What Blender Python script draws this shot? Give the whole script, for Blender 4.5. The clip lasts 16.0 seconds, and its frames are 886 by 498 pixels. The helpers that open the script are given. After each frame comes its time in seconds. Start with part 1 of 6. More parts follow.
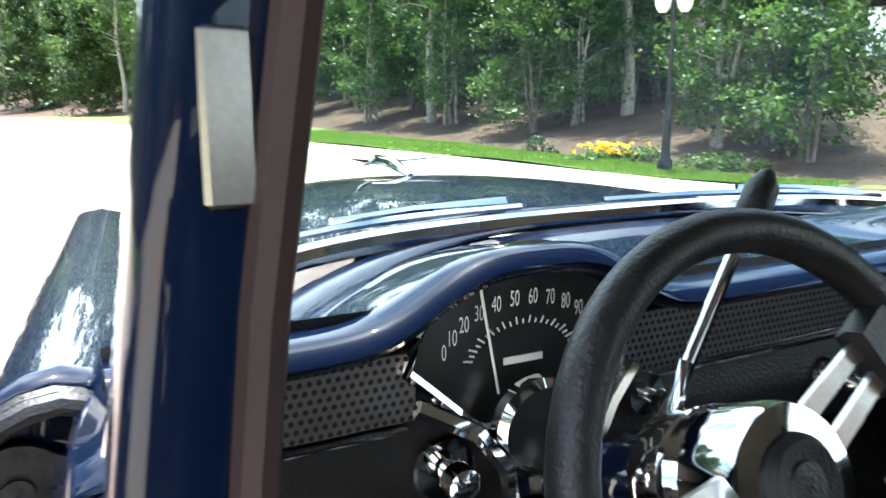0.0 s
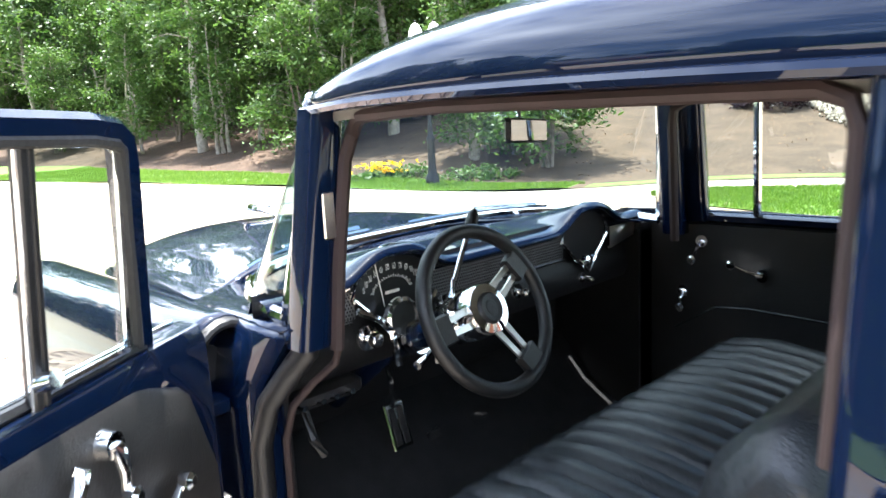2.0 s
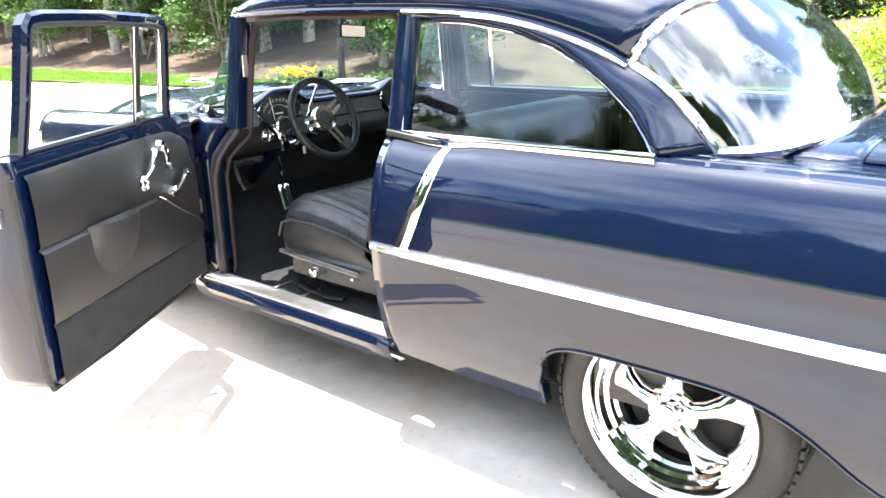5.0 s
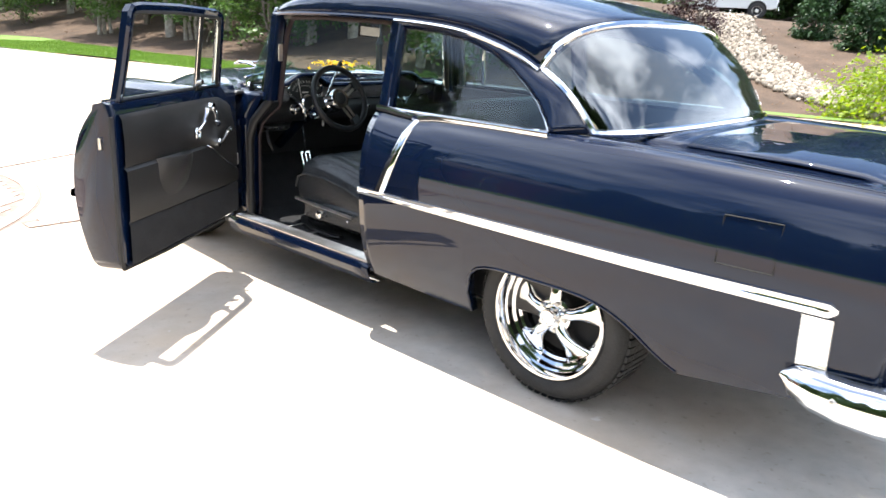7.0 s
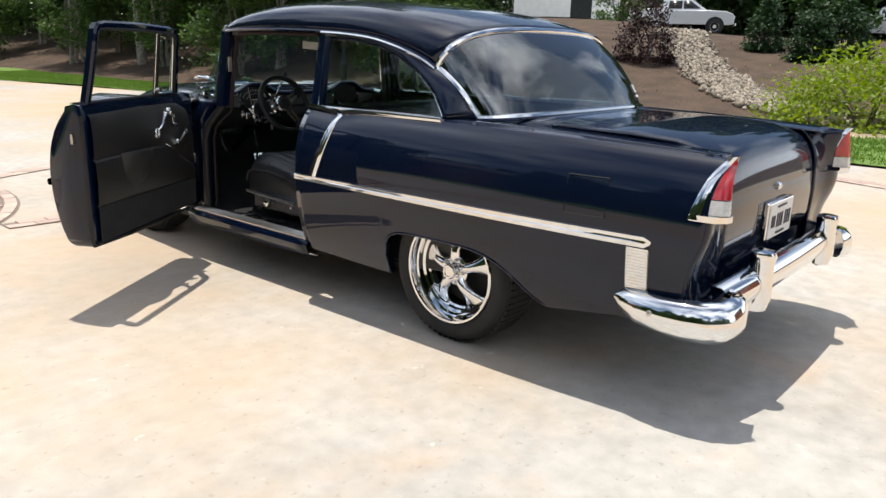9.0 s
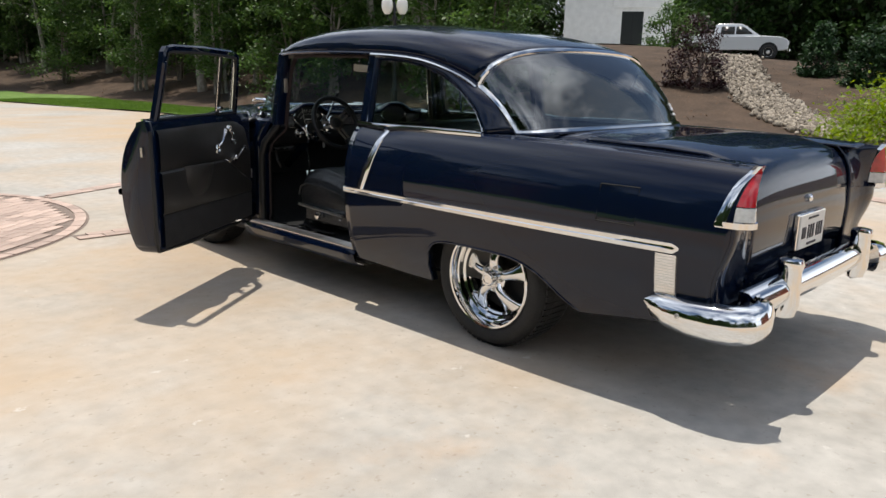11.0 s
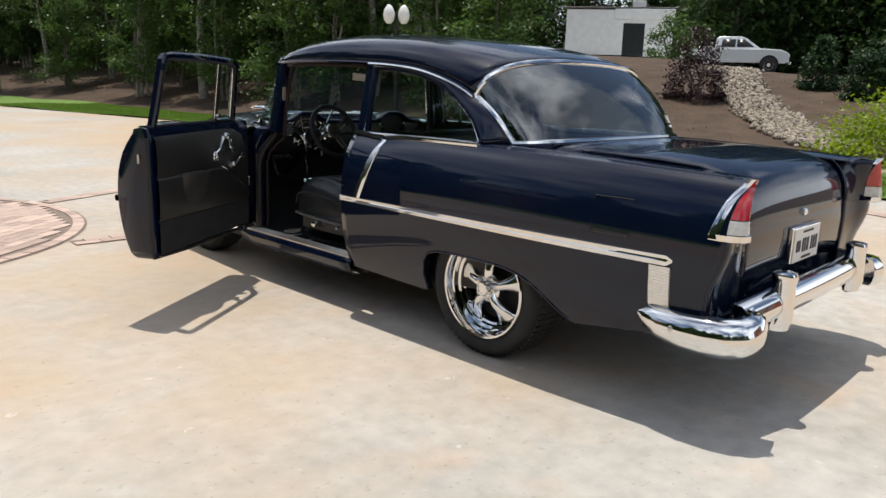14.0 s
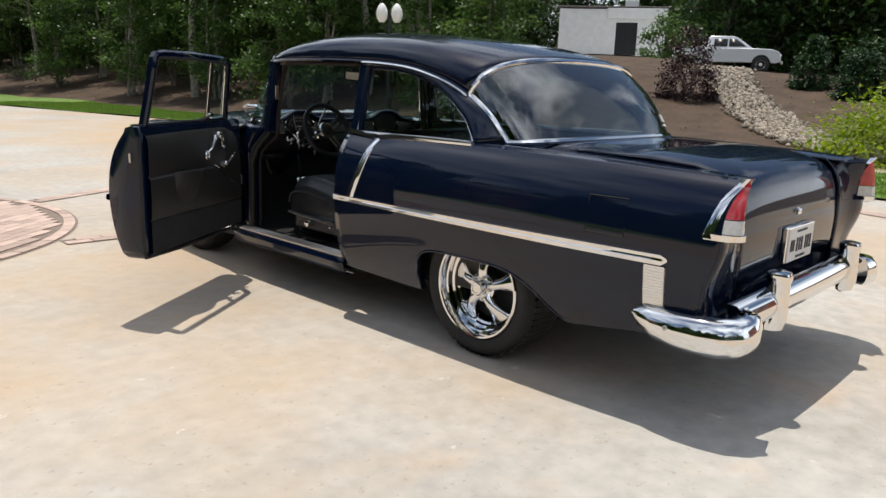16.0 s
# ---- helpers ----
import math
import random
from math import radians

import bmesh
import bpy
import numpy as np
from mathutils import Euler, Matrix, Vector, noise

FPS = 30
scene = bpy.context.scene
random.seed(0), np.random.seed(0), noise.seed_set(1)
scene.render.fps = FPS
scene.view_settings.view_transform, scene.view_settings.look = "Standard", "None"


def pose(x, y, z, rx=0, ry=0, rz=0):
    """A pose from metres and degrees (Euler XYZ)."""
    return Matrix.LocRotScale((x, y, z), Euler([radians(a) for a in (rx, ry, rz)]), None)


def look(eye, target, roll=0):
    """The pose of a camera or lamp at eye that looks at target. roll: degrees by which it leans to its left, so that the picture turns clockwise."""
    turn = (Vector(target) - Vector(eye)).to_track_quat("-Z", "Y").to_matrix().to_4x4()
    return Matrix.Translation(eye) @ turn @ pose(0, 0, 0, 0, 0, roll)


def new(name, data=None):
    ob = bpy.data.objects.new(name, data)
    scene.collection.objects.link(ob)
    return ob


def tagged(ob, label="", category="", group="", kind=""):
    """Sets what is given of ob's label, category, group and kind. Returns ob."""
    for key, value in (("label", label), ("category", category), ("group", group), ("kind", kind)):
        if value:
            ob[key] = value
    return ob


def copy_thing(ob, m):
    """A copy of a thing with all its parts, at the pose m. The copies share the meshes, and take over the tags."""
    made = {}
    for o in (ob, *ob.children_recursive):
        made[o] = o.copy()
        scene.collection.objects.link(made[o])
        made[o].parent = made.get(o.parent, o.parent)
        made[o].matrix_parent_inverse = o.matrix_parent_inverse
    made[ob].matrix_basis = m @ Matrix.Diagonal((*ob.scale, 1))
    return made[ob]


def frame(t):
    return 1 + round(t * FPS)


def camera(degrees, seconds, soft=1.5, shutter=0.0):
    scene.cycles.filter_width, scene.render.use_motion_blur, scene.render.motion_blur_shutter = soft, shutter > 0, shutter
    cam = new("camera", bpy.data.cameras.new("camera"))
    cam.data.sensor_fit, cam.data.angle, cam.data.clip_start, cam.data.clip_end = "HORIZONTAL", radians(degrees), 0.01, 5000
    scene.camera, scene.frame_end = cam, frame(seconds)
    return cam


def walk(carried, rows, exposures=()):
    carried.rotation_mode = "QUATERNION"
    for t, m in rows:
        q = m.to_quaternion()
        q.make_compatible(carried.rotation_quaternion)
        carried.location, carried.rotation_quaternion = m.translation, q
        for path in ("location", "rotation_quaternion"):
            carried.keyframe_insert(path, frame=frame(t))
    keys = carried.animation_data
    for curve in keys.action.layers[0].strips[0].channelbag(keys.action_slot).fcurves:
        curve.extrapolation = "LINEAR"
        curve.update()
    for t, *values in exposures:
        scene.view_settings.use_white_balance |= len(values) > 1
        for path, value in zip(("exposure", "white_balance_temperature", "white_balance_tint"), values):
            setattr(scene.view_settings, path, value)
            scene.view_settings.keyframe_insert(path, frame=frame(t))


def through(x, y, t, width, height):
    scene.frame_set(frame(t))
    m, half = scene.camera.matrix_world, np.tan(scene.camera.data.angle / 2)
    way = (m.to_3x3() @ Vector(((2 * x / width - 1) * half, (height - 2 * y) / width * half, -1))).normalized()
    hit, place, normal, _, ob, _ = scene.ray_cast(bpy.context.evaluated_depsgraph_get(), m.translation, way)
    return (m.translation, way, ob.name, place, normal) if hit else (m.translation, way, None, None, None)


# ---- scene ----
cam = camera(61.6, 16.0, shutter=0.35)
PATH = [
    (0, (-0.749, 1.566, 1.21), (0.162, 3.303, 0.817), 0.0),
    (0.5, (-0.894, 1.395, 1.282), (0.127, 3.055, 0.832), -0.1),
    (1, (-1.053, 1.194, 1.329), (0.066, 2.812, 0.968), -1.2),
    (1.5, (-1.267, 1.025, 1.357), (0.028, 2.505, 0.992), -2.2),
    (2, (-1.492, 0.818, 1.379), (-0.107, 2.214, 1.018), -3.1),
    (2.5, (-1.688, 0.539, 1.379), (-0.356, 1.959, 0.922), 0.2),
    (3, (-1.918, 0.342, 1.382), (-0.541, 1.733, 0.969), -1.9),
    (3.5, (-2.109, 0.107, 1.378), (-0.708, 1.435, 0.855), -2.2),
    (4, (-2.236, -0.183, 1.375), (-0.837, 1.141, 0.837), -0.3),
    (4.5, (-2.424, -0.406, 1.357), (-0.954, 0.841, 0.826), -0.7),
    (4.7, (-2.495, -0.514, 1.359), (-1.011, 0.695, 0.778), -1.6),
    (6.8, (-3.067, -1.364, 1.394), (-1.656, -0.078, 0.798), 2.4),
    (7, (-3.099, -1.445, 1.386), (-1.67, -0.171, 0.807), 2.8),
    (7.5, (-3.241, -1.567, 1.376), (-1.721, -0.387, 0.829), 0.3),
    (8, (-3.283, -1.767, 1.365), (-1.73, -0.613, 0.858), 1.5),
    (8.2, (-3.296, -1.863, 1.36), (-1.791, -0.656, 0.833), 2.4),
    (10.3, (-3.486, -2.197, 1.286), (-2.043, -0.905, 0.789), 0.4),
    (10.5, (-3.488, -2.222, 1.285), (-2.072, -0.904, 0.78), 0.8),
    (11, (-3.495, -2.246, 1.292), (-2.097, -0.892, 0.835), 1.2),
    (11.5, (-3.496, -2.251, 1.296), (-2.102, -0.89, 0.845), 1.4),
    (12, (-3.488, -2.258, 1.296), (-2.081, -0.911, 0.84), 1.8),
    (12.5, (-3.492, -2.256, 1.285), (-2.076, -0.916, 0.838), 2.1),
    (13, (-3.484, -2.255, 1.293), (-2.061, -0.923, 0.845), 2.4),
    (13.5, (-3.478, -2.261, 1.295), (-2.061, -0.92, 0.853), 2.4),
    (14, (-3.478, -2.263, 1.296), (-2.076, -0.904, 0.862), 1.8),
    (14.5, (-3.483, -2.255, 1.306), (-2.081, -0.895, 0.88), 1.3),
    (15, (-3.477, -2.254, 1.297), (-2.069, -0.899, 0.872), 1.5),
    (15.5, (-3.474, -2.252, 1.301), (-2.062, -0.902, 0.87), 1.8),
    (16, (-3.471, -2.249, 1.295), (-2.056, -0.904, 0.859), 1.9),
]
EXPOSURES = [(0.0, 2.4, 6100, 8), (1.5, 2.4, 6050, 10), (3.0, 2.9, 6250, 9), (3.5, 2.95, 6300, 9), (4.5, 2.93, 6350, 9), (7.0, 1.6, 6300, 10), (7.6, 0.85, 6350, 10), (8.2, 0.5, 6450, 10), (10.3, -0.08, 6550, 10), (11.0, -0.12, 6550, 10), (16.0, -0.12, 6550, 10)]
walk(cam, [(t, look(eye, target, roll)) for t, eye, target, roll in PATH], EXPOSURES)

# ---- world and sun: high noon, sun ahead of the car ----
SUN_DIR = Vector((0.04, 0.19, 1.0)).normalized()
world = bpy.data.worlds.new("world")
scene.world = world
world.use_nodes = True
wn, wl = world.node_tree.nodes, world.node_tree.links
sky = wn.new("ShaderNodeTexSky")
sky.sky_type, sky.sun_disc = "NISHITA", False
sky.sun_elevation = math.asin(SUN_DIR.z)
sky.sun_rotation = math.atan2(SUN_DIR.x, SUN_DIR.y)
sky.air_density, sky.dust_density = 1.0, 1.0
wtc = wn.new("ShaderNodeTexCoord")
wmap = wn.new("ShaderNodeMapping")
wmap.inputs["Scale"].default_value = (1.2, 1.2, 2.6)
wno = wn.new("ShaderNodeTexNoise")
wno.inputs["Scale"].default_value, wno.inputs["Detail"].default_value, wno.inputs["Roughness"].default_value = 1.15, 5.0, 0.5
wcr = wn.new("ShaderNodeValToRGB")
wcr.color_ramp.elements[0].position, wcr.color_ramp.elements[1].position = 0.41, 0.68
wmix = wn.new("ShaderNodeMix")
wmix.data_type = "RGBA"
wmix.inputs["B"].default_value = (18.0, 19.2, 21.0, 1)
wl.new(wtc.outputs["Generated"], wmap.inputs["Vector"])
wl.new(wmap.outputs["Vector"], wno.inputs["Vector"])
wl.new(wno.outputs["Fac"], wcr.inputs["Fac"])
wl.new(wcr.outputs["Color"], wmix.inputs["Factor"])
wl.new(sky.outputs["Color"], wmix.inputs["A"])
wl.new(wmix.outputs["Result"], wn["Background"].inputs["Color"])
wn["Background"].inputs["Strength"].default_value = 0.085
sun = new("sun", bpy.data.lights.new("sun", "SUN"))
sun.data.energy, sun.data.angle, sun.data.color = 4.15, radians(0.55), (1.0, 0.95, 0.87)
sun.matrix_world = look(SUN_DIR * 50, (0, 0, 0))


# ---- materials ----
def mat(name, color, rough=0.5, metal=0.0, coat=0.0, var=0.0, scale=8.0, bump=0.0, bump_scale=60.0, color2=None, spec=0.5, obj_var=0.0, fine=0.0, coat_rough=0.03):
    """A principled material with colour varied at two scales and a fine relief."""
    m = bpy.data.materials.new(name)
    m.use_nodes = True
    n, l = m.node_tree.nodes, m.node_tree.links
    b = n["Principled BSDF"]
    b.inputs["Base Color"].default_value = (*color, 1)
    b.inputs["Roughness"].default_value, b.inputs["Metallic"].default_value = rough, metal
    b.inputs["Coat Weight"].default_value, b.inputs["Coat Roughness"].default_value = coat, coat_rough
    b.inputs["Specular IOR Level"].default_value = spec
    if var or color2 or obj_var or fine:
        tc = n.new("ShaderNodeTexCoord")
        big = n.new("ShaderNodeTexNoise")
        big.inputs["Scale"].default_value, big.inputs["Detail"].default_value = scale, 5.0
        l.new(tc.outputs["Object"], big.inputs["Vector"])
        ramp = n.new("ShaderNodeValToRGB")
        c2 = color2 or tuple(min(1, c * (1 + 1.2 * var)) for c in color)
        c1 = color if color2 else tuple(c * (1 - var) for c in color)
        ramp.color_ramp.elements[0].color, ramp.color_ramp.elements[1].color = (*c1, 1), (*c2, 1)
        ramp.color_ramp.elements[0].position, ramp.color_ramp.elements[1].position = 0.32, 0.68
        l.new(big.outputs["Fac"], ramp.inputs["Fac"])
        out = ramp.outputs["Color"]
        small = n.new("ShaderNodeTexNoise")
        small.inputs["Scale"].default_value, small.inputs["Detail"].default_value = scale * 14, 3.0
        l.new(tc.outputs["Object"], small.inputs["Vector"])
        hsv = n.new("ShaderNodeHueSaturation")
        l.new(out, hsv.inputs["Color"])
        mr = n.new("ShaderNodeMapRange")
        f = fine or var * 0.6
        mr.inputs["From Min"].default_value, mr.inputs["From Max"].default_value = 0.3, 0.7
        mr.inputs["To Min"].default_value, mr.inputs["To Max"].default_value = 1 - f, 1 + f
        l.new(small.outputs["Fac"], mr.inputs["Value"])
        val = mr.outputs["Result"]
        if obj_var:
            info = n.new("ShaderNodeObjectInfo")
            ov = n.new("ShaderNodeMapRange")
            ov.inputs["To Min"].default_value, ov.inputs["To Max"].default_value = 1 - obj_var, 1 + obj_var
            l.new(info.outputs["Random"], ov.inputs["Value"])
            mul = n.new("ShaderNodeMath")
            mul.operation = "MULTIPLY"
            l.new(ov.outputs["Result"], mul.inputs[0])
            l.new(val, mul.inputs[1])
            val = mul.outputs["Value"]
        l.new(val, hsv.inputs["Value"])
        l.new(hsv.outputs["Color"], b.inputs["Base Color"])
    if bump:
        tc2 = n.new("ShaderNodeTexCoord")
        bn = n.new("ShaderNodeTexNoise")
        bn.inputs["Scale"].default_value, bn.inputs["Detail"].default_value = bump_scale, 4.0
        bp = n.new("ShaderNodeBump")
        bp.inputs["Strength"].default_value, bp.inputs["Distance"].default_value = bump, 0.01
        l.new(tc2.outputs["Object"], bn.inputs["Vector"])
        l.new(bn.outputs["Fac"], bp.inputs["Height"])
        l.new(bp.outputs["Normal"], b.inputs["Normal"])
    return m


def leaf_mat(name, c1, c2, through=0.35):
    """Leaves: a glossy skin over diffuse and translucent colour, varied leaf by leaf."""
    m = bpy.data.materials.new(name)
    m.use_nodes = True
    n, l = m.node_tree.nodes, m.node_tree.links
    b = n["Principled BSDF"]
    b.inputs["Roughness"].default_value, b.inputs["Specular IOR Level"].default_value = 0.45, 0.35
    geo = n.new("ShaderNodeNewGeometry")
    ramp = n.new("ShaderNodeValToRGB")
    ramp.color_ramp.elements[0].color, ramp.color_ramp.elements[1].color = (*c1, 1), (*c2, 1)
    l.new(geo.outputs["Random Per Island"], ramp.inputs["Fac"])
    l.new(ramp.outputs["Color"], b.inputs["Base Color"])
    tr = n.new("ShaderNodeBsdfTranslucent")
    hs = n.new("ShaderNodeHueSaturation")
    hs.inputs["Value"].default_value, hs.inputs["Saturation"].default_value = 1.5, 1.1
    l.new(ramp.outputs["Color"], hs.inputs["Color"])
    l.new(hs.outputs["Color"], tr.inputs["Color"])
    mx = n.new("ShaderNodeMixShader")
    mx.inputs["Fac"].default_value = through
    l.new(b.outputs["BSDF"], mx.inputs[1])
    l.new(tr.outputs["BSDF"], mx.inputs[2])
    l.new(mx.outputs["Shader"], n["Material Output"].inputs["Surface"])
    return m


def glass_mat(name, tint=(1, 1, 1), gloss=1.0, low=0.07):
    """A thin pane: clear with a Fresnel reflection."""
    m = bpy.data.materials.new(name)
    m.use_nodes = True
    n, l = m.node_tree.nodes, m.node_tree.links
    t = n.new("ShaderNodeBsdfTransparent")
    t.inputs["Color"].default_value = (*tint, 1)
    g = n.new("ShaderNodeBsdfGlossy")
    g.inputs["Roughness"].default_value = 0.01
    g.inputs["Color"].default_value = (gloss, gloss, gloss, 1)
    lw = n.new("ShaderNodeLayerWeight")
    pw = n.new("ShaderNodeMath")
    pw.operation, pw.inputs[1].default_value = "POWER", 4.0
    fr = n.new("ShaderNodeMapRange")
    fr.inputs["To Min"].default_value, fr.inputs["To Max"].default_value = low, 0.95
    l.new(lw.outputs["Facing"], pw.inputs[0])
    l.new(pw.outputs["Value"], fr.inputs["Value"])
    mx = n.new("ShaderNodeMixShader")
    l.new(fr.outputs["Result"], mx.inputs["Fac"])
    l.new(t.outputs["BSDF"], mx.inputs[1])
    l.new(g.outputs["BSDF"], mx.inputs[2])
    l.new(mx.outputs["Shader"], n["Material Output"].inputs["Surface"])
    return m


PAINT = mat("navy_paint", (0.0007, 0.0048, 0.0195), 0.45, 0.0, coat=1.0, coat_rough=0.012, spec=0.05)
PAINT.node_tree.nodes["Principled BSDF"].inputs["Coat IOR"].default_value = 1.46
CHROME = mat("chrome", (0.80, 0.80, 0.80), 0.05, 1.0)
STEEL = mat("brushed_steel", (0.62, 0.60, 0.57), 0.28, 1.0, var=0.12, scale=20)
BLACK_LEATHER = mat("black_leather", (0.020, 0.023, 0.026), 0.27, var=0.25, scale=6, bump=0.25, bump_scale=220)
BLACK_TRIM = mat("black_trim", (0.007, 0.007, 0.0075), 0.42, var=0.2, scale=8, bump=0.2, bump_scale=300)
DOOR_TRIM = mat("door_trim_vinyl", (0.017, 0.0158, 0.0152), 0.42, var=0.2, scale=5, bump=0.2, bump_scale=260)
RUBBER = mat("rubber", (0.016, 0.016, 0.016), 0.75, var=0.25, scale=12, bump=0.3, bump_scale=90)
WEATHERSTRIP = mat("brown_weatherstrip", (0.020, 0.009, 0.008), 0.7, var=0.2, scale=20)
CARPET = mat("black_carpet", (0.012, 0.012, 0.013), 0.95, var=0.3, scale=15, bump=0.8, bump_scale=400)
HEADLINER = mat("headliner", (0.15, 0.14, 0.125), 0.9, var=0.1, scale=8, bump=0.3, bump_scale=200)
GLASS = glass_mat("clear_glass", (0.72, 0.81, 0.76), low=0.06)
TINTED = glass_mat("tinted_glass", (0.36, 0.42, 0.42), low=0.17)
RED_LENS = mat("red_lens", (0.42, 0.008, 0.012), 0.12, coat=1.0, var=0.15, scale=40)
WHITE_LENS = mat("clear_lens", (0.62, 0.62, 0.60), 0.12, coat=1.0, var=0.1, scale=60)
WHITE_PAINT = mat("white_paint", (0.72, 0.72, 0.70), 0.4, var=0.06, scale=3)
DIAL = mat("dial_face", (0.012, 0.014, 0.013), 0.3, var=0.2, scale=30)
DIAL_MARK = mat("dial_marks", (0.75, 0.75, 0.70), 0.5)
PERFORATED = mat("perforated_trim", (0.30, 0.30, 0.30), 0.35, 0.9, var=0.15, scale=25)
# near-black that stands for the shade in holes, gaps and behind spokes
HOLE_SHADE = mat("hole_shade", (0.006, 0.006, 0.006), 0.8)
MIRROR_BACK = mat("mirror_glass", (0.85, 0.85, 0.85), 0.02, 1.0)
LEAF = leaf_mat("bank_leaves", (0.038, 0.085, 0.018), (0.115, 0.185, 0.05))
LEAF_DARK = leaf_mat("forest_leaves", (0.016, 0.042, 0.009), (0.055, 0.105, 0.025), 0.25)
LEAF_LIME = leaf_mat("maple_leaves", (0.13, 0.20, 0.015), (0.25, 0.32, 0.03), 0.4)
LEAF_RED = leaf_mat("plum_leaves", (0.018, 0.008, 0.010), (0.05, 0.018, 0.02), 0.15)
LEAF_SHRUB = leaf_mat("shrub_leaves", (0.02, 0.05, 0.02), (0.05, 0.10, 0.035), 0.2)
PETAL = leaf_mat("yellow_petals", (0.75, 0.45, 0.01), (0.9, 0.62, 0.02), 0.3)
BARK = mat("bark", (0.16, 0.13, 0.11), 0.9, var=0.35, scale=7, bump=0.9, bump_scale=25)
BARK_PALE = mat("pale_bark", (0.30, 0.27, 0.23), 0.9, var=0.3, scale=6, bump=0.7, bump_scale=22)
GRASS = mat("lawn", (0.10, 0.19, 0.028), 0.9, color2=(0.16, 0.25, 0.05), scale=1.5, bump=0.8, bump_scale=120, fine=0.25)
BLADE = leaf_mat("grass_blades", (0.08, 0.16, 0.02), (0.20, 0.29, 0.06), 0.35)
MULCH = mat("pine_straw", (0.050, 0.031, 0.018), 0.95, color2=(0.095, 0.060, 0.037), scale=1.2, bump=0.9, bump_scale=30, fine=0.3)
ASPHALT = mat("pale_road", (0.32, 0.31, 0.29), 0.9, var=0.1, scale=1.0, bump=0.3, bump_scale=80)
BRICK = mat("paver_brick", (0.46, 0.33, 0.27), 0.85, color2=(0.56, 0.44, 0.37), scale=3.0, bump=0.4, bump_scale=90, obj_var=0.22)
MORTAR = mat("joint_sand", (0.22, 0.17, 0.14), 0.95, var=0.2, scale=20, bump=0.5)
STONE = mat("river_stone", (0.34, 0.30, 0.25), 0.8, var=0.2, scale=2, bump=0.3, bump_scale=30)
IRON = mat("black_iron", (0.014, 0.016, 0.020), 0.45, 0.3, var=0.2, scale=15, bump=0.2)
GLOBE = mat("white_globe", (0.80, 0.80, 0.78), 0.25)
SIDING = mat("pale_stucco", (0.82, 0.82, 0.80), 0.8, var=0.06, scale=1.5, bump=0.2, bump_scale=40)
SHINGLE = mat("roof_shingle", (0.10, 0.09, 0.085), 0.9, var=0.25, scale=6, bump=0.4)
TRUCK_PAINT = mat("silver_paint", (0.62, 0.63, 0.64), 0.3, 0.4, coat=1.0)
PLATE_MARK = mat("plate_marks", (0.02, 0.02, 0.03), 0.6)
KRAFT = mat("decal_white", (0.8, 0.8, 0.8), 0.5)

# concrete: pale slab, broom grain, rusty orange patches and darker tyre-worn stains
CONCRETE = mat("concrete", (0.41, 0.38, 0.335), 0.85, color2=(0.49, 0.465, 0.425), scale=0.7, bump=0.25, bump_scale=160, fine=0.12)
cn, cl = CONCRETE.node_tree.nodes, CONCRETE.node_tree.links
cb = cn["Principled BSDF"]
src = cb.inputs["Base Color"].links[0].from_socket
ctc = cn.new("ShaderNodeTexCoord")
for cscale, lo, hi, tint, amount, off in ((0.22, 0.42, 0.60, (0.51, 0.370, 0.235), 0.88, 3.1), (1.4, 0.58, 0.74, (0.54, 0.35, 0.20), 0.35, 8.4), (0.5, 0.54, 0.78, (0.27, 0.25, 0.23), 0.35, 15.7), (28.0, 0.60, 0.68, (0.25, 0.20, 0.15), 0.40, 1.0), (9.0, 0.66, 0.71, (0.66, 0.63, 0.58), 0.55, 5.0)):
    cm = cn.new("ShaderNodeMapping")
    cm.inputs["Location"].default_value = (off, off * 0.7, 0)
    no = cn.new("ShaderNodeTexNoise")
    no.inputs["Scale"].default_value, no.inputs["Detail"].default_value, no.inputs["Roughness"].default_value = cscale, 7.0, 0.62
    rp = cn.new("ShaderNodeValToRGB")
    rp.color_ramp.elements[0].position, rp.color_ramp.elements[1].position = lo, hi
    rp.color_ramp.elements[1].color = (amount, amount, amount, 1)
    mx = cn.new("ShaderNodeMix")
    mx.data_type = "RGBA"
    mx.inputs["B"].default_value = (*tint, 1)
    cl.new(ctc.outputs["Object"], cm.inputs["Vector"])
    cl.new(cm.outputs["Vector"], no.inputs["Vector"])
    cl.new(no.outputs["Fac"], rp.inputs["Fac"])
    cl.new(rp.outputs["Color"], mx.inputs["Factor"])
    cl.new(src, mx.inputs["A"])
    src = mx.outputs["Result"]
cl.new(src, cb.inputs["Base Color"])


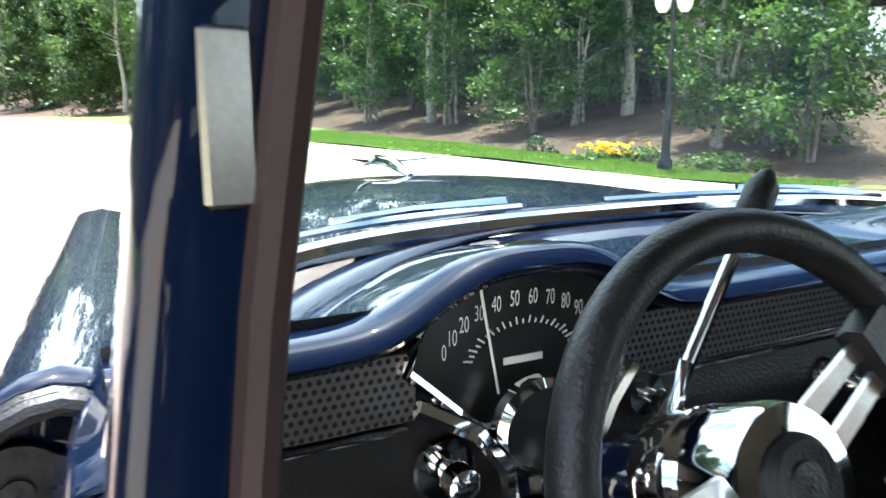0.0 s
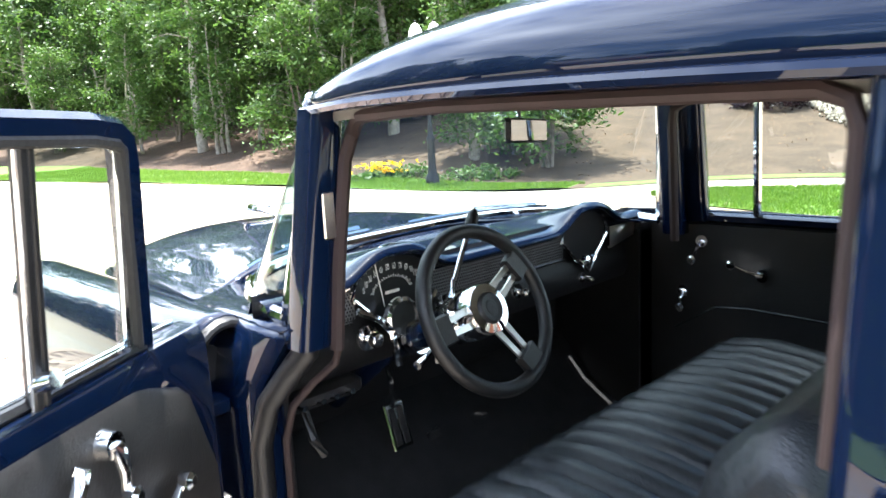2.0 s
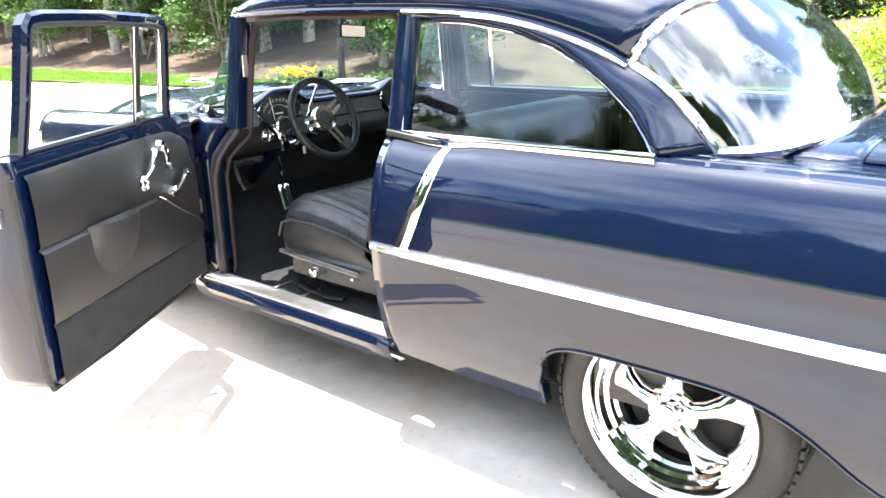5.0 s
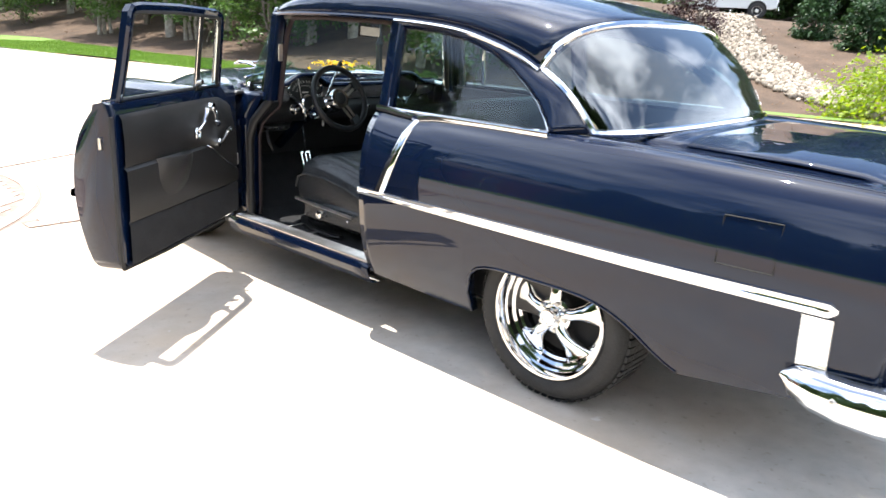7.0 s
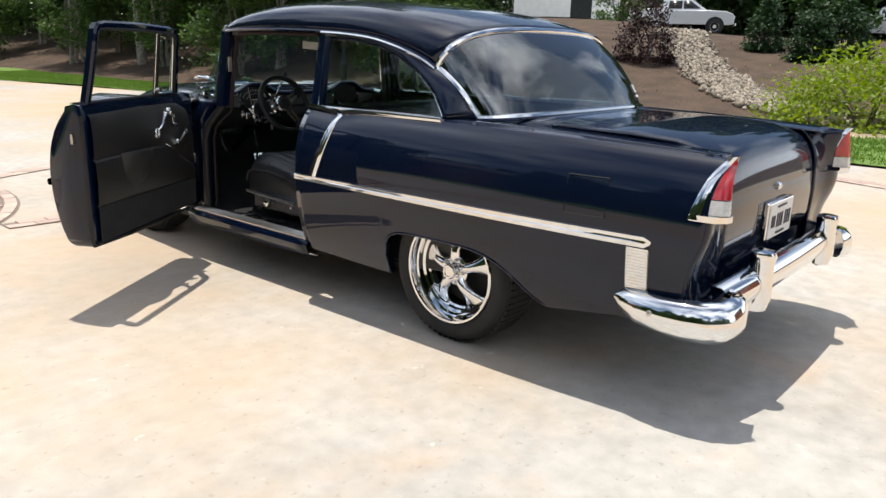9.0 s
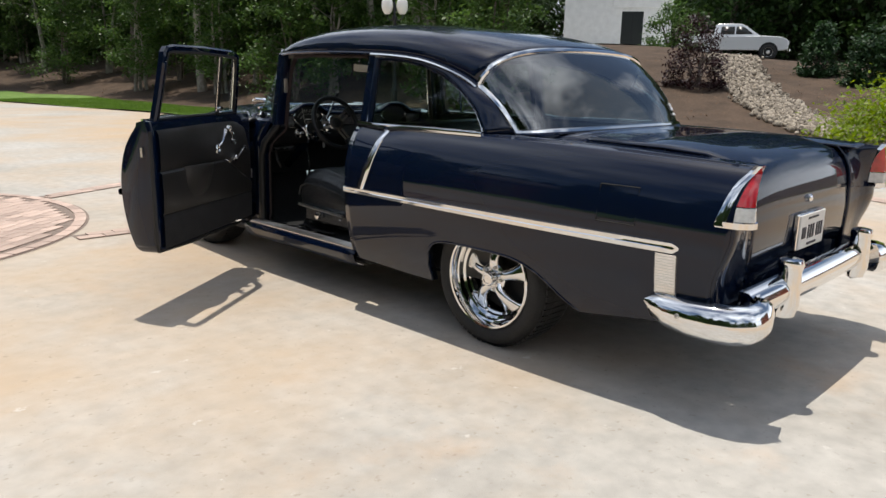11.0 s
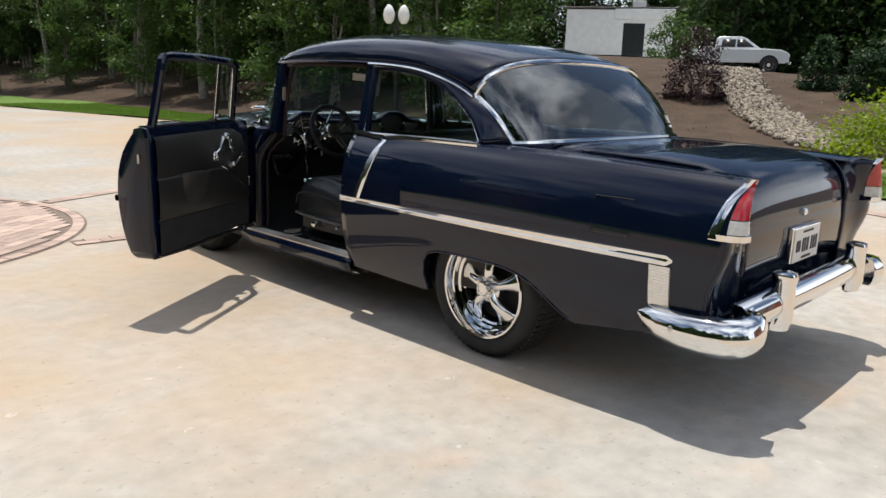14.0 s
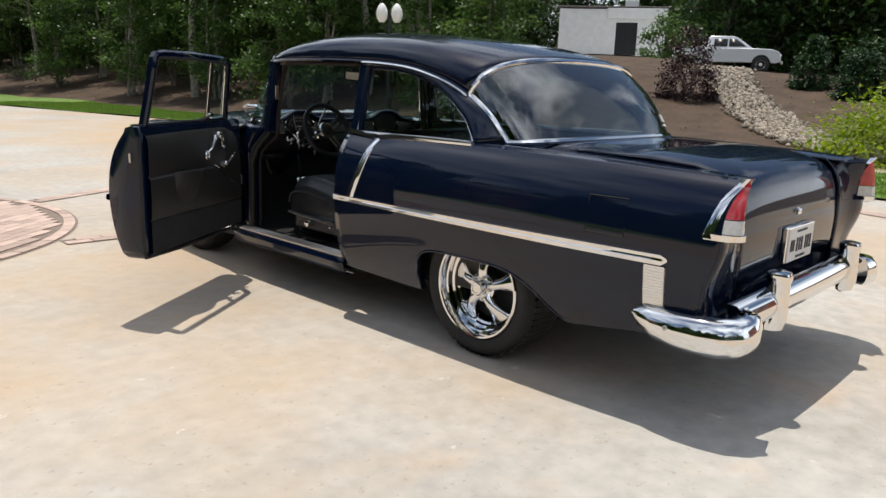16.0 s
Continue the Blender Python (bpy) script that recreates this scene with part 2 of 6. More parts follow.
# ---- mesh tools ----
class Mesh:
    """Collects vertices and faces of one mesh."""

    def __init__(self):
        self.v, self.f = [], []

    def sheet(self, rows, wrap=False):
        """Faces between rows of points."""
        o, w = len(self.v), len(rows[0])
        for r in rows:
            self.v.extend(tuple(p) for p in r)
        for i in range(len(rows) - 1):
            for j in range(w if wrap else w - 1):
                k = (j + 1) % w
                self.f.append((o + i * w + j, o + i * w + k, o + (i + 1) * w + k, o + (i + 1) * w + j))
        return self

    def face(self, pts):
        o = len(self.v)
        self.v.extend(tuple(p) for p in pts)
        self.f.append(tuple(range(o, o + len(pts))))
        return self

    def tube(self, pts, radius, sides=8, caps=True, flat=1.0, up=(0, 0, 1)):
        """A round or flattened bar along points; radius may be a list."""
        pts = [Vector(p) for p in pts]
        rad = radius if isinstance(radius, (list, tuple)) else [radius] * len(pts)
        rows = []
        side = None
        for i, p in enumerate(pts):
            d = (pts[min(i + 1, len(pts) - 1)] - pts[max(i - 1, 0)]).normalized()
            ref = Vector(up) if abs(d.dot(Vector(up))) < 0.95 else Vector((0, 1, 0))
            a = d.cross(ref).normalized()
            if side is not None and a.dot(side) < 0:
                a = -a
            side = a
            b = a.cross(d).normalized()
            rows.append([p + a * math.cos(2 * math.pi * k / sides) * rad[i] + b * math.sin(2 * math.pi * k / sides) * rad[i] * flat for k in range(sides)])
        self.sheet(rows, wrap=True)
        if caps:
            self.face(rows[0][::-1])
            self.face(rows[-1])
        return self

    def box(self, lo, hi, b=0.0, m=None):
        """A box with chamfered edges from corner lo to corner hi, placed by m."""
        lo, hi = Vector(lo), Vector(hi)
        b = min(b, *(0.49 * (hi[i] - lo[i]) for i in range(3)))
        if b <= 0:
            c = [Vector((x, y, z)) for z in (lo.z, hi.z) for x, y in ((lo.x, lo.y), (hi.x, lo.y), (hi.x, hi.y), (lo.x, hi.y))]
            rows = [c[:4], c[4:]]
        else:
            rows = []
            for z, ins in ((lo.z, b), (lo.z + b, 0), (hi.z - b, 0), (hi.z, b)):
                x0, x1, y0, y1 = lo.x + ins, hi.x - ins, lo.y + ins, hi.y - ins
                rows.append([Vector(p + (z,)) for p in ((x0 + b, y0), (x1 - b, y0), (x1, y0 + b), (x1, y1 - b), (x1 - b, y1), (x0 + b, y1), (x0, y1 - b), (x0, y0 + b))])
        if m:
            rows = [[m @ p for p in r] for r in rows]
        self.sheet(rows, wrap=True)
        self.face(rows[0][::-1])
        self.face(rows[-1])
        return self

    def lathe(self, profile, centre=(0, 0, 0), axis="z", sides=24, m=None):
        """A turned form from (radius, height) pairs."""
        rows = []
        for r, h in profile:
            row = []
            for k in range(sides):
                a = 2 * math.pi * k / sides
                p = {"z": (r * math.cos(a), r * math.sin(a), h), "x": (h, r * math.cos(a), r * math.sin(a)), "y": (r * math.sin(a), h, r * math.cos(a))}[axis]
                p = Vector(p)
                row.append((m @ p if m else p) + Vector(centre))
            rows.append(row)
        self.sheet(rows, wrap=True)
        return self


def smooth_mesh(me, angle=40):
    me.shade_smooth()
    me.set_sharp_from_angle(angle=radians(angle))


def build(name, mb, material, smooth=True, angle=40):
    me = bpy.data.meshes.new(name)
    me.from_pydata([tuple(v) for v in mb.v], [], mb.f)
    bm = bmesh.new()
    bm.from_mesh(me)
    bmesh.ops.remove_doubles(bm, verts=bm.verts, dist=1e-5)
    bmesh.ops.recalc_face_normals(bm, faces=bm.faces)
    bm.to_mesh(me)
    bm.free()
    me.materials.append(material)
    if smooth:
        smooth_mesh(me, angle)
    return me


def part(name, mb, material, parent=None, label="", thick=0.0, bevel=0.0, smooth=True, angle=40):
    """One mesh object under a thing or a part."""
    ob = new(name, build(name, mb, material, smooth, angle))
    ob.parent = parent
    if thick:
        so = ob.modifiers.new("thickness", "SOLIDIFY")
        so.thickness, so.offset = thick, 0.0
    if bevel:
        be = ob.modifiers.new("edge", "BEVEL")
        be.width, be.segments, be.limit_method, be.angle_limit = bevel, 2, "ANGLE", radians(35)
    if label:
        tagged(ob, label)
    return ob


def thing(name, label, category, group="", at=(0, 0, 0)):
    ob = new(name)
    ob.location = at
    ob.empty_display_size = 0.1
    return tagged(ob, label, category, group)


def lerp(table, x):
    """Smooth interpolation through (x, value) pairs."""
    if x <= table[0][0]:
        return table[0][1]
    for i in range(len(table) - 1):
        if x <= table[i + 1][0]:
            (x0, y0), (x1, y1) = table[i], table[i + 1]
            m0 = (y1 - (table[i - 1][1] if i else y0)) / (x1 - (table[i - 1][0] if i else x0))
            m1 = ((table[i + 2][1] if i + 2 < len(table) else y1) - y0) / ((table[i + 2][0] if i + 2 < len(table) else x1) - x0)
            h, t = x1 - x0, (x - x0) / (x1 - x0)
            return (2 * t**3 - 3 * t**2 + 1) * y0 + (t**3 - 2 * t**2 + t) * h * m0 + (3 * t**2 - 2 * t**3) * y1 + (t**3 - t**2) * h * m1
    return table[-1][1]


def span(a, b, n):
    return [a + (b - a) * i / (n - 1) for i in range(n)]


# ---- the land ----
TOE = [(-30.0, 150.0), (2.0, 62.0), (6.5, 42.0), (9.0, 27.0), (9.6, 17.0), (9.6, 10.0), (10.2, 8.2), (11.2, 6.9), (11.9, 5.6), (12.5, 4.0), (13.4, 0.0), (15.0, -4.0), (21.0, -12.0), (35.0, -24.0), (110.0, -80.0)]


def toe_distance(x, y):
    """How far a place lies beyond the foot of the bank (inside the yard: minus)."""
    best, sign = 1e9, 1
    for (x0, y0), (x1, y1) in zip(TOE, TOE[1:]):
        dx, dy = x1 - x0, y1 - y0
        t = max(0, min(1, ((x - x0) * dx + (y - y0) * dy) / (dx * dx + dy * dy)))
        d = math.hypot(x - x0 - t * dx, y - y0 - t * dy)
        if d < best - 1e-9:
            best, sign = d, (1 if dx * (y - y0) - dy * (x - x0) > 0 else -1)
    return best * sign


def bank(x, y):
    """How wide the bank is and how high it rises, by the bearing from the yard."""
    az = math.degrees(math.atan2(x + 3.44, y + 2.2))
    if y < -30 or x < -3:
        az = 100.0 if y < 0 else 0.0
    return lerp([(46.0, 13.0), (58.0, 20.0), (66.0, 17.5), (100.0, 17.5)], az), lerp([(44.0, 2.75), (52.0, 2.9), (58.0, 2.95), (62.0, 2.75), (66.0, 2.38), (69.0, 2.22), (75.0, 2.1), (100.0, 2.0)], az)


def land(x, y):
    s = toe_distance(x, y)
    wide, high = bank(x, y)
    t = max(0.0, min(1.0, s / wide))
    h = high * (0.45 * t + 0.55 * (3 * t * t - 2 * t**3)) + max(0.0, s - wide - 9) * 0.03
    if 0.5 < s < wide:
        h += 0.10 * noise.noise((x * 0.35, y * 0.35, 0)) * min(1, s / 2)
    return h


def graded(lo, hi, step, far):
    vals = list(np.arange(lo, hi, step))
    g, d = step, hi
    while d < far:
        vals.append(d)
        g *= 1.25
        d += g
    g, d = step, lo - step
    while d > -far:
        vals.insert(0, d)
        g *= 1.25
        d -= g
    return vals


gx, gy = graded(2.0, 62.0, 1.0, 900), graded(-20.0, 62.0, 1.0, 900)
ground = Mesh().sheet([[(x, y, land(x, y) - 0.05) for x in gx] for y in gy])
tagged(part("ground", ground, MULCH), "pine straw covered ground rising into a bank", "ground", kind="structure")

# driveway: one slab, its edge following the lawn
EDGE = [(62.0, -2.0), (46.0, 2.2), (28.0, 5.0), (20.0, 6.5), (15.3, 7.2), (10.5, 7.75), (8.5, 8.35), (7.3, 9.6)]
ARM_FAR = [(-40.0, 60.0), (-24.0, 34.0), (-12.0, 20.0), (-4.0, 14.0), (0.0, 12.6), (2.5, 12.0), (4.3, 11.6), (5.6, 11.1), (6.75, 10.35), (7.3, 9.6)]
ARM_NEAR = [(-40.0, 58.0), (-24.0, 32.0), (-12.0, 18.0), (-4.0, 12.4), (0.0, 11.0), (2.5, 10.5), (4.4, 10.1), (5.5, 9.5), (6.0, 9.1), (6.3, 8.3)]
LAWN_EDGE = [(-40.0, 7.4), (-6.0, 7.3), (0.0, 7.3), (3.4, 7.2), (4.6, 7.5), (5.6, 7.8), (6.3, 8.3)]
drive = Mesh()
rows = []
for y in span(62.0, 7.3, 44):
    e = lerp(EDGE[::-1], y)
    rows.append([(x, y, 0.0) for x in (-40.0, -12.0, e - 2.5, e)])
drive.sheet(rows)
drive.sheet([[(x, y, 0.0) for x in (-40.0, -12.0, 5.0, lerp(ARM_FAR, y))] for y in (7.3, 7.0, 6.75, 6.5, 6.3)])
ARM_Y = [6.3, 6.2, 6.1, 6.0, 5.8, 5.5, 5.1, 4.6, 4.2, 3.6, 2.5, 1.2, 0.0, -2.0, -4.0, -8.0, -12.0, -24.0, -40.0]
drive.sheet([[(x, y, 0.0) for x in (-40.0, -12.0, 4.0, lerp(LAWN_EDGE, y))] for y in ARM_Y])
drive.sheet([[(lerp(ARM_NEAR, y), y, 0.0), (lerp(ARM_FAR, y), y, 0.0)] for y in ARM_Y])
drive.sheet([[(lerp(LAWN_EDGE, y), y, 0.0), (lerp(ARM_NEAR, y), y, 0.0)] for y in ARM_Y[13:]])
tagged(part("road_driveway", drive, CONCRETE, smooth=False), "pale sunlit concrete driveway with rusty orange stains", "driveway", kind="structure")


tagged(part("ground_lawn_yard", Mesh().sheet([[(x, y, 0.03 + 0.01 * math.sin(x + y)) for x in span(-38.0, -13.0 - 0.006 * (y - 6) ** 2, 8)] for y in span(-3.0, 44.0, 24)]), GRASS), "green lawn on the far side of the yard", "lawn", kind="structure")


def lawn_sheet(rows):
    return Mesh().sheet(rows)


# far lawn strip between the driveway and the bank, and the near lawn beside the driveway
rows = []
for y in span(62.0, 8.2, 60):
    e = lerp(EDGE[::-1], y)
    t = e + 0.8 + max(0, (y - 8)) * 0.16
    while toe_distance(t, y) > 0.6:
        t -= 0.1
    t = max(t, e + 0.7)
    rows.append([(e + (t - e) * k / 6, y, 0.03 + land(e + (t - e) * k / 6, y) + 0.02 * math.sin(k * 1.3 + y)) for k in range(7)])
far_rows = rows
tagged(part("ground_lawn_far", lawn_sheet(rows), GRASS), "mown green lawn strip along the driveway", "lawn", kind="structure")
rows = []
for y in span(7.9, -14.0, 36):
    e = lerp(ARM_FAR, y) if y < 7.3 else lerp(EDGE[::-1], y)
    rows.append([(e + 0.5 * k / 3, y + 0.15 * k / 3, 0.03 + land(e + 0.5 * k / 3, y)) for k in range(4)])
tagged(part("ground_lawn_verge", lawn_sheet(rows), GRASS), "narrow green grass verge", "lawn", kind="structure")
rows = []
for y in ARM_Y[:14]:
    e, f = lerp(LAWN_EDGE, y), lerp(ARM_NEAR, y)
    rows.append([(e + (f - e) * k / 10, y, 0.03 + 0.015 * math.sin(k * 2 + y)) for k in range(11)])
near_rows = rows
tagged(part("ground_lawn_near", lawn_sheet(rows), GRASS), "bright green lawn beside the driveway", "lawn", kind="structure")


# ---- the car: x across, y towards its nose, rear axle at y 0 ----
car = thing("sedan_car", "dark navy blue two-door classic sedan with chrome trim, driver door open", "car")

SIDE = [(0.20, 0.845), (0.27, 0.868), (0.36, 0.900), (0.50, 0.929), (0.66, 0.940), (0.78, 0.936), (0.86, 0.922), (0.93, 0.898), (0.98, 0.868), (1.01, 0.838), (1.03, 0.80)]


def taper(y):
    return lerp([(-1.25, 0.066), (-0.95, 0.038), (-0.4, 0.006), (0.2, 0.0), (2.0, 0.0), (2.1, 0.02), (2.3, 0.065), (2.6, 0.09), (3.0, 0.10), (3.45, 0.118)], y)


def shift(y):
    """How the shoulder line rises and falls along the car."""
    return lerp([(-1.25, -0.040), (-0.9, -0.022), (-0.4, -0.004), (0.1, 0.0), (0.62, -0.004), (0.76, -0.016), (0.9, -0.008), (1.05, 0.0), (2.0, -0.01), (2.6, -0.012), (3.2, -0.03), (3.55, -0.075)], y)


def side_x(y, z):
    f = max(0.0, min(1.0, (z - 0.66) / 0.37))
    return lerp(SIDE, z - shift(y) * f) - taper(y)


def arch(y, yc, top, half, drop, base):
    """Lower edge of a panel with a wheel opening cut in it."""
    d = abs(y - yc) / half
    if d >= 1:
        return base
    return base + (top - base) * (1 - d**drop) ** (1 / drop)


def quarter_low(y):
    b = lerp([(-1.25, 0.40), (-0.9, 0.355), (-0.5, 0.30), (-0.42, 0.285), (0.32, 0.255), (1.0, 0.27)], y)
    if y > -0.04:
        d = (y + 0.04) / 0.412
        return b if d >= 1 else b + (0.492 - b) * (1 - d**6) ** 0.25
    d = (-0.04 - y) / 0.50
    return b if d >= 1 else b + (0.492 - b) * (1 - d**3.2) ** 1.5


def tail_y(z):
    """The rear end of the fender, seen from the side."""
    return lerp([(0.36, -1.12), (0.46, -1.11), (0.56, -1.11), (0.66, -1.145), (0.72, -1.160), (0.775, -1.160), (0.85, -1.160), (0.92, -1.172), (0.97, -1.186), (1.0, -1.19)], z)


def quarter(sign):
    """A rear quarter panel from the door edge to the tail, with its wheel opening."""
    ys = span(0.992, 0.40, 14) + span(0.378, 0.29, 16) + span(0.27, -0.35, 24) + span(-0.38, -0.56, 10) + span(-0.6, -1.0, 10) + [-1.05, -1.1, -1.14, -1.17, -1.195]
    rows = []
    for y in ys:
        lo = quarter_low(y)
        zt = 1.02 + shift(y)
        zs = [lo + (0.90 - lo) * k / 16 for k in range(17)] + [0.90 + (zt - 0.90) * k / 8 for k in range(1, 9)]
        row = []
        for z in zs:
            yy = y
            end = tail_y(z)
            if y < -0.9:
                yy = -0.9 + (y + 0.9) * (end + 0.9) / (-1.195 + 0.9)
            x = side_x(yy, z)
            row.append((sign * x, yy, z))
        rows.append(row)
    m = Mesh().sheet(rows)
    # return flange round the wheel opening and along the sill
    lip = [r[0] for r in rows]
    m.sheet([lip, [(p[0] - sign * 0.035, p[1], p[2] + 0.004) for p in lip]])
    return m


for sg in (-1, 1):
    qp = part("quarter_panel", quarter(sg), PAINT, car, angle=50, thick=0.006)
    lip = []
    for y in [0.3725] + span(0.371, 0.29, 14) + span(0.27, -0.53, 30):
        z = quarter_low(y)
        lip.append((sg * (side_x(y, z) + 0.001), y, z + 0.003))
    part("arch_lip", Mesh().tube(lip, 0.007, 8), PAINT, qp, "rolled painted lip of the wheel opening")

# wheel houses and floor pan, dark underneath
for sg in (-1, 1):
    for yc in (0.0, 2.92):
        m = Mesh()
        m.sheet([[(sg * x, yc + 0.44 * math.cos(a), 0.30 + 0.36 * math.sin(a)) for a in span(0.05, math.pi - 0.05, 16)] for x in (0.50, 0.80)])
        m.face([(sg * 0.50, yc + 0.44 * math.cos(a), 0.30 + 0.36 * math.sin(a)) for a in span(0.05, math.pi - 0.05, 16)])
        part("wheel_house", m, RUBBER, car)
m = Mesh().box((-0.78, -1.02, 0.33), (0.78, 0.95, 0.35), 0.01)
part("underbody", m, RUBBER, car)
m = Mesh().box((-0.80, 0.95, 0.21), (0.80, 2.5, 0.25), 0.01)
part("floor_pan", m, RUBBER, car)


# tail: deck lid, deck surround, end panel
def deck_z(x, y):
    a = abs(x)
    zf = 1.022 + shift(y)
    crown = lerp([(-1.25, 0.008), (-0.9, 0.022), (-0.2, 0.020)], y)
    return zf + lerp([(0.0, crown), (0.4, crown * 0.75), (0.56, 0.0), (0.605, -0.012), (0.64, -0.014), (0.70, -0.006), (0.78, 0.0), (0.83, -0.004)], a)


m = Mesh()
rows = []
for y in span(0.06, -1.12, 30):
    edge = side_x(y, 1.02 + shift(y))
    rows.append([(sg_x, y, deck_z(sg_x, y)) for sg_x in [-edge] + [-edge + (edge - 0.597) * k / 9 for k in range(1, 10)]])
m.sheet(rows)
m.sheet([[(-p[0], p[1], p[2]) for p in r] for r in rows])
rows = [[(x, y, deck_z(x, y)) for x in span(-0.60, 0.60, 25)] for y in span(-0.05, -0.33, 8)]
m.sheet(rows)
part("rear_deck", m, PAINT, car, thick=0.006)

LID = [(-0.335, 0.0), (-0.7, 0.006), (-0.9, 0.002), (-0.98, -0.012), (-1.045, -0.035), (-1.085, -0.075), (-1.108, -0.13), (-1.122, -0.21), (-1.128, -0.30), (-1.125, -0.40), (-1.11, -0.48)]
rows = []
for x in span(-0.592, 0.592, 33):
    f = abs(x) / 0.592
    row = []
    for y, dz in LID:
        z = deck_z(x, max(y, -1.0)) + dz + 0.004
        row.append((x, y + 0.010 * f**3 * (1 if dz < -0.01 else 0), z))
    rows.append(row)
lid = part("trunk_lid", Mesh().sheet(rows), PAINT, car, thick=0.006)
m = Mesh()
for sg in (-1, 1):
    rows = []
    for z in span(0.42, 0.985, 26):
        ye = tail_y(z)
        xo = side_x(ye, min(z, 1.0 + shift(ye)))
        yi = lerp([(0.42, -1.105), (0.56, -1.116), (0.70, -1.120), (0.85, -1.108), (0.93, -1.080), (0.985, -1.035)], z)
        row = [(sg * xo, ye, z)]
        for k in range(1, 9):
            t = k / 8
            row.append((sg * (xo + (0.595 - xo) * t), ye + (yi - ye) * (3 * t * t - 2 * t**3) - 0.012 * math.sin(math.pi * min(1, t * 2.2)) * (t < 0.45), z))
        rows.append(row)
    m.sheet(rows)
m.sheet([[(x, -1.115 + 0.02 * (abs(x) / 0.6) ** 3, z) for x in span(-0.62, 0.62, 9)] for z in (0.36, 0.44, 0.56, 0.62)])
part("tail_panel", m, PAINT, car, thick=0.006)

# rocker panels and sills
for sg in (-1, 1):
    rows = []
    for y in span(0.995, 2.16, 12):
        rows.append([(sg * x, y, z) for x, z in ((0.80, 0.20), (0.85, 0.205), (0.872, 0.235), (0.885, 0.27), (0.875, 0.295), (0.80, 0.30), (0.74, 0.285))])
    part("rocker_panel", Mesh().sheet(rows), PAINT, car, thick=0.004)
    if sg > 0:
        continue
    prof = [(0.865, 0.299), (0.865, 0.307)] + [(0.855 - 0.0035 * k, 0.309 + 0.003 * ((k // 2) % 2)) for k in range(22)] + [(0.775, 0.307), (0.775, 0.299)]
    m = Mesh().sheet([[(sg * x, y, z) for x, z in prof] for y in span(1.0, 2.12, 6)])
    part("sill_plate", m, STEEL, car, "ribbed bare aluminium sill plate")


# front fenders, hood, cowl
def fender_low(y):
    b = 0.27
    d = abs(y - 2.92) / 0.43
    return b if d >= 1 else b + (0.55 - b) * (1 - d**3) ** 0.4


REAR_CROWN = [(0.884, 0.80), (0.880, 0.85), (0.868, 0.90), (0.853, 0.93), (0.835, 0.954), (0.815, 0.972), (0.790, 0.984), (0.765, 0.988), (0.745, 0.983), (0.733, 0.975)]
FRONT_CROWN = [(0.785, 0.66), (0.782, 0.74), (0.772, 0.81), (0.752, 0.862), (0.722, 0.898), (0.682, 0.918), (0.640, 0.924), (0.585, 0.910), (0.505, 0.868), (0.430, 0.853)]


def fender_crown(y):
    """The rolled top of a front fender, from the outer side to the hood seam."""
    s = (y - 2.2) / 1.56
    return [(a[0] + (c[0] - a[0]) * s, a[1] + (c[1] - a[1]) * s) for a, c in zip(REAR_CROWN, FRONT_CROWN)]


for sg in (-1, 1):
    rows = []
    for y in span(2.205, 2.46, 6) + span(2.49, 3.35, 26) + span(3.40, 3.76, 8):
        lo = fender_low(y)
        crown = fender_crown(y)
        row = []
        for k in range(12):
            t = k / 12
            z = lo + (crown[0][1] - lo) * t
            base_x = side_x(y, z) + (crown[0][0] - side_x(y, crown[0][1])) * t
            row.append((sg * base_x, y, z))
        rows.append(row + [(sg * x, y, z) for x, z in crown])
    m = Mesh().sheet(rows)
    part("front_fender", m, PAINT, car, thick=0.006, angle=55)
    # headlight with hooded bezel
    m = Mesh().lathe([(0.115, -0.06), (0.115, 0.02), (0.105, 0.035), (0.095, 0.03), (0.09, 0.0)], (sg * 0.64, 3.72, 0.72), "y", 24)
    bezel = part("headlight_bezel", m, CHROME, car)
    part("headlight_lens", Mesh().lathe([(0.091, 0.012), (0.07, 0.03), (0.03, 0.04), (0.001, 0.042)], (sg * 0.64, 3.72, 0.72), "y", 24), WHITE_LENS, bezel)
    m = Mesh().sheet([[(sg * x, 3.73, z) for x in (0.44, 0.60, 0.74)] for z in (0.36, 0.55, 0.82)])
    part("fender_front", m, PAINT, car, thick=0.02)
rows = []
for y in span(2.52, 3.76, 30):
    inner, zi = fender_crown(y)[-1]
    inner -= 0.005
    zc = lerp([(2.5, 1.035), (2.9, 1.045), (3.3, 1.020), (3.6, 0.98), (3.76, 0.93)], y)
    rows.append([(inner * k / 14, y, zi + (zc - zi) * lerp([(0, 1.0), (0.3, 0.95), (0.62, 0.75), (0.78, 0.50), (0.9, 0.12), (1.0, 0.0)], abs(k) / 14)) for k in range(-14, 15)])
part("hood", Mesh().sheet(rows), PAINT, car, thick=0.006)
m = Mesh()
rows = []
for k in range(-14, 15):
    t = k / 14
    x = 0.70 * t
    yb = 2.05 + 0.43 * (1 - abs(t) ** 2.6)
    zb = 0.992 + 0.040 * (1 - t * t)
    rows.append([(x, max(yb - 0.03, 2.03), zb), (x, yb + 0.04, zb - 0.004), (x * 0.945, 2.53, 0.952 + 0.081 * (1 - t * t))])
m.sheet(rows)
part("cowl", m, PAINT, car, thick=0.006)
